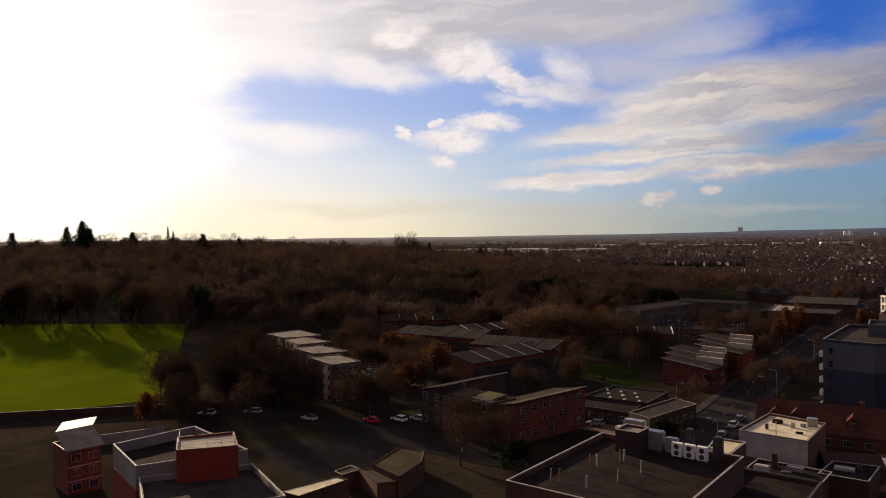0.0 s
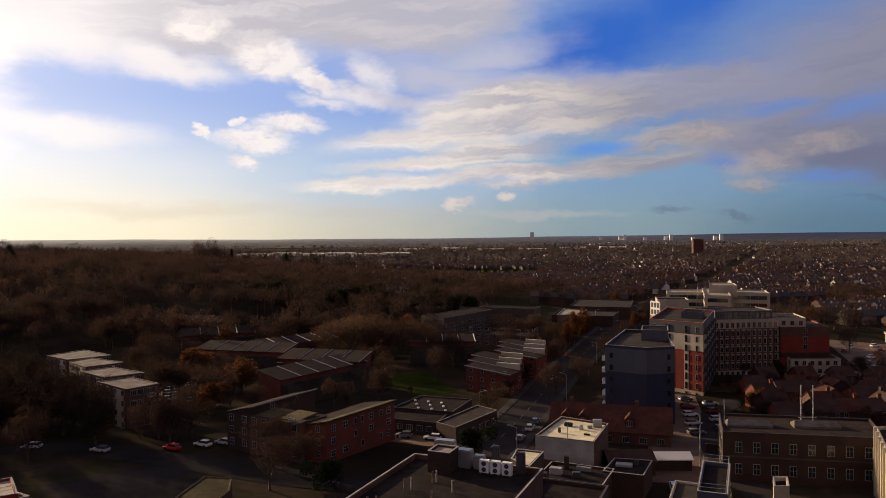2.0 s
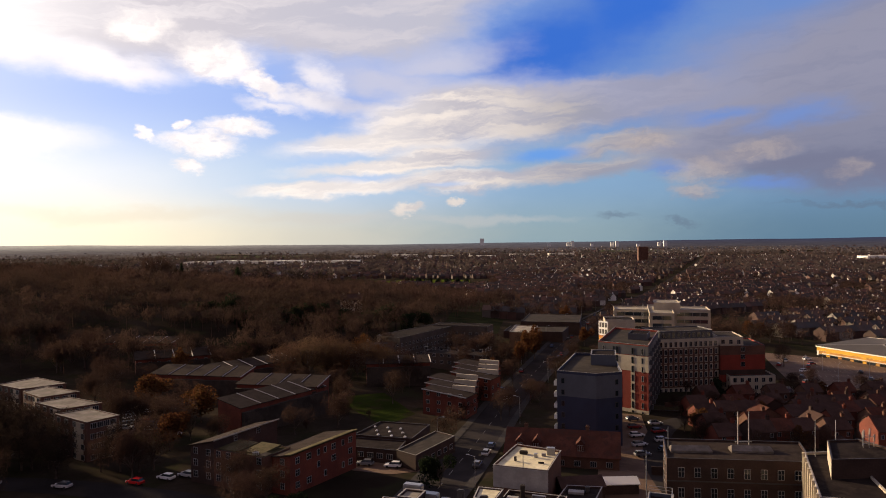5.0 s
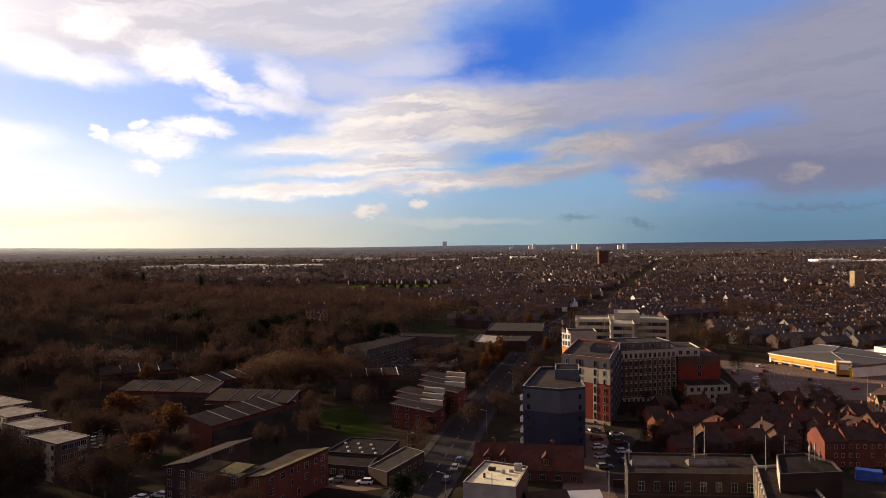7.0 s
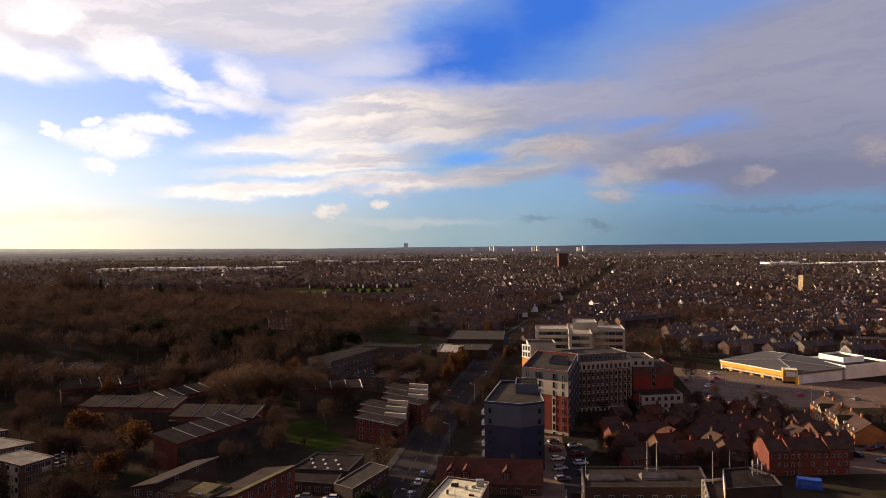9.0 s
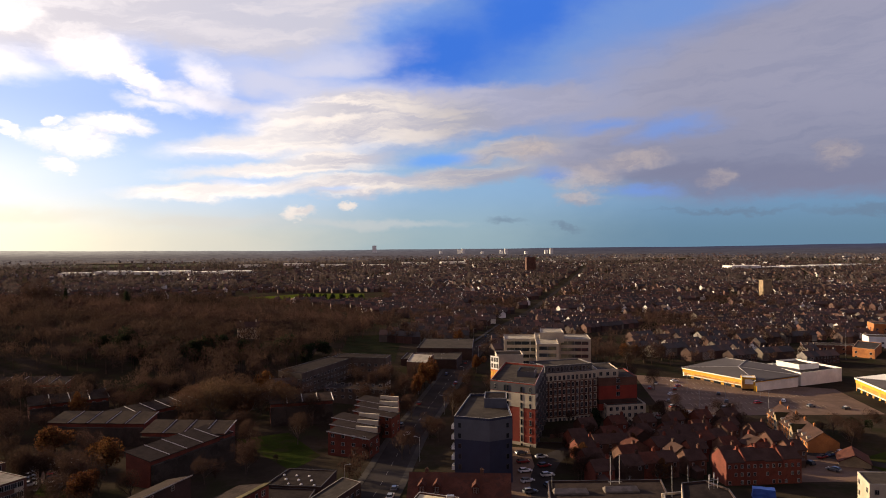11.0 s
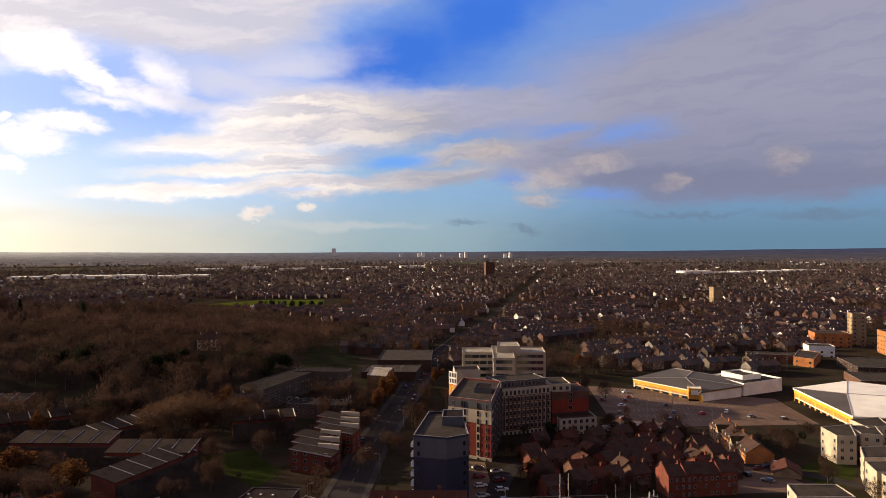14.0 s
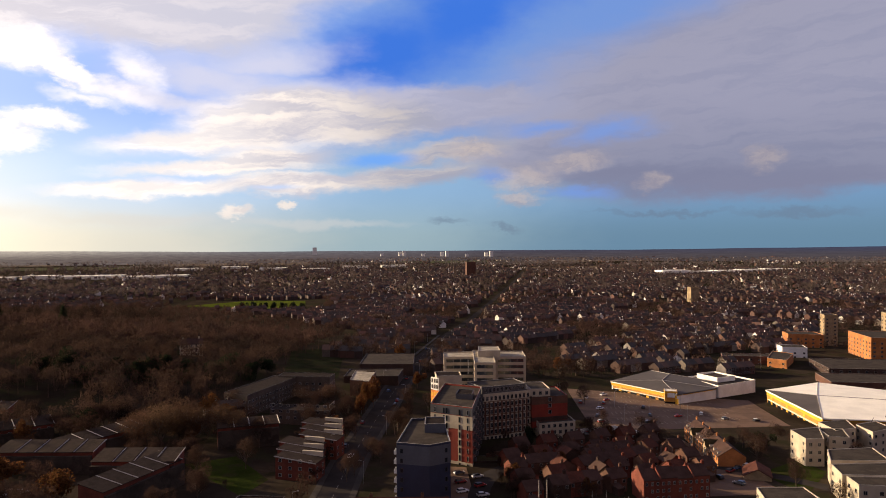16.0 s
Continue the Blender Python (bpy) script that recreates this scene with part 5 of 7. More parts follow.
retail([(167.3, 369), (186.5, 326), (216, 337), (226, 352), (206, 396)], 2.9, "sheet_roof", 2.2, (192, 354), (206, 372), 246, "large retail shed with yellow front and grey roof", "white")
entry, EN = building("shop_entrance", "yellow entrance tower with a pale sign panel", "entrance", rect((181, 329), 112, 6.5, 6.5), -5.0, 4.2, "timber", "white_roof", "white_roof", 0.2, [(0, 3.4, "pane"), (7.6, 9.2, "yellow")])
a, b = side_to(EN, 202)
sill_line(entry, Vector(a).lerp(Vector(b), 0.2), Vector(a).lerp(Vector(b), 0.8), 5.8, "white", 0.1, 2.4, "sign_panel")
for poly, z1 in (([(219, 339), (250, 351), (243, 377), (214, 368)], 3.6), ([(226, 352), (240, 356), (236, 372), (222, 368)], 5.6)):
    building("retail_shed", "white clad retail block with flat roof", "building", poly, -6, z1, "white", "felt", "white_roof", 0.9)
retail([(240, 325), (226, 262), (292, 236), (312, 300), (282, 338)], 3.1, "white_roof", 1.6, (252, 300), (278, 284), 262, "retail shed with yellow timber front and white roof", "timber")
gabled("white_house", "tall white gabled house in low sun", "house", (256, 456), 11, 7, 60, -6, 0.4, 3.6, "white", "dark_tiles", 0.2)

# Sunlit row of town houses with dormers.
E2 = heading(13)
for k in range(5):
    c = Vector((141.6, 210.5)) + E2 * (4.6 + 8.9 * k) + heading(103) * 5.2
    ob = gabled("town_house", "orange brick town house with white dormer in low sun", "house", tuple(c), 8.8, 10.4, 90 - 13, -2.4, 4.6, 8.0, "orange_brick", "dark_tiles", 0.2, (3.9,), "town houses by the car park")
    windows_on(ob, (4.4, 5.2), (-4.4, 5.2), 3, 3, 1.0, 1.3, 0.8, 2.3, 0.8, "two")
    for x in (-2.2, 2.2):
        bm = bmesh.new()
        box(bm, x - 0.42, 3.2, 6.6, x + 0.42, 4.7, 8.0)
        v = [bm.verts.new(q) for q in ((x - 0.6, 4.8, 8.0), (x + 0.6, 4.8, 8.0), (x, 4.8, 8.6), (x - 0.6, 2.4, 8.0), (x + 0.6, 2.4, 8.0), (x, 2.4, 8.6))]
        for f in ((1, 0, 2), (4, 1, 2, 5), (0, 3, 5, 2)):
            bm.faces.new([v[i] for i in f])
        part("dormer", bm, M["cream"], ob, "pale dormer")
    if k in (1, 3):
        bm = bmesh.new()
        box(bm, -1.9, 3.6, -1.0, 1.9, 6.1, 7.6)
        v = [bm.verts.new(q) for q in ((-1.9, 6.1, 7.6), (1.9, 6.1, 7.6), (0, 6.1, 9.8), (-1.9, 1.0, 7.6), (1.9, 1.0, 7.6), (0, 1.0, 9.8))]
        bm.faces.new((v[1], v[0], v[2]))
        bay = part("bay", bm, M["buff_brick"], ob, "projecting bay with pale gable")
        bm = bmesh.new()
        for s in (-1, 1):
            q = [(s * 2.1, 6.3, 7.45), (s * 2.1, 0.8, 7.45), (0, 0.8, 9.95), (0, 6.3, 9.95)]
            top, low = [bm.verts.new((x, y, z + 0.12)) for x, y, z in q], [bm.verts.new(p) for p in q]
            bm.faces.new(top)
            bm.faces.new(low[::-1])
            for i in range(4):
                bm.faces.new((low[i], low[(i + 1) % 4], top[(i + 1) % 4], top[i]))
        part("bay_roof", bm, M["mossy"], bay)
        windows_on(bay, (1.9, 6.1), (-1.9, 6.1), 3, 1, 1.8, 1.4, 0.8, 2.4, 1.0, "three")

# Brick rows with raised gables nearer the yard.
for k in range(4):
    c = Vector((98.2, 180.8)) + Vector((5.8, 0.1)) * k
    ob = gabled("town_house", "three-storey red brick house with raised party wall", "house", tuple(c), 5.8, 8.4, 1, ground_z(*c) - 0.2, 9.3 + 0.4 * (k % 2), 11.8 + 0.5 * (k % 2), "red_brick", "dark_tiles", 0.1, (2.6,), "brick row")
    windows_on(ob, (-2.9, -4.2), (2.9, -4.2), 3, 3, 0.8, 1.1, 0.7, 2.3, 0.6, "two", {((k * 2) % 3, 1), ((k + 1) % 3, 0)})
    bm = bmesh.new()
    e, r = 9.7 + 0.4 * (k % 2) - ground_z(*c), 12.7 + 0.5 * (k % 2) - ground_z(*c)
    for y0, y1, z0, z1 in ((-4.4, 0, e, r), (0, 4.4, r, e)):
        v = [bm.verts.new((x, y, z)) for x in (-3.05, -2.72) for y, z in ((y0, e - 2), (y1, e - 2), (y1, z1), (y0, z0))]
        for f in ((3, 2, 1, 0), (4, 5, 6, 7), (0, 1, 5, 4), (1, 2, 6, 5), (2, 3, 7, 6), (3, 0, 4, 7)):
            bm.faces.new([v[i] for i in f])
    part("party_wall", bm, M["red_brick"], ob, "raised brick party wall")
for k, (x, y, t) in enumerate(((79, 207, 98), (88, 209, 20), (94, 211, 20), (100, 213.4, 20), (106, 215.6, 20), (112, 218, 20), (70, 214, 8), (76.2, 214.9, 8), (86, 221, 100), (98, 224, 12), (104, 225.4, 12), (110, 226.8, 12), (121, 228, 30), (120, 206, 100), (90, 198, 98), (82, 190, 8), (76, 189, 8), (70, 187, 8))):
    ob = gabled("terraced_house", "old brick terraced house with dark tiled roof", "house", (x, y), 6.2, 7.4, t, ground_z(x, y), ground_z(x, y) + 4.9, ground_z(x, y) + 7.3, ("brown_brick", "red_brick", "dark_brick")[k % 3], "dark_tiles" if k % 4 else "tiles", 0.2, (2.6,), "old terraces behind the yard")
    windows_on(ob, (-3.1, -3.7), (3.1, -3.7), 2, 2, 0.95, 1.2, 0.9, 2.6, 0.9, "two", {(k % 2, 0)})

for k in range(60):
    x, y = 60 + 6.25 * (k % 12) + 1.5 * (k // 12), 184 + 13.5 * (k // 12) + 0.22 * 6.25 * (k % 12)
    if y > 256 or any(math.hypot(x - a, y - b) < r + 3.6 for a, b, r in FOOT):
        continue
    z = ground_z(x, y)
    ob = gabled("terraced_house", "old brick terraced house with tiled roof and chimney", "house", (x, y), 6.2, 6.8, 12.5, z, z + 4.4 + 0.5 * (k % 2), z + 6.9 + 0.5 * (k % 2), ("red_brick", "brown_brick", "brown_brick")[k % 3], ("dark_tiles", "tiles", "dark_tiles")[(k // 2) % 3], 0.2, (2.6,), "old terraces behind the yard")
    windows_on(ob, (-3.1, -3.4), (3.1, -3.4), 2, 2, 0.95, 1.2, 0.8, 2.3, 0.9, "two", {((k + 1) % 2, 0)})
    bm = bmesh.new()
    box(bm, -2.9, -6.6, -0.6, -0.4, -3.35, 2.7)
    v = [bm.verts.new(q) for q in ((-3.05, -6.75, 2.6), (-0.25, -6.75, 2.6), (-0.25, -3.4, 3.5), (-3.05, -3.4, 3.5))]
    bm.faces.new(v)
    part("back_extension", bm, M["dark_brick"], ob, "low back extension with lean-to roof")

# Cream flats on the green.
for poly, z1 in (([(177.3, 218), (174.3, 205), (181, 203.5), (191, 219.5)], 11.2), ([(186, 207.5), (192, 203.7), (199, 216), (190, 219)], 11.0), ([(197, 227.6), (194.6, 214.2), (205, 216), (211, 228.8)], 11.0),
                 ([(206.7, 209.1), (219, 213), (221, 224), (209, 221)], 11.0), ([(171.7, 190), (163.8, 178.4), (183, 174), (189, 189)], 11.5), ([(161, 174.5), (156.5, 164), (178, 158), (181, 172)], 11.6),
                 ([(157.3, 163), (155, 155), (176, 148), (178, 157.6)], 11.4), ([(124, 160), (120.2, 150), (136, 147), (138, 157.5)], 11.0)):
    ob, loc = building("apartment_block", "pale cream four-storey flats with grey flat roof", "building", poly, 1.6, z1, "cream", "felt", "trim", 0.15, group="cream flats on the green")
    for h0 in (285, 195):
        a, b = side_to(loc, h0)
        n = max(2, int((Vector(b) - Vector(a)).length / (6.5 if h0 > 200 else 4.2)))
        windows_on(ob, a, b, 3, n, 1.2, 1.3, 0.9, 2.9, 1.2, "two")
hut = gabled("bungalow", "small brick bungalow with brown roof", "house", (148, 196), 11, 9, 60, 0.3, 3.0, 5.4, "buff_brick", "tiles", 0.4, (), "")

# Buildings in the far sunlit quarter.
for poly, z0, z1, wall in (([(320, 420), (345, 447), (338, 462), (313, 432)], -6, 2.0, "orange_brick"), ([(393, 520), (418, 508), (424, 528), (400, 538)], -6, 6.5, "orange_brick"), ([(352, 470), (368, 462), (374, 476), (357, 484)], -6, 3.5, "white"),
                           ([(405, 440), (440, 428), (456, 470), (420, 482)], -6, 13, "orange_brick"), ([(428, 520), (438, 516), (442, 527), (432, 531)], -6, 22, "buff_brick"), ([(490, 520), (500, 516), (504, 527), (494, 531)], -6, 22, "buff_brick"),
                           ([(290, 452), (322, 440), (328, 452), (296, 464)], -6, 1.5, "brown_brick"), ([(330, 390), (420, 360), (436, 400), (345, 430)], -6, 1.0, "dark_brick"), ([(300, 350), (380, 325), (392, 352), (312, 380)], -6, 0.5, "brown_brick"),
                           ([(438, 430), (470, 420), (476, 440), (444, 450)], -6, 6, "teal")):
    ob, loc = building("works_building", "sunlit brick works building with flat roof" if wall != "teal" else "teal clad works building", "building", poly, z0, z1, wall, "felt", "trim", 0.3)
    for h0 in (285, 200):
        a, b = side_to(loc, h0)
        n = max(2, int((Vector(b) - Vector(a)).length / 5))
        windows_on(ob, a, b, max(1, int((z1 - z0) / 3.3)), n, 1.6, 1.5, 1.0, 3.2, 1.5, "two")

# Brick house with a lean-to roof and the parapeted block, close to the start of the way.
cottage, CO = building("brick_house", "red brick house with white string courses", "house", [(-106.0, 88.6), (-103.8, 93.6), (-111.4, 97.6), (-113.6, 92.0)], 4.6, 12.2, "red_brick", "dark_felt", "trim", 0.2)
a, b = side_to(CO, 114)
windows_on(cottage, a, b, 3, 2, 1.5, 1.3, 0.7, 2.5, 0.6, "two")
for z in (2.3, 4.8):
    sill_line(cottage, a, b, z, "trim", 0.08, 0.15)
slab = thing("sloping_roof", "grey sloping roof with pale verges and a glint-white rear slope", "roof", (-109, 93, 12.2), 0)


def slope_part(name, corners, material, label=""):
    bm = bmesh.new()
    top, low = [bm.verts.new((x + 109, y - 93, z - 12.0)) for x, y, z in corners], [bm.verts.new((x + 109, y - 93, z - 12.22)) for x, y, z in corners]
    bm.faces.new(top)
    bm.faces.new(low[::-1])
    for i in range(4):
        bm.faces.new((low[i], low[(i + 1) % 4], top[(i + 1) % 4], top[i]))
    bmesh.ops.recalc_face_normals(bm, faces=bm.faces[:])
    return part(name, bm, M[material], slab, label)


slope_part("roof", [(-105.4, 88.0, 12.3), (-103.2, 93.8, 12.3), (-110.0, 97.4, 14.2), (-112.2, 91.4, 14.2)], "grey_roof")
# The sun's glint on this slope is put in as white roofing.
slope_part("rear_slope", [(-110.1, 97.5, 14.15), (-112.3, 91.5, 14.15), (-116.5, 96.5, 14.3), (-114.0, 102.0, 14.3)], "white_roof", "rear roof slope painted white as a sun glint")
hall, HA = building("community_hall", "grey and red walled hall with parapet roof", "building", [(-95, 88), (-82.5, 80.5), (-72, 93), (-90, 101.5)], 4.6, 14.8, "concrete", "dark_felt", "trim", 1.6, [(0, 6.5, "red_panel")])
hall2, HB = building("community_hall", "grey walled wing with pale-edged dark roof", "building", [(-82, 80.5), (-70, 69.5), (-57, 81.5), (-70, 91.5)], 4.6, 13.2, "concrete", "felt", "trim", 0.8)
redbox, RX = building("stair_tower", "red rendered rooftop stair tower with railings", "stair tower", [(-81.5, 88), (-76.5, 82.3), (-69.5, 87.5), (-75, 93.5)], 12.5, 17.2, "red_panel", "pale_felt", "dark_trim", 0.3)
lowa, LA = building("garage_block", "low block with flat mossy roof", "outbuilding", [(-59.6, 121.7), (-54.2, 121.3), (-52.0, 115.3), (-52.3, 106.7), (-59.6, 111.0)], 4.6, 8.4, "brown_brick", "mossy", "mossy", 0.1)
lowb, LB = building("garage_block", "low block with flat mossy roof beside the larger one", "outbuilding", [(-61.9, 110.2), (-60.0, 110.8), (-52.8, 106.4), (-55.3, 104.6)], 4.6, 7.6, "brown_brick", "felt", "mossy", 0.1)
lowd, LD = building("garage_block", "small square store with grey roof", "outbuilding", [(-65.5, 108.2), (-64.4, 111.9), (-61.6, 110.6), (-63.3, 106.8)], 4.6, 7.4, "brown_brick", "felt", "concrete", 0.1)
lowc, LC = building("garage_block", "long low block with straw-coloured roof", "outbuilding", [(-68.4, 95.5), (-63.3, 104.9), (-60.4, 104.2), (-63.8, 94.6)], 4.6, 7.8, "brown_brick", "bright_roof", "mossy", 0.1)

mansion = gabled("mansion", "pale old house standing among the trees", "house", (-88, 462), 14, 9, 12, 12, 20.5, 23.5, "cream", "dark_tiles", 0.4, (-5, 5))
windows_on(mansion, (-7.5, -4.5), (7.5, -4.5), 3, 5, 1.1, 1.6, 1.0, 2.8, 1.0)

# ---------- trees ----------
rng = np.random.default_rng(5)


def crown_points(n, rx, rz, lobes, gen):
    """Points in an uneven crown made of several overlapping lobes, centred on the crown's middle."""
    centres = gen.normal(size=(lobes, 3)) * (0.42 * rx, 0.42 * rx, 0.30 * rz)
    size = gen.uniform(0.45, 0.75, lobes)
    pick = gen.integers(0, lobes, n)
    d = gen.normal(size=(n, 3))
    d /= np.linalg.norm(d, axis=1)[:, None]
    r = gen.uniform(0.25, 1.0, n) ** 0.45
    return centres[pick] + d * (r * size[pick])[:, None] * (rx, rx, rz)


def flakes(points, size, gen, stretch=1.0, wide=0.6, up=0.0):
    """Small three-cornered leaves or twig sprays at the points: vertices and faces."""
    n = len(points)
    u = gen.normal(size=(n, 3)) + (0, 0, up)
    u /= np.linalg.norm(u, axis=1)[:, None]
    v = np.cross(u, gen.normal(size=(n, 3)))
    v /= np.linalg.norm(v, axis=1)[:, None] + 1e-9
    s = (size * gen.uniform(0.6, 1.4, n))[:, None]
    a, b, c = points + u * s * stretch, points - u * s * 0.5 * stretch + v * s * wide, points - u * s * 0.5 * stretch - v * s * wide
    verts = np.stack([a, b, c], 1).reshape(-1, 3)
    return verts, np.arange(3 * n).reshape(-1, 3)


def raw_mesh(name, verts, faces, material):
    me = bpy.data.meshes.new(name)
    me.from_pydata(np.asarray(verts).tolist(), [], [tuple(int(i) for i in f) for f in faces])
    me.materials.append(material)
    return me


def branch(bm, a, direction, length, radius, depth, gen, tips):
    b = a + direction * length
    rod(bm, a, b, radius, radius * 0.62, 5)
    if depth == 0:
        tips.append(b)
        return
    for _ in range(3 if depth > 1 else 2):
        d = (direction + Vector(gen.normal(size=3)) * 0.42 + Vector((0, 0, 0.18))).normalized()
        branch(bm, a.lerp(b, gen.uniform(0.65, 1.0)), d, length * gen.uniform(0.6, 0.8), radius * 0.55, depth - 1, gen, tips)


def tree_meshes(seed, height, rx, rz, count, size, leaf, stretch, wide=0.6):
    """Trunk with limbs, and a crown, for a tree of that height standing at the origin."""
    gen = np.random.default_rng(seed)
    bm = bmesh.new()
    tips = []
    base = height * 0.22
    branch(bm, Vector((0, 0, -0.4)), Vector((0, 0, 1)), base + 0.4, height * 0.022, 0, gen, tips)
    for _ in range(5):
        d = (Vector((0, 0, 1)) + Vector(gen.normal(size=3)) * 0.35).normalized()
        branch(bm, Vector((0, 0, base * gen.uniform(0.75, 1.0))), d, height * 0.26, height * 0.014, 2, gen, tips)
    trunk = finish(bm, "trunk", M["bark"])
    pts = crown_points(count, rx, rz, 9, gen) + (0, 0, height - rz * 1.05)
    v, f = flakes(pts, size, gen, stretch, wide)
    return trunk, raw_mesh("crown", v, f, M[leaf])


KINDS = {"tan": [tree_meshes(91 + k, 14, 5.4, 5.6, 3000, 0.36, "tan_twigs", 2.8, 0.10) for k in range(2)],
         "dark": [tree_meshes(61 + k, 12, 4.6, 5.2, 3400, 0.36, "dark_leaf", 2.8, 0.10) for k in range(2)],
         "bare": [tree_meshes(11 + k, 12, 4.4, 4.8, 1900, 0.36, "twigs", 3.0, 0.085) for k in range(3)],
         "rust": [tree_meshes(31 + k, 11, 3.9, 4.2, 2600, 0.32, "rust_leaf", 1.2) for k in range(2)],
         "green": [tree_meshes(51 + k, 9, 3.0, 3.8, 2600, 0.32, "green_leaf", 1.0) for k in range(2)]}
TREE_LABEL = {"tan": "large tree with a dome of pale tan twigs", "dark": "tall tree with dense very dark brown twigs", "bare": "bare brown winter tree with fine twigs", "rust": "broad tree with rusty brown winter leaves", "green": "dark evergreen tree with dense leaves"}


def tree(kind, x, y, height, wide=1.0, group="", k=None):
    which = KINDS[kind][(k if k is not None else int(abs(x * 7 + y * 3))) % len(KINDS[kind])]
    base = {"tan": 14, "dark": 12, "bare": 12, "rust": 11, "green": 9}[kind]
    ob = thing("tree", TREE_LABEL[kind], "tree", (x, y, ground_z(x, y)), (x * 37 + y * 11) % 360, group)
    s = height / base
    for nm, me in zip(("trunk", "crown"), which):
        o = new(nm, me)
        o.parent = ob
        o.scale = (s * wide, s * wide, s)
    return ob


for kind, x, y, h, w in (("rust", -88, 207, 12, 1.1), ("rust", -84, 176, 11, 1.05), ("rust", -110, 222, 13, 1.2), ("rust", 13, 305, 13, 0.6), ("rust", 17, 319, 16, 0.6), ("rust", 21.5, 327, 16, 0.6), ("tan", -68, 264, 19, 1.2),
                         ("tan", -57, 268, 18, 1.2), ("tan", -46, 273, 18, 1.2), ("tan", -78, 262, 17, 1.2), ("tan", -62, 278, 18, 1.2), ("tan", -40, 266, 15, 1.1), ("bare", -30, 262, 13, 1.0), ("bare", -33, 236, 12, 0.9), ("bare", -55, 140, 12, 0.9), ("bare", -46, 134, 11, 0.8),
                         ("dark", -100, 152, 12, 1.2), ("dark", -112, 158, 14, 1.2), ("dark", -124, 168, 15, 1.2), ("dark", -136, 176, 15, 1.2), ("dark", -88, 158, 11, 1.1), ("dark", -124, 152, 14, 1.2), ("green", -158, 196, 10, 1.2),
                         ("bare", 3, 215, 10, 0.9), ("bare", 6, 222, 10, 0.9), ("bare", 9, 270, 11, 0.9), ("green", -12, 150, 8, 1.2), ("green", -40, 128, 7, 1.2),
                         ("dark", -120, 130, 11, 1.0), ("rust", -128, 128, 9, 0.8), ("green", 80, 254, 9, 0.8), ("bare", 150, 232, 10, 1.0), ("bare", 166, 224, 10, 1.0), ("bare", 160, 214, 11, 1.0), ("bare", 168, 236, 9, 1.0),
                         ("green", 176, 232, 8, 1.2), ("bare", 152, 180, 9, 0.9), ("bare", 186, 240, 9, 1.1), ("bare", 192, 200, 10, 0.8), ("bare", 126, 285, 8, 0.9), ("bare", 118, 262, 8, 0.9), ("bare", 140, 272, 8, 0.9),
                         ("bare", 135, 330, 11, 1.0), ("bare", 128, 345, 12, 1.0), ("bare", 145, 398, 13, 1.2), ("bare", 160, 410, 13, 1.2), ("bare", 176, 420, 13, 1.2), ("rust", 152, 420, 12, 1.2), ("bare", 48, 318, 10, 0.9),
                         ("bare", 40, 330, 11, 0.9), ("bare", -95, 196, 11, 1.0), ("bare", -130, 235, 14, 1.2), ("bare", -140, 250, 14, 1.2), ("bare", -96, 268, 14, 1.2), ("bare", -12, 290, 12, 1.1), ("dark", -126, 140, 9, 1.0),
                         ("bare", -14, 320, 13, 1.0), ("bare", 0, 322, 13, 1.0), ("green", -104, 284, 12, 1.3), ("bare", 100, 226, 7, 0.9), ("bare", 90, 222, 7, 0.9), ("bare", 125, 243, 8, 1.0), ("bare", 136, 236, 7, 1.0), ("bare", 60, 232, 6, 0.8)):
    tree(kind, x, y, h, w)


def free(x, y, margin):
    """Whether a place is clear of buildings and carriageways."""
    if any(math.hypot(x - a, y - b) < r + margin for a, b, r in FOOT):
        return False
    for line, half in ((MAIN, 7.5), (SIDE, 6), (LANE, 5)):
        for p, q in zip(line, line[1:]):
            p, q = Vector(p), Vector(q)
            u = max(0.0, min(1.0, (Vector((x, y)) - p).dot(q - p) / (q - p).length_squared))
            if ((p + (q - p) * u) - Vector((x, y))).length < half:
                return False
    return True


# Trees standing along the main road.
for k in range(30):
    y = 236 + 11 * k + 3 * math.sin(k * 2.7)
    x = float(np.interp(y, [p[1] for p in MAIN], [p[0] for p in MAIN])) + (-12.5 - 4 * (k % 3) if k % 4 else 12.5)
    if not any(math.hypot(x - a, y - b) < r * 0.8 for a, b, r in FOOT):
        tree("rust" if k % 9 == 3 else "bare", x, y, 9 + 4 * math.sin(k * 1.9) ** 2, 0.85, "trees along the main road", k)

# Belts of bare trees: along the side street, through the estate, beside the road, round the field.
for k in range(18):
    x, y = -150 + 8.5 * (k % 6) + 3 * math.sin(k * 2.1), 152 + 13 * (k // 6) + 4 * math.cos(k * 1.7)
    if free(x, y, 1.0):
        tree("dark", x, y, 12 + 3 * math.sin(k * 1.9), 1.05, "dark trees beside the flats", k)
for count, x0, x1, y0, y1, h0, h1 in ((20, -128, -72, 132, 200, 8, 13), (36, -155, -36, 192, 300, 8, 12), (18, -62, 4, 250, 345, 9, 13), (2, -50, -38, 126, 138, 9, 11), (12, -8, 40, 196, 330, 7, 10), (16, -230, -150, 250, 300, 12, 16),
                                      (30, 50, 140, 198, 262, 4, 8), (16, 54, 82, 180, 226, 5, 8), (8, 108, 150, 262, 275, 5, 8), (12, 150, 200, 160, 245, 6, 9)):
    made = tries = 0
    while made < count and tries < count * 12:
        tries += 1
        x, y = rng.uniform(x0, x1), rng.uniform(y0, y1)
        if free(x, y, 1.5):
            tree("bare" if rng.uniform() < 0.96 else "rust", x, y, rng.uniform(h0, h1), rng.uniform(0.8, 1.2), "bare trees between the buildings", made)
            made += 1
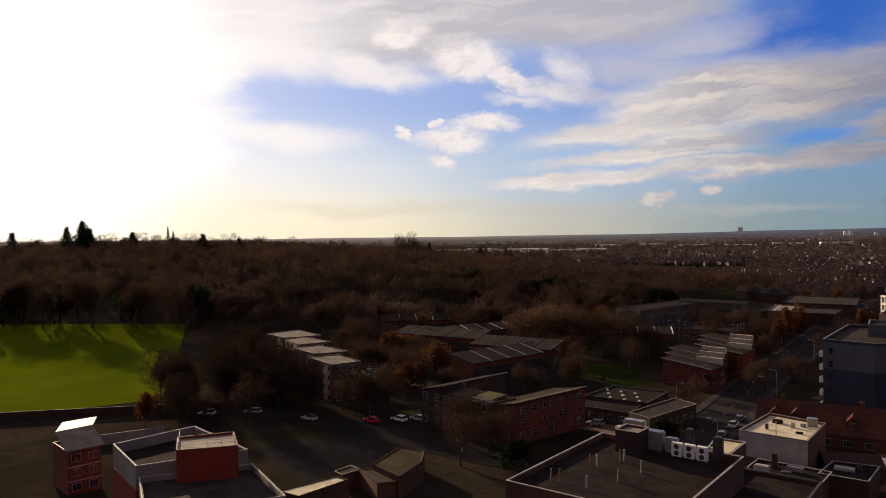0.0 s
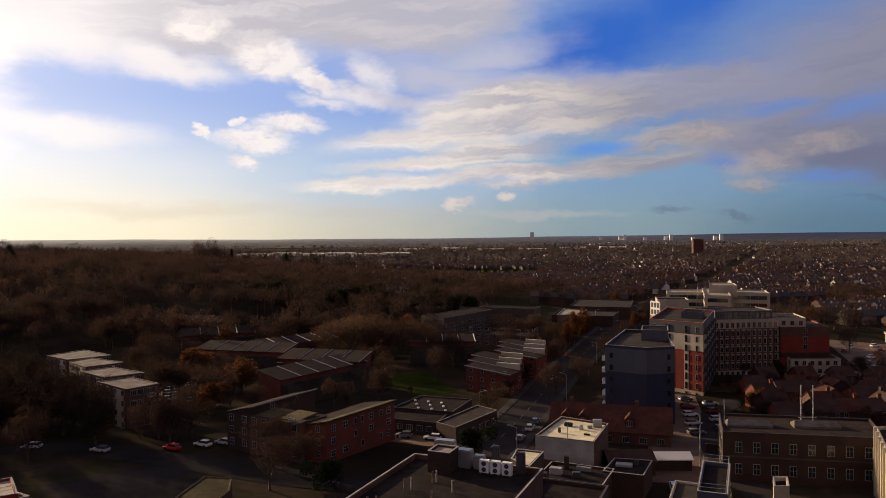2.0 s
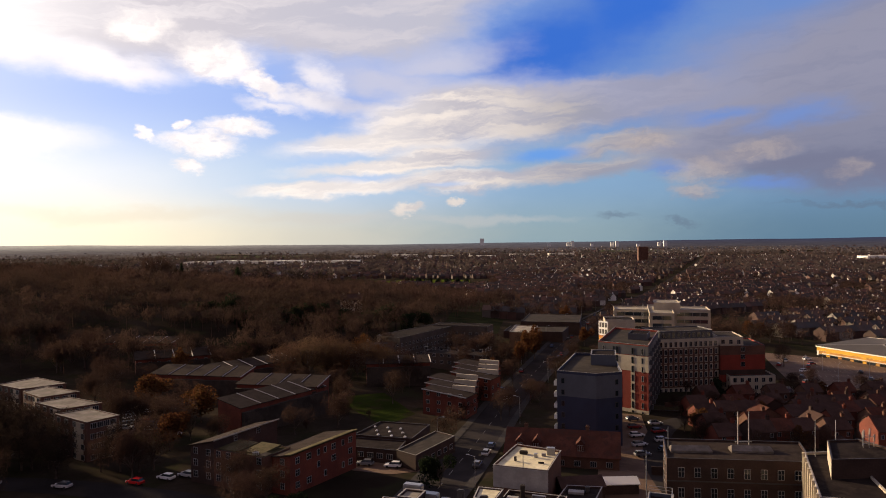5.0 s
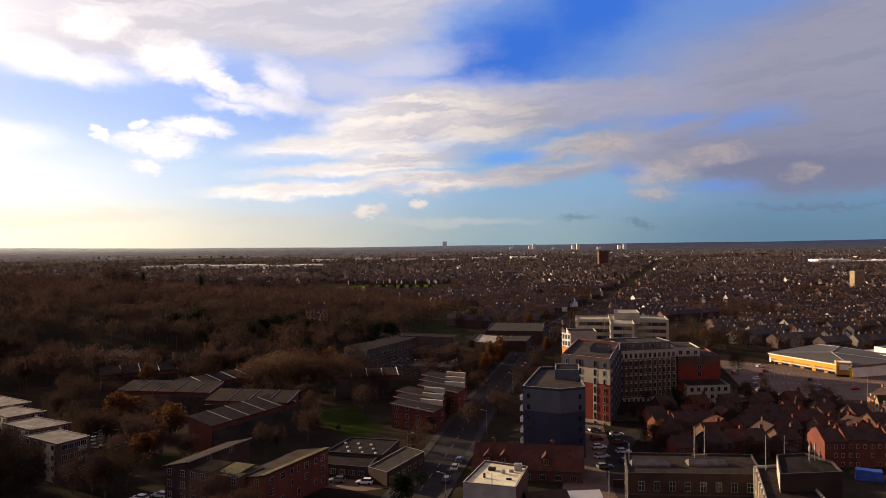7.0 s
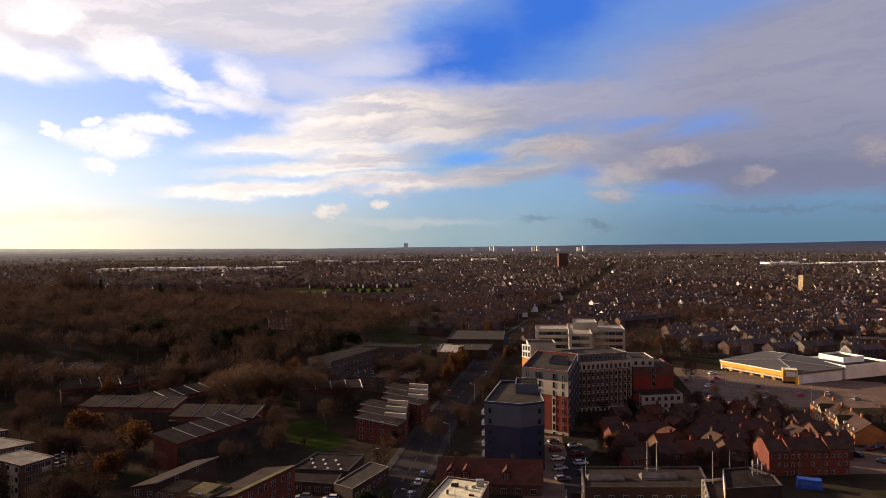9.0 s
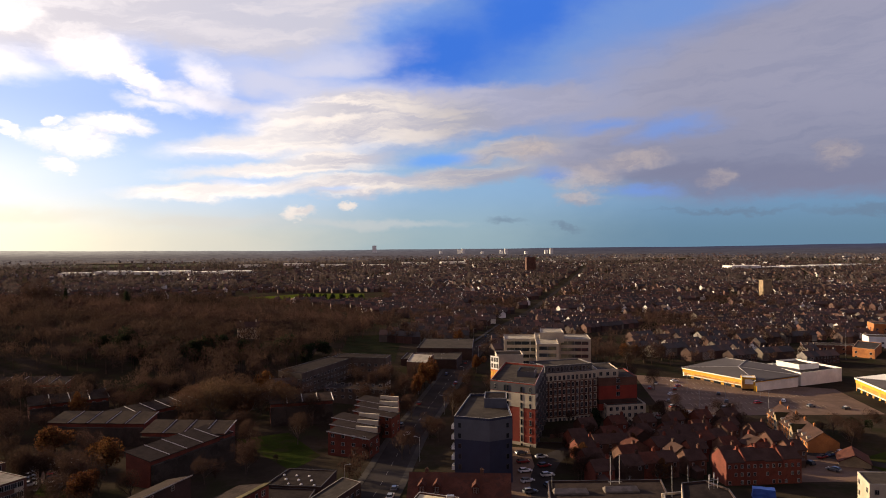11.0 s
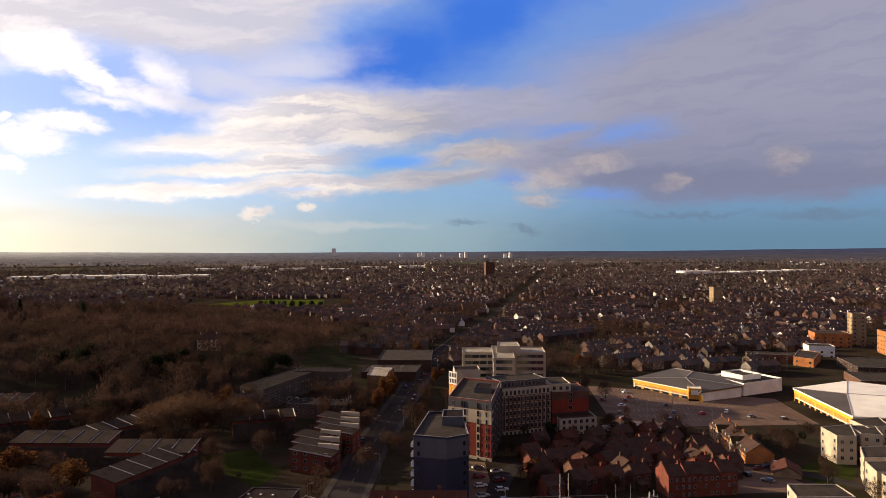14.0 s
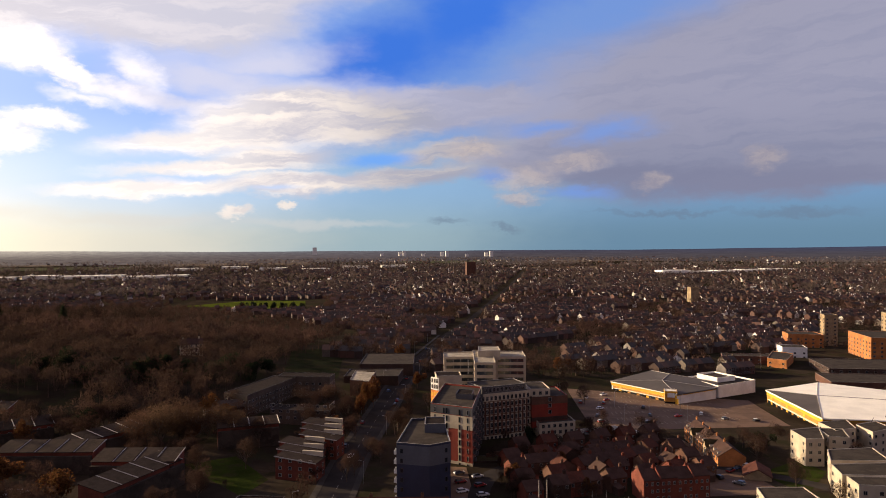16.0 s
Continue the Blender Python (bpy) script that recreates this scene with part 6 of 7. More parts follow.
for k in range(16):
    tree("dark" if k % 2 else "bare", -205 + 7.5 * k + 3 * math.sin(k * 2.2), 296 - 0.5 * k + 6 * math.sin(k * 1.4), 11 + 2 * math.sin(k * 1.9), 1.1, "trees before the upper terrace", k)
for k in range(15):
    u = k / 14
    tree("bare" if k % 4 else "green", -232 - 112 * u + 6 * math.sin(k * 2.3), 258 - 24 * u + 5 * math.cos(k * 1.7), 23 + 5 * math.sin(k * 1.3), 0.95, "trees round the field", k)


def scatter(name, label, spots, heights, count, size, material, seed, squash=0.75):
    """One object of many small crowns: a wood, or the greenery of a town."""
    gen = np.random.default_rng(seed)
    all_v, all_f, base = [], [], 0
    for (x, y), h in zip(spots, heights):
        r = h * gen.uniform(0.3, 0.42)
        pts = crown_points(count, r, h * 0.36, 5, gen) + (x, y, ground_z(x, y) + h * 0.62)
        v, f = flakes(pts, size * h / 12, gen, 2.4, 0.22, 1.1)
        all_v.append(v)
        all_f.append(f + base)
        base += len(v)
        t = np.array([(x - 0.2, y, ground_z(x, y) - 0.5), (x + 0.2, y, ground_z(x, y) - 0.5), (x, y, ground_z(x, y) + h * 0.7)])
        all_v.append(t)
        all_f.append(np.array([[base, base + 1, base + 2]]))
        base += 3
    me = raw_mesh(name, np.concatenate(all_v), np.concatenate(all_f), M[material])
    return tagged(new(name, me), label, "trees", "", "stuff")


EDGE = [(240, -170), (265, -150), (300, -75), (330, -58), (380, -42), (430, -30), (480, -15), (540, 5), (620, 20), (700, -10), (800, -60), (930, -150), (1100, -250)]


def wood_edge(y):
    return float(np.interp(y, [e[0] for e in EDGE], [e[1] for e in EDGE]))


spots = []
gy = 240.0
while gy < 1060:
    gap = 8.5 + (gy - 240) * 0.012
    gx = wood_edge(gy) - 3
    while gx > -900 + 0.25 * gy:
        x, y = gx + rng.uniform(-3.5, 3.5), gy + rng.uniform(-3.5, 3.5)
        inside_field = -330 < x < -140 and y < 262 + 0.12 * (-140 - x)
        if math.degrees(math.atan2(x, y)) > -66 and not inside_field and not (-200 < x < -110 and 285 < y < 335) and not (-98 < x < -77 and 440 < y < 468):
            spots.append((x, y))
        gx -= gap
    gy += gap
near = [p for p in spots if p[1] < 470]
far = [p for p in spots if p[1] >= 470]
scatter("woodland", "dense brown leafless winter wood on the hill", near, [rng.uniform(9, 17) for _ in near], 400, 0.38, "wood_far", 7)
scatter("woodland", "brown winter wood stretching over the far slope", far, [rng.uniform(12, 17) if y < 560 else rng.uniform(8, 12) for _, y in far], 130, 0.76, "wood_far", 8)
# Evergreens and tall bare trees standing out of the wood's skyline.
def tiers_mesh(seed, height, rows, spread, count):
    """The crown of an old conifer: flat ragged plates of needles at several heights, wider below."""
    gen = np.random.default_rng(seed)
    pts = []
    for k in range(rows):
        z = height * (0.34 + 0.62 * k / (rows - 1))
        r = spread * (1.0 - 0.72 * k / (rows - 1)) * gen.uniform(0.8, 1.15)
        turn, n = gen.uniform(0, math.tau), max(30, int(count * r / spread / rows * 1.6))
        a, d = gen.uniform(0, math.tau, n), r * gen.uniform(0.05, 1.0, n) ** 0.6
        d *= 1 + 0.35 * np.cos(3 * a + turn)
        pts.append(np.stack([d * np.cos(a), d * np.sin(a), z + gen.normal(0, height * 0.034, n) - 0.12 * d], 1))
    v, f = flakes(np.concatenate(pts), 0.55, gen, 1.2, 0.5)
    return raw_mesh("crown", v, f, M["green_leaf"])


def column_mesh(seed, height, spread, count):
    """The crown of a tall narrow poplar: steep twigs close round the stem."""
    gen = np.random.default_rng(seed)
    z = height * gen.uniform(0.10, 1.0, count)
    r = spread * np.sin(np.pi * np.clip(z / height, 0, 1) ** 0.75) ** 0.7 * gen.uniform(0, 1, count) ** 0.6
    a = gen.uniform(0, math.tau, count)
    v, f = flakes(np.stack([r * np.cos(a), r * np.sin(a), z], 1), 0.42, gen, 2.6, 0.12, 2.4)
    return raw_mesh("crown", v, f, M["twigs"])


def stem_mesh(height, radius):
    bm = bmesh.new()
    rod(bm, (0, 0, -0.5), (0, 0, height * 0.5), radius, radius * 0.6, 8)
    rod(bm, (0, 0, height * 0.5), (0, 0, height * 0.96), radius * 0.6, radius * 0.12, 8)
    return finish(bm, "trunk", M["bark"])


PINE = [(stem_mesh(20, 0.42), tiers_mesh(71 + k, 20, 8, 5.4, 2600)) for k in range(3)]
POPLAR = (stem_mesh(24, 0.35), column_mesh(81, 24, 2.0, 1900))


def crest_tree(pair, x, y, height, base, wide, label):
    ob = thing("tree", label, "tree", (x, y, ground_z(x, y)), (x * 31 + y * 17) % 360, "trees on the skyline")
    for nm, me in zip(("trunk", "crown"), pair):
        o = new(nm, me)
        o.parent = ob
        o.scale = (height / base * wide, height / base * wide, height / base)


for k, (x, y, h, w) in enumerate(((-524, 393, 21, 1.2), (-477, 403, 23, 0.9), (-463, 405, 27, 1.0), (-452, 402, 21, 1.1), (-470, 412, 21, 1.0), (-421, 413, 18, 1.3), (-362, 421, 17, 1.4), (-345, 440, 15, 1.2), (-204, 580, 19, 0.8), (-241, 556, 19, 0.7))):
    crest_tree(PINE[k % 3], x, y, h, 20, w, "dark old pine with flat tiers of needles")
for x, y, h in ((-390, 416, 22), (-386, 417, 19)):
    crest_tree(POPLAR, x, y, h, 24, 0.9, "tall narrow leafless poplar on the skyline")
crest, tops = [], []
for k in range(60):
    a = -54.5 + 0.72 * k + 0.3 * math.sin(k * 2.9)
    r = 640 - 90 * math.exp(-((a + 41) / 7) ** 2) + 12 * math.sin(k * 1.3)
    crest.append((r * math.sin(radians(a)), r * math.cos(radians(a))))
    tops.append((16.5 if a < -34 else 16 if a < -26 else 19 if a < -21 else 20) + 3.5 * math.sin(k * 2.1))
scatter("crest_trees", "taller dark trees along the crest of the wood", crest, tops, 420, 0.34, "dark_leaf", 9)
tree("bare", -260, 546, 27, 1.0, "", 1)
tree("bare", -253, 548, 25, 0.9, "", 2)
# Dark holm oaks and yews low on the slope.
for k in range(16):
    tree("green", -150 + 7.6 * k + 4 * math.sin(k * 2.3), 372 + 14 * math.sin(k * 1.7) + 0.12 * k * k, 12 + 2.5 * math.sin(k * 1.1), 1.25, "evergreens low on the hill", k)
verge = []
for k in range(40):
    y = 190 + 4.2 * k + 1.5 * math.sin(k * 2.3)
    x = float(np.interp(y, [p[1] for p in MAIN], [p[0] for p in MAIN])) - 8.8 - 1.8 * (k % 3)
    if not any(math.hypot(x - a, y - b) < r * 0.7 for a, b, r in FOOT):
        verge.append((x, y))
scatter("verge_shrubs", "bare shrubs and saplings along the road verge", verge, [4.6 + 2.4 * math.sin(k * 1.7) ** 2 for k in range(len(verge))], 260, 0.6, "twigs", 14)
shrubs = [(float(rng.uniform(-60, 140)), float(rng.uniform(150, 300))) for _ in range(90)]
shrubs = [p for p in shrubs if (p[0] < -34 and p[1] > 195) or (55 < p[0] < 140 and 196 < p[1] < 262)]
scatter("hedges", "low dark shrubs and hedges between the houses", shrubs, [rng.uniform(2.5, 5) for _ in shrubs], 150, 1.1, "wood_far", 12)
sheet("playing_field", "bright green mown playing field in low sun", [(-172, 120), (-146, 152), (-236, 262), (-345, 236)], "pitch", 0.08, 16)
sheet("grass_patch", "mown lawn with paths among the terraces", [(-56, 244), (-38, 252), (-24, 222), (-32, 206)], "grass", 0.06)
sheet("grass_patch", "dark green lawn between the flats and the school", [(-26, 400), (6, 396), (17, 540), (-24, 500)], "shaded_grass", 0.1)
sheet("grass_patch", "green lawn in front of the cream flats", [(150, 172), (176, 196), (178, 214), (152, 200)], "grass", 0.06)
sheet("grass_patch", "mown verge beside the parked cars", [(-100, 184), (-88, 180), (-92, 196), (-104, 200)], "grass", 0.06)
sheet("playing_field", "far green playing field among the trees", [(-200, 1062), (-19, 965), (-21, 1141), (-111, 1160)], "far_pitch", 0.3)
sheet("playing_field", "far strip of green field", [(-119, 1230), (-3, 1210), (-3, 1270), (-119, 1285)], "far_pitch", 0.3)
sheet("car_park", "wide asphalt car park of the retail sheds", [(118, 274), (215, 270), (232, 330), (140, 372)], "lot", 0.08, 16)
sheet("car_park", "asphalt yard between the old buildings", [(20, 138), (36, 138), (48, 226), (36, 230)], "lot", 0.05, 12)
sheet("car_park", "asphalt car park beside the flats", [(-124, 226), (-108, 226), (-92, 192), (-108, 194)], "lot", 0.05)
sheet("car_park", "asphalt forecourt by the clinic", [(-44, 164), (-24, 158), (-14, 162), (-24, 172)], "lot", 0.07)

# Field patches added in pale colours so the plain lightens as under haze.
for x, y, w, d, t, kind in ((900, 2300, 420, 240, 0.2, "straw"), (1500, 2100, 380, 300, -0.3, "field"), (-300, 3000, 600, 260, 0.1, "straw"), (600, 3100, 500, 300, 0.3, "field"), (1300, 3000, 600, 300, 0, "straw"), (-900, 2700, 500, 260, 0.2, "field"),
                            (-1300, 3100, 600, 300, 0, "straw"), (100, 3700, 800, 240, 0.1, "field"), (1100, 3800, 900, 260, -0.1, "straw"), (2000, 3300, 700, 400, 0.2, "straw"), (2300, 2600, 500, 400, 0.1, "field"), (-800, 3800, 900, 260, 0.1, "straw"),
                            (1900, 3900, 900, 260, 0.1, "field"), (-1700, 3700, 700, 300, 0.2, "field"), (600, 4300, 1200, 200, 0, "straw"), (-600, 4400, 1200, 200, 0, "straw"), (1800, 4300, 1000, 200, 0.1, "straw"), (-1900, 4200, 900, 220, 0, "straw")):
    c, s = math.cos(t), math.sin(t)
    sheet("field", "added far field on the plain, pale to stand in for haze", [(x + c * u * w / 2 - s * v * d / 2, y + s * u * w / 2 + c * v * d / 2) for u, v in ((-1, -1), (1, -1), (1, 1), (-1, 1))], kind, 1.6, 8)
sheet("car_park", "dark asphalt yard beside the side street", [(-94, 124), (-72, 108), (-60, 130), (-76, 140)], "shaded_asphalt", 0.06)
# Sheet in the warm car park tone: low sunlight put into the street colour.
sheet("street", "asphalt street and yards by the town houses, toned as sunlit", [(112, 178), (146, 176), (150, 256), (126, 262)], "lot", 0.05, 12)
for k in range(7):
    tree("green", -100 + 13 * k, 968 - 4 * k, 13, 1.0, "evergreens by the far field", k)

# ---------- the town beyond ----------
def house_soup(rows, wall_material, roof_material):
    """Many plain gabled houses as one object: x, y, length, depth, turn, eave height."""
    wv, wf, rv, rf = [], [], [], []
    for x, y, L, D, t, e in rows:
        z = ground_z(x, y)
        c, s = math.cos(t), math.sin(t)
        put = lambda px, py, pz: (x + c * px - s * py, y + s * px + c * py, z + pz)  # noqa: E731
        k = len(wv)
        h = e + D * 0.36
        for px, py in ((-L, -D), (L, -D), (L, D), (-L, D)):
            wv.append(put(px / 2, py / 2, -1))
        for px, py in ((-L, -D), (L, -D), (L, D), (-L, D)):
            wv.append(put(px / 2, py / 2, e))
        wv += [put(-L / 2, 0, h), put(L / 2, 0, h)]
        wf += [(k, k + 1, k + 5, k + 4), (k + 1, k + 2, k + 6, k + 5), (k + 2, k + 3, k + 7, k + 6), (k + 3, k, k + 4, k + 7), (k + 5, k + 6, k + 9), (k + 7, k + 4, k + 8)]
        j = len(rv)
        o = 0.35
        rv += [put(-L / 2 - o, -D / 2 - o, e - 0.2), put(L / 2 + o, -D / 2 - o, e - 0.2), put(L / 2 + o, 0, h + 0.12), put(-L / 2 - o, 0, h + 0.12), put(L / 2 + o, D / 2 + o, e - 0.2), put(-L / 2 - o, D / 2 + o, e - 0.2)]
        rf += [(j, j + 1, j + 2, j + 3), (j + 3, j + 2, j + 4, j + 5)]
        q = len(wv)
        cx = L / 2 - 0.6
        for pz in (h - 0.8, h + 1.3):
            for px, py in ((cx - 0.4, -0.3), (cx + 0.4, -0.3), (cx + 0.4, 0.3), (cx - 0.4, 0.3)):
                wv.append(put(px, py, pz))
        wf += [(q, q + 1, q + 5, q + 4), (q + 1, q + 2, q + 6, q + 5), (q + 2, q + 3, q + 7, q + 6), (q + 3, q, q + 4, q + 7), (q + 4, q + 5, q + 6, q + 7)]
    ob = thing("town_houses", "close-packed brick and rendered houses of the town", "houses", kind="stuff")
    part("wall", raw_mesh("wall", wv, wf, wall_material), None, ob)
    part("roof", raw_mesh("roof", rv, rf, roof_material), None, ob)
    return ob


def clear_of(x, y):
    """Where the town's houses may stand: off the wood, the main road, the fields and the larger buildings."""
    if y < 640 and x < wood_edge(y) + 14:
        return False
    if 1000 > y >= 640 and x < wood_edge(y) + 20:
        return False
    rx = float(np.interp(y, [p[1] for p in MAIN], [p[0] for p in MAIN]))
    if abs(x - rx) < 13:
        return False
    for x0, y0, x1, y1 in ((-20, 300, 70, 468), (55, 300, 125, 375), (110, 240, 300, 400), (285, 320, 470, 490), (-225, 955, 10, 1170), (390, 500, 510, 545), (248, 445, 268, 468)):
        if x0 < x < x1 and y0 < y < y1:
            return False
    side = math.degrees(math.atan2(x, y))
    return abs(side) < 56


def thin(x, y):
    """How closely the town is built up: denser by the main road, sparse out on the plain towards the sun."""
    out = min(1.0, max(0.0, (math.hypot(x, y) - 1150) / 900)) * min(1.0, max(0.0, (150 - x) / 700))
    open_land = min(1.0, max(0.0, (math.hypot(x, y) - 2100) / 700))
    return (1 - 0.75 * out) * (1 - 0.8 * open_land) * (0.62 + 0.38 * math.sin(x * 0.011 + 2 * math.sin(y * 0.006)))


house_rows = []
cell = 150.0
for iy in range(26):
    for ix in range(-24, 26):
        x0, y0 = ix * cell, 300 + iy * cell
        if math.hypot(x0, y0) > 3500 or abs(math.degrees(math.atan2(x0, y0 + cell))) > 50:
            continue
        turn = random.choice((0.2, 0.3, 0.1, 0.25, 0.6, -0.2, 0.15, 0.2)) + random.uniform(-0.12, 0.12)
        if math.hypot(x0, y0) < 1000:
            turn = random.choice((0.2, 0.3, 0.1, 0.25, -0.1, 0.35)) + random.uniform(-0.05, 0.05)
        c, s = math.cos(turn), math.sin(turn)
        dist = math.hypot(x0, y0)
        gap = 21 if dist < 1000 else 27 if dist < 1400 else 33 if dist < 2400 else 46
        v = -cell * 0.6
        while v < cell * 0.6:
            u = -cell * 0.6
            L = random.choice((5.4, 5.8, 9.5)) if dist > 1000 else 5.6
            while u < cell * 0.6:
                x, y = x0 + cell / 2 + c * u - s * v, y0 + cell / 2 + s * u + c * v
                if abs(x - x0 - cell / 2) < cell / 2 and abs(y - y0 - cell / 2) < cell / 2 and (random.random() < (0.84 if L < 7 else 0.7) * thin(x, y) if dist > 1000 else int(u + 400 + 31 * iy + 17 * ix + 0.7 * v) % 71 > 13 and random.random() < 0.95 and math.sin(x * 0.023 + 1.7 * math.sin(y * 0.017)) > -0.72) and clear_of(x, y):
                    house_rows.append((x, y + 5 * math.sin(u * 0.03 + ix), L - 0.05 if L < 7 else 8.2, random.uniform(7.0, 8.2), turn + 0.15 * math.cos(u * 0.03 + ix), random.uniform(4.5, 5.3)))
                u += L if L < 7 else 11.5
            v += gap * random.uniform(0.9, 1.1)
house_rows.sort(key=lambda r: math.hypot(r[0] - 120, r[1]))
NEAR_HOUSES = 210


def house_kit():
    """The parts of one town house, shared by all the nearer ones."""
    made = []
    for L in (5.6, 8.2):
        D, e = 8.0, 5.2
        h = e + D * 0.36
        bm = bmesh.new()
        prism(bm, [(-L / 2, -D / 2), (L / 2, -D / 2), (L / 2, D / 2), (-L / 2, D / 2)], -1.2, e, False)
        for s in (-1, 1):
            v = [bm.verts.new(q) for q in ((s * L / 2, -D / 2, e), (s * L / 2, D / 2, e), (s * L / 2, 0, h))]
            bm.faces.new(v if s > 0 else v[::-1])
        wall = finish(bm, "wall", M["house_wall"])
        bm = bmesh.new()
        for s in (-1, 1):
            lo = [(-L / 2 - 0.1, s * (D / 2 + 0.35), e - 0.25), (L / 2 + 0.1, s * (D / 2 + 0.35), e - 0.25), (L / 2 + 0.1, 0, h), (-L / 2 - 0.1, 0, h)]
            top, bot = [bm.verts.new((x, y, z + 0.16)) for x, y, z in lo], [bm.verts.new(q) for q in lo]
            if s > 0:
                top, bot = top[::-1], bot[::-1]
            bm.faces.new(top)
            bm.faces.new(bot[::-1])
            for i in range(4):
                bm.faces.new((bot[i], bot[(i + 1) % 4], top[(i + 1) % 4], top[i]))
        roof = finish(bm, "roof", M["house_roof"])
        bm = bmesh.new()
        box(bm, L / 2 - 1.0, -0.35, h - 0.8, L / 2 - 0.1, 0.35, h + 1.2)
        for k in (-0.22, 0.22):
            rod(bm, (L / 2 - 0.55 + k, 0, h + 1.2), (L / 2 - 0.55 + k, 0, h + 1.6), 0.11)
        chimney = finish(bm, "chimney", M["house_wall"])
        fr, pn = window_meshes(1.2, 1.3, "two")
        made.append((L, D, wall, roof, chimney, fr, pn))
    return made


KIT = house_kit()
for x, y, L, D, turn, e in house_rows[:NEAR_HOUSES]:
    L0, D0, wall, roof, chimney, fr, pn = KIT[0 if L < 7 else 1]
    ob = thing("town_house", "small brick town house with tiled roof and chimney", "house", (x, y, ground_z(x, y)), math.degrees(turn), "houses of the town")
    for nm, me in (("wall", wall), ("roof", roof), ("chimney", chimney)):
        o = new(nm, me)
        o.parent = ob
    for wx in (-L0 / 4, L0 / 4) if y < 420 else ():
        for wz in (0.9, 3.4):
            o = new("window", fr)
            o.parent, o.matrix_basis = ob, pose(wx, -D0 / 2, wz)
            g = new("pane", pn)
            g.parent = o
house_soup([r for k, r in enumerate(house_rows[NEAR_HOUSES:]) if k % 34], M["town_wall"], M["town_roof"])
# Odd ones out, white-walled and turned to the low sun.
house_soup([(x, y, random.uniform(6, 13), random.uniform(6, 8), random.uniform(-1.3, -0.95), random.uniform(3.6, 5.4)) for k, (x, y, L, D, t, e) in enumerate(house_rows[NEAR_HOUSES:]) if (k % 34 == 0 or (k % 43 == 3 and x > 150)) and math.hypot(x, y) > 640], M["white"], M["town_roof"])

# Greenery of the town and hedgerows of the plain.
spots = []
for _ in range(10500):
    a, r = radians(rng.uniform(-48, 50)), 330 + 2450 * rng.uniform(0, 1) ** 1.1
    x, y = r * math.sin(a), r * math.cos(a)
    if clear_of(x, y) and (r > 1300 or math.sin(x * 0.03) + math.sin(y * 0.037 + x * 0.01) > -0.5):
        spots.append((x, y, r))
for _ in range(6400):
    a, r = radians(rng.uniform(-14, 46)), rng.uniform(380, 1300)
    x, y = r * math.sin(a), r * math.cos(a)
    if clear_of(x, y) and math.sin(x * 0.021 + 2 * math.sin(y * 0.013)) + 0.6 * math.sin(y * 0.041) > 0.15:
        spots.append((x, y, r))
scatter("town_trees", "bare trees scattered between the houses", [(p[0], p[1]) for p in spots if p[2] < 1300], [rng.uniform(6, 11.5) for p in spots if p[2] < 1300], 90, 0.8, "wood_far", 21)
scatter("far_trees", "distant bare trees and hedges, twigs paled for haze", [(p[0], p[1]) for p in spots if p[2] >= 1300], [rng.uniform(8, 14) for p in spots if p[2] >= 1300], 36, 1.8, "hedge_hazed", 22)

# Hedgerows and strips of wood far out on the plain, mostly lying across the view.
hedgerows = []
for _ in range(300):
    a, r = radians(rng.uniform(-46, 46)), rng.uniform(2600, 3550)
    x, y, turn, n = r * math.sin(a), r * math.cos(a), -a + rng.normal(0, 0.25), int(rng.uniform(8, 34))
    for k in range(n):
        d = (k - n / 2) * 11
        hedgerows.append((x + d * math.cos(turn) + rng.normal(0, 5), y + d * math.sin(turn) + rng.normal(0, 9)))
scatter("far_hedgerows", "hedgerows and strips of wood on the far plain, paled for haze", hedgerows, [rng.uniform(6, 11) for _ in hedgerows], 16, 2.4, "wood_hazed", 23)

# Far landmarks.
def landmark(name, label, x, y, w, d, h, wall, rows=0):
    z = ground_z(x, y) - 1
    # Warehouses get white roofing: the sun reflected off them is put into the colour.
    ob, loc = building(name, label, "building", [(x - w / 2, y - d / 2), (x + w / 2, y - d / 2), (x + w / 2, y + d / 2), (x - w / 2, y + d / 2)], z, z + h, wall, "white_roof" if name == "warehouse" else "felt", None, 0.3)
    return ob


landmark("tower_block", "tall pale tower block on the far plain", 0, 4300, 24, 22, 48, "white")
landmark("tower_block", "slim buff tower block among the houses", 558, 973, 13, 12, 24, "buff_brick")
landmark("tower_block", "brown tower block among the houses", 405, 1850, 24, 20, 42, "brown_brick")
for k in range(9):
    landmark("tower_block", "small pale tower block near the horizon", 360 + 70 * k + 30 * math.sin(k * 2.1), 3900 - 40 * k, 16, 14, 20 + 7 * (k % 3), "white")
for k in range(6):
    x, y = -800 + 85 * k, 2010 + 30 * math.sin(k)
    landmark("warehouse", "long warehouse on the plain, roof white for reflected sun", x, y, 78, 60, 9 + 2 * (k % 2), "white_roof")
for k in range(6):
    landmark("warehouse", "pale warehouse on the plain", -420 + 140 * k, 2500 + 120 * math.sin(k * 1.7), 90, 50, 9, "white_roof")
for k in range(5):
    landmark("warehouse", "white factory shed beyond the houses", 960 + 95 * k, 1800 + 25 * k, 80, 50, 9 + 5 * (k == 0), "white")

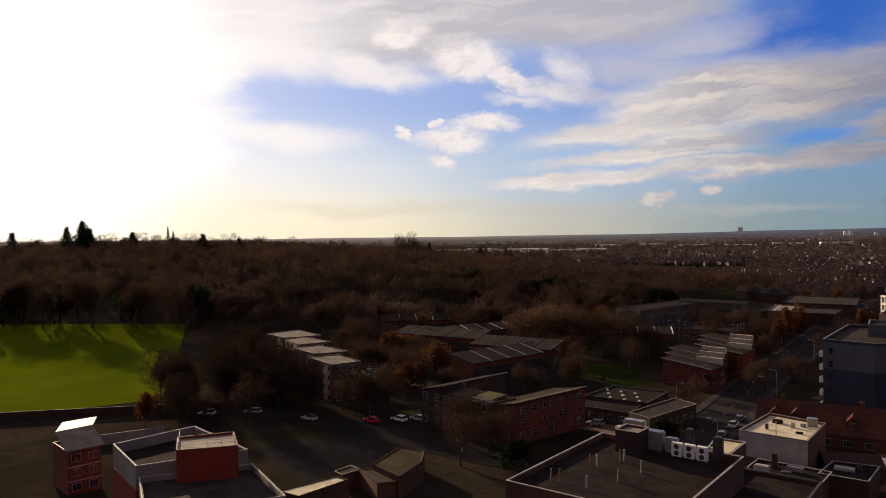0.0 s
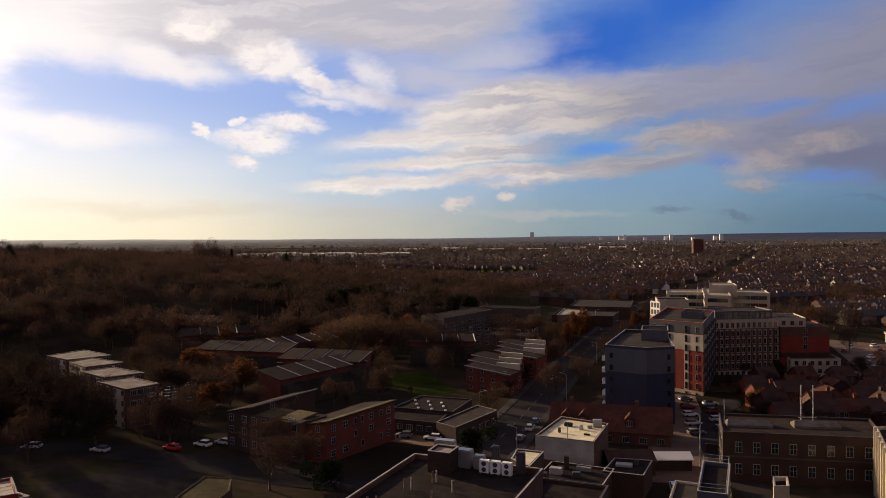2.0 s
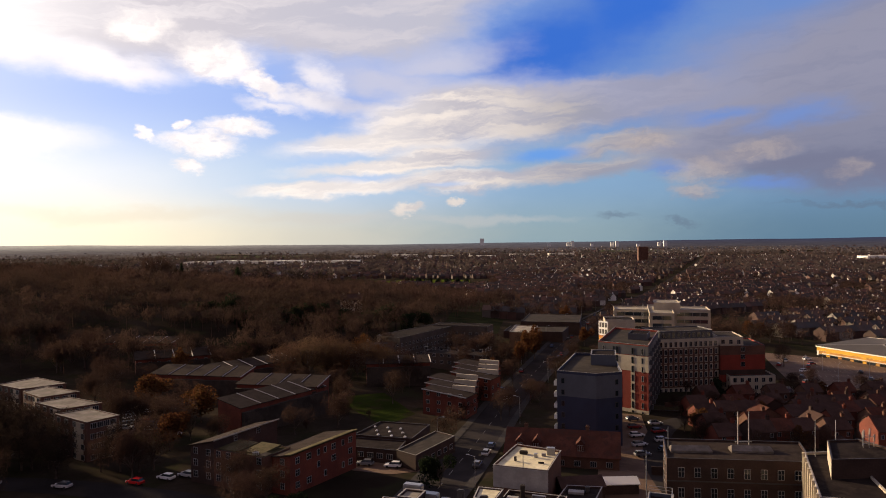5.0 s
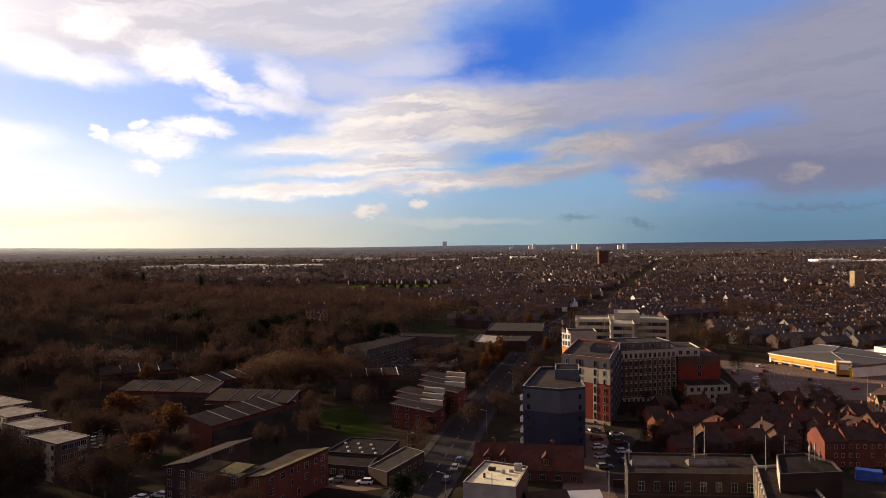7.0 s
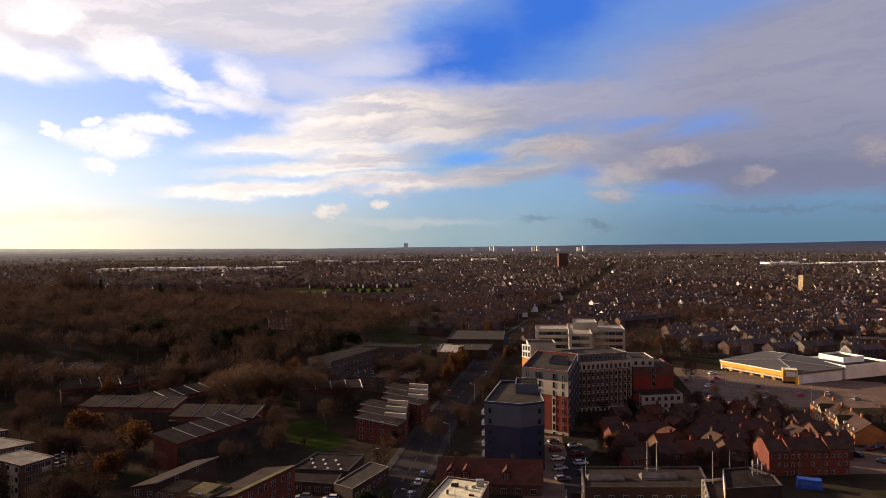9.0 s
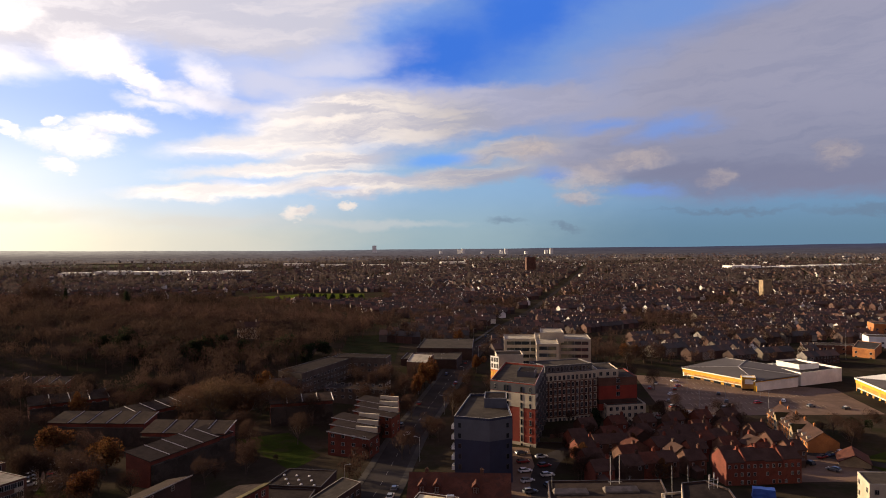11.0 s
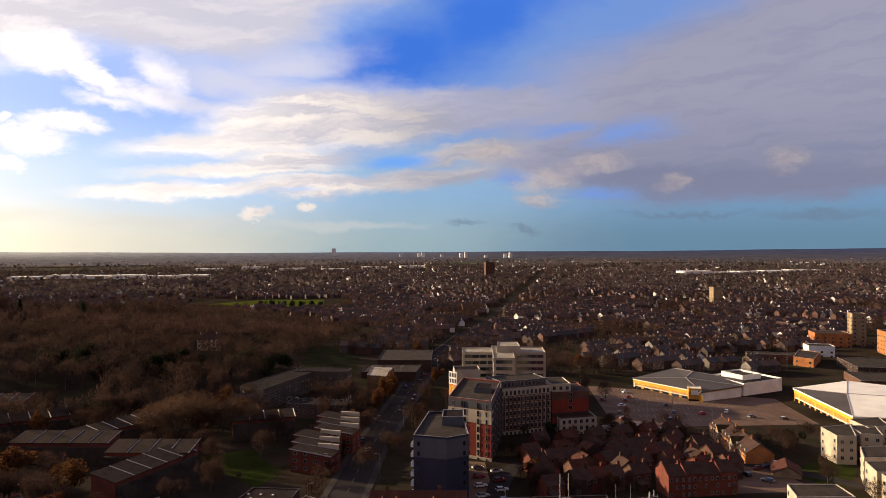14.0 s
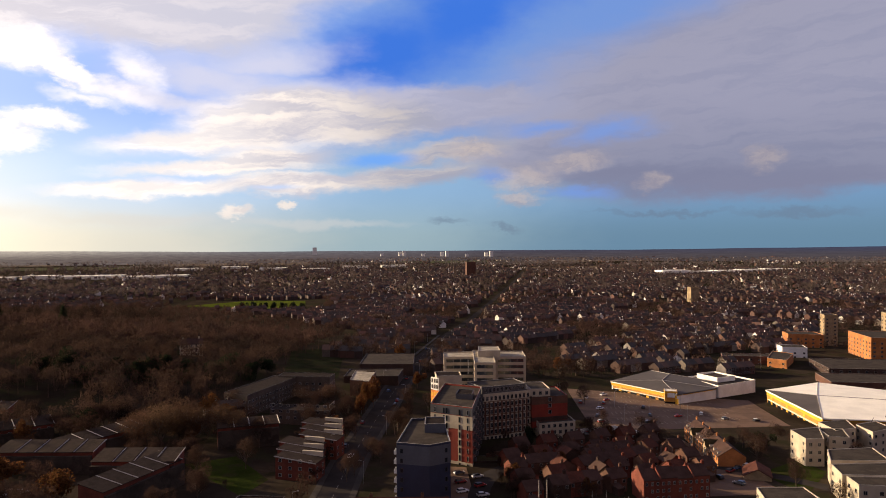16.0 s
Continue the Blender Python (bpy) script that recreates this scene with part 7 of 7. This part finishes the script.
# ---------- vehicles ----------
def car_meshes():
    """Body shell, glasshouse, wheel and lamp of a small hatchback, nose towards +x."""
    prof = [(-2.05, 0.35), (-2.1, 0.75), (-2.0, 0.95), (0.75, 0.95), (1.75, 0.80), (2.08, 0.62), (2.1, 0.35)]
    bm = bmesh.new()
    sides = []
    for y, k in ((-0.86, 0.97), (-0.8, 1.0), (0.8, 1.0), (0.86, 0.97)):
        sides.append([bm.verts.new((x * (1 if abs(y) < 0.85 else 0.985), y, z * k if z > 0.5 else z)) for x, z in prof])
    n = len(prof)
    for a, b in zip(sides, sides[1:]):
        for i in range(n):
            j = (i + 1) % n
            bm.faces.new((a[i], a[j], b[j], b[i]))
    bm.faces.new(sides[0])
    bm.faces.new(sides[-1][::-1])
    bmesh.ops.recalc_face_normals(bm, faces=bm.faces[:])
    body = bm
    bm = bmesh.new()
    v = [bm.verts.new(q) for q in ((-1.92, -0.76, 0.94), (0.95, -0.76, 0.94), (0.95, 0.76, 0.94), (-1.92, 0.76, 0.94), (-1.55, -0.6, 1.42), (0.15, -0.6, 1.45), (0.15, 0.6, 1.45), (-1.55, 0.6, 1.42))]
    for f in ((0, 1, 5, 4), (1, 2, 6, 5), (2, 3, 7, 6), (3, 0, 4, 7)):
        bm.faces.new([v[i] for i in f])
    glass = bm
    bm = bmesh.new()
    box(bm, -1.6, -0.63, 1.41, 0.2, 0.63, 1.48)
    roof = bm
    bm = bmesh.new()
    rod(bm, (0, -0.1, 0), (0, 0.1, 0), 0.32, 0.32, 12)
    wheel = finish(bm, "wheel", M["black"])
    bm = bmesh.new()
    box(bm, -0.04, -0.2, -0.08, 0.04, 0.2, 0.08)
    lamp = finish(bm, "headlight", M["white"])
    return finish(body, "body", M["car_paint"]), finish(glass, "glasshouse", M["pane"]), finish(roof, "roof", M["car_paint"]), wheel, lamp


CAR = car_meshes()
CAR_SPECIAL = {}
CAR_PAINT = {"red_car": "bright red hatchback parked on asphalt", "white_car": "white hatchback parked on asphalt", "lime": "lime yellow hatchback parked in a yard"}


def car(x, y, turn, paint="car_paint", group="parked cars", lift=0.1):
    if paint not in CAR_SPECIAL:
        b, r = CAR[0], CAR[2]
        if paint != "car_paint":
            b, r = b.copy(), r.copy()
            b.materials[0] = r.materials[0] = M[paint]
        CAR_SPECIAL[paint] = b, r
    b, r = CAR_SPECIAL[paint]
    ob = thing("car", CAR_PAINT.get(paint, "small hatchback car parked on asphalt"), "car", (x, y, ground_z(x, y) + lift), turn, group)
    for nm, me in (("body", b), ("glasshouse", CAR[1]), ("roof", r)):
        o = new(nm, me)
        o.parent = ob
    for wx in (-1.3, 1.3):
        for wy in (-0.78, 0.78):
            o = new("wheel", CAR[3])
            o.parent, o.matrix_basis = ob, pose(wx, wy, 0.32)
    for wy in (-0.6, 0.6):
        o = new("headlight", CAR[4])
        o.parent, o.matrix_basis = ob, pose(2.08, wy, 0.66)


def on_road(s, off):
    """A place and heading beside the main road, s metres from its start."""
    for p, q in zip(MAIN, MAIN[1:]):
        p, q = Vector(p), Vector(q)
        if s < (q - p).length:
            d = (q - p).normalized()
            c = p + d * s + Vector((-d.y, d.x)) * off
            return c.x, c.y, math.degrees(math.atan2(d.y, d.x))
        s -= (q - p).length


car(-80, 149, 160, "red_car")
car(-74.5, 152.5, 160, "white_car")
car(-70.5, 154.5, 160)
car(-24, 163.5, 172, "white_car")
car(-31, 165, 172)
car(-37, 166, 172)
car(6, 245.5, 75, "white_car")
for k in range(3):
    c = HOME + ALONG * (11.5 + 2.6 * k) + BACK * 14.0
    car(c.x, c.y, 62, "white_car" if k == 1 else "car_paint", "cars in the care home court")
car(171.5, 296.8, 20, "red_car")
car(33, 132, 80, "lime")
car(29, 133, 85)
car(24.5, 134, 85)
car(-95, 146, 170)
car(-112, 147, 185)
car(-122, 142, 190, "white_car")
for s, off in ((130, -5), (141, -5), (148, -5), (215, 5), (224, 5), (262, 5), (300, -5), (309, -5), (330, 2.5), (368, -2.5), (402, 5), (440, -2.5), (505, 2.5), (560, -2.5)):
    x, y, t = on_road(s, off)
    car(x, y, t)
for k in range(9):
    car(37.5 + 0.75 * k + (6.5 if k % 2 else 0), 176 + 5.2 * k, 10 + (k % 3) * 4, "white_car" if k == 4 else "car_paint")
for i in range(3):
    for k in range(8):
        if (i * 5 + k * 3) % 7 == 0:
            continue
        car(-118 + 7.5 * i + 1.9 * k, 222 - 4.0 * k - 1.0 * i, 24, group="cars beside the flats")
for k, (x, y) in enumerate(((128, 290), (131, 302), (139, 318), (146, 330), (151, 338), (158, 300), (150, 286), (186, 300), (192, 288), (163, 318), (205, 282), (142, 345), (155, 352), (134, 333))):
    car(x, y, 20 + 40 * (k % 2), "white_car" if k % 5 == 2 else "car_paint", "cars in the retail car park")
for k in range(6):
    car(112 + 4.6 * k, 268.5 - 0.5 * k, 80, group="cars by the red block")
for k, (x, y, t) in enumerate(((140, 246, 70), (136, 238, 80), (142, 203, 30), (147, 206, 30), (152, 208, 30), (133, 196, 100), (136, 188, 120), (128, 206, 100), (118, 207, 100), (146, 222, 60))):
    car(x, y, t, "white_car" if k % 4 == 0 else "car_paint", "cars by the town houses")

# Bay markings of the retail car park.
bm = bmesh.new()
for r in range(7):
    for k in range(26):
        px, py = 136 + 2.5 * k + 2.4 * r, 281 + 12.5 * r + 0.2 * k
        q = [Vector((px, py)), Vector((px + 0.12, py)), Vector((px + 1.0, py + 4.8)), Vector((px + 0.88, py + 4.8))]
        bm.faces.new([bm.verts.new((v.x, v.y, ground_z(v.x, v.y) + 0.13)) for v in q])
tagged(new("bay_markings", finish(bm, "bay_markings", M["cream"])), "worn white parking bay lines", "markings", "", "stuff")

# ---------- rooftop and street fittings ----------
def ac_unit(x, y, z, turn, group="rooftop cooling units"):
    ob = thing("cooling_unit", "white rooftop cooling unit with two fans", "cooling unit", (x, y, z), turn, group)
    bm = bmesh.new()
    box(bm, -0.72, -0.4, 0.15, 0.72, 0.4, 2.0)
    part("casing", bm, M["white"], ob)
    for s in (0.62, 1.5):
        bm = bmesh.new()
        rod(bm, (0, -0.4, s), (0, -0.44, s), 0.36, 0.36, 14)
        part("fan_grille", bm, M["dark_trim"], ob)
    for s in (-0.55, 0.55):
        bm = bmesh.new()
        box(bm, s - 0.06, -0.38, 0, s + 0.06, 0.38, 0.15)
        part("foot", bm, M["metal"], ob)
    return ob


ROOF = 22.86
for k, (x, y) in enumerate(((-6.7, 84.5), (-5.35, 84.1), (-4.0, 83.7))):
    ac_unit(x, y, ROOF, -16).scale = (0.8, 0.8, 0.8)
plant, PL = building("plant_room", "small dark plant room with pale lid on the roof", "plant room", rect((-13.5, 84.2), 106, 2.8, 3.0), ROOF - 0.1, 25.4, "dark_brick", "pale_felt", "trim", 0.2)
for k, (x, y, w, d, h) in enumerate(((-9.4, 86.6, 2.2, 1.4, 2.2), (-7.4, 86.0, 1.4, 1.0, 1.7), (-11.8, 88.0, 2.6, 1.2, 2.9), (-5.4, 85.6, 0.9, 0.7, 3.0), (-2.4, 84.6, 1.0, 0.8, 2.6))):
    bm = bmesh.new()
    box(bm, -w / 2, -d / 2, 0, w / 2, d / 2, h)
    bmesh.ops.bevel(bm, geom=bm.edges[:], offset=0.12, segments=2, affect="EDGES")
    o = tagged(new("duct", finish(bm, "duct", M["metal" if k < 3 else "dark_trim"])), "boxy metal ventilation duct on the roof", "duct", "rooftop ducts")
    o.matrix_basis = pose(x, y, ROOF, 0, 0, -16)
for k, (x, y) in enumerate(((-15.2, 77.8), (-14.5, 78.1), (-12.4, 80.6), (-12.0, 80.9), (-17.2, 72.2), (-14.2, 70.9), (-11.6, 74.0), (-9.8, 77.6), (-18.0, 71.9))):
    bm = bmesh.new()
    rod(bm, (0, 0, 0), (0, 0, 1.3), 0.09, 0.09, 8)
    ob = tagged(new("vent_pipe", finish(bm, "vent_pipe", M["trim" if k % 2 else "rust"])), "slim vent pipe standing on the flat roof", "vent pipe", "roof vents")
    ob.matrix_basis = pose(x, y, ROOF)


def railing(points, z, h=1.1, group=""):
    ob = thing("railing", "thin metal roof railing", "railing", (points[0][0], points[0][1], z), 0, group)
    x0, y0 = points[0]
    loc = [(x - x0, y - y0) for x, y in points]
    for a, b in zip(loc, loc[1:]):
        a, b = Vector(a), Vector(b)
        n = max(1, int((b - a).length / 1.8))
        for i in range(n + 1):
            p = a.lerp(b, i / n)
            bm = bmesh.new()
            rod(bm, (p.x, p.y, 0), (p.x, p.y, h), 0.035)
            part("post", bm, M["metal"], ob)
        for zz in (h * 0.55, h):
            bm = bmesh.new()
            rod(bm, (a.x, a.y, zz), (b.x, b.y, zz), 0.035)
            part("rail", bm, M["metal"], ob)


railing([(-81, 88), (-76.5, 82.8), (-70, 87.5)], 17.2)
railing([(24, 109.3), (27.4, 108.2), (23.8, 95.6), (20.5, 96.4)], 17.4)
railing([(-4.5, 90), (-2.8, 84), (-6, 72)], 20.7)


def pole(x, y, z, h, r=0.09, material="metal", label="slim grey metal mast standing on a roof", name="mast"):
    bm = bmesh.new()
    rod(bm, (0, 0, 0), (0, 0, h), r, r * 0.7, 8)
    o = tagged(new(name, finish(bm, name, M[material])), label, "mast", "masts on the roofs")
    o.matrix_basis = pose(x, y, z)


for x, y, z, h in ((23.3, 108, 17, 7.5), (36.8, 148, 9, 9.0), (60.6, 133, 16.2, 7.0), (64.0, 132.2, 19.4, 4.0), (5.5, 137.5, 9, 6.0), (300, 420, -5, 20), (62, 286, 26, 6), (120, 330, -4, 14), (117, 326, -4, 12), (123, 335, -4, 14)):
    pole(x, y, z, h)
frame_ob = thing("rooftop_gantry", "white steel gantry frame on the roof", "gantry", (52.6, 151.6, 13.2))
for x in (0.0, 2.3):
    bm = bmesh.new()
    box(bm, x - 0.08, -0.08, 0, x + 0.08, 0.08, 7.2)
    part("post", bm, M["trim"], frame_ob)
bm = bmesh.new()
box(bm, -0.6, -0.07, 0.6, 2.9, 0.07, 0.75)
part("crossbar", bm, M["trim"], frame_ob)


def street_lamp(x, y, turn):
    ob = thing("street_lamp", "tall grey street lamp with a single arm", "street lamp", (x, y, ground_z(x, y) + 0.1), turn, "street lamps")
    bm = bmesh.new()
    rod(bm, (0, 0, 0), (0, 0, 8), 0.075, 0.045, 8)
    part("column", bm, M["metal"], ob)
    bm = bmesh.new()
    rod(bm, (0, 0, 7.9), (1.4, 0, 8.3), 0.05, 0.04, 6)
    part("arm", bm, M["metal"], ob)
    bm = bmesh.new()
    box(bm, 1.2, -0.12, 8.22, 1.9, 0.12, 8.36)
    part("lamp_head", bm, M["metal"], ob)


for s in range(110, 620, 34):
    x, y, t = on_road(s, -8.6 if (s // 34) % 2 else 8.6)
    street_lamp(x, y, t + (90 if (s // 34) % 2 else -90))
for x, y in ((140, 290), (160, 305), (150, 325), (180, 310), (170, 285), (135, 310)):
    street_lamp(x, y, 30)

# Low walls, fences and the covered heap in the yard.
def low_wall(a, b, h, material, label):
    a, b = Vector(a), Vector(b)
    d = (b - a).normalized()
    n = Vector((-d.y, d.x)) * 0.12
    bm = bmesh.new()
    prism(bm, ccw([tuple(v) for v in (a - n, b - n, b + n, a + n)]), min(ground_z(*a), ground_z(*b)) - 0.5, max(ground_z(*a), ground_z(*b)) + h)
    tagged(new("garden_wall", finish(bm, "garden_wall", M[material])), label, "wall", "boundary walls")


low_wall((58, 236), (88, 246), 2.2, "brown_brick", "brown brick boundary wall of the courtyard")
low_wall((108, 270), (128, 273), 2.0, "white", "pale wall between houses and car park")
low_wall((128, 273), (133, 262), 2.0, "white", "pale wall between houses and car park")
low_wall((-170, 118), (-118, 150), 2.2, "dark_brick", "dark wall along the playing field")
low_wall((-128, 111), (-118, 123.5), 2.2, "concrete", "pale-topped wall behind the brick house")
low_wall((36, 160), (48, 158), 2.0, "dark_brick", "dark brick yard wall")
for k, (x, y) in enumerate(((70, 240), (92, 240), (104, 246), (115, 248))):
    low_wall((x, y), (x + 2, y + 14), 1.8, "dark_brick", "brick wall between back gardens")
bm = bmesh.new()
bmesh.ops.create_cube(bm, size=1.0)
bmesh.ops.subdivide_edges(bm, edges=bm.edges[:], cuts=7, use_grid_fill=True)
for v in bm.verts:
    spread = 1.0 + 0.10 * max(0.0, 0.5 - v.co.z)
    v.co = Vector((v.co.x * 5.6 * spread, v.co.y * 2.5 * spread, (v.co.z + 0.5) * 2.5))
    v.co += Vector((0, 0, 0.10)) * noise.noise(v.co * 0.9) + Vector((noise.noise(v.co * 1.3 + Vector((5, 0, 0))), noise.noise(v.co * 1.3 + Vector((0, 7, 0))), 0)) * 0.16
heap = tagged(new("tarpaulin", finish(bm, "tarpaulin", M["tarp"])), "blue plastic sheet draped over a container in the yard", "tarpaulin")
heap.matrix_basis = pose(100.5, 165.5, ground_z(100.5, 165.5), 0, 0, -25)

# Clutter on the pale workshop roof and its neighbours.
for k, (x, y, z, w, d, h) in enumerate(((6.2, 148.0, 12.05, 1.6, 1.0, 0.7), (8.6, 145.6, 12.05, 0.7, 0.7, 0.9), (10.4, 146.6, 12.05, 1.0, 0.6, 0.6), (4.2, 143.0, 12.05, 0.5, 0.5, 1.0), (9.4, 141.4, 12.05, 1.2, 0.4, 0.35), (12.0, 147.8, 12.05, 1.8, 1.2, 1.5),
                                        (3.0, 128, 8.7, 2.2, 1.2, 1.2), (6.5, 126.5, 8.7, 1.4, 1.0, 1.0), (5.0, 131.0, 8.7, 0.9, 0.9, 2.4), (8.0, 130.0, 8.7, 2.6, 0.6, 0.8), (15.5, 133.5, 8.7, 3.0, 1.6, 0.5), (17.8, 134.2, 8.7, 0.8, 0.8, 1.1), (0.9, 124.5, 8.7, 1.2, 1.2, 1.4))):
    bm = bmesh.new()
    box(bm, -w / 2, -d / 2, 0, w / 2, d / 2, h)
    bmesh.ops.bevel(bm, geom=bm.edges[:], offset=0.07, segments=1, affect="EDGES")
    o = tagged(new("roof_vent", finish(bm, "roof_vent", M[("felt", "metal", "trim", "dark_trim")[k % 4]])), "weathered box vent on the workshop roof", "roof vent", "roof vents")
    o.matrix_basis = pose(x, y, z, 0, 0, -18 + 7 * (k % 3))

# Aerials on the lift house.
aerial = thing("antenna_frame", "steel frame of aerials on the lift house roof", "antenna", (67.6, 128.5, 19.4), 12)
for k, (x, y, h) in enumerate(((-0.9, -0.5, 3.4), (-0.3, 0.5, 2.8), (0.4, -0.4, 3.6), (1.0, 0.4, 3.0), (1.5, -0.2, 2.4))):
    bm = bmesh.new()
    rod(bm, (x, y, 0), (x, y, h), 0.06, None, 6)
    part("pole", bm, M["metal"], aerial)
    bm = bmesh.new()
    box(bm, x - 0.12, y - 0.2, h - 1.3, x + 0.12, y - 0.08, h - 0.1)
    part("aerial_panel", bm, M["trim"], aerial, "pale aerial panel")
for z in (0.8, 1.9):
    bm = bmesh.new()
    rod(bm, (-1.0, -0.45, z), (1.6, -0.25, z), 0.04, None, 6)
    part("crossbar", bm, M["metal"], aerial)
    bm = bmesh.new()
    rod(bm, (-0.4, 0.5, z), (1.1, 0.4, z), 0.04, None, 6)
    part("crossbar", bm, M["metal"], aerial)
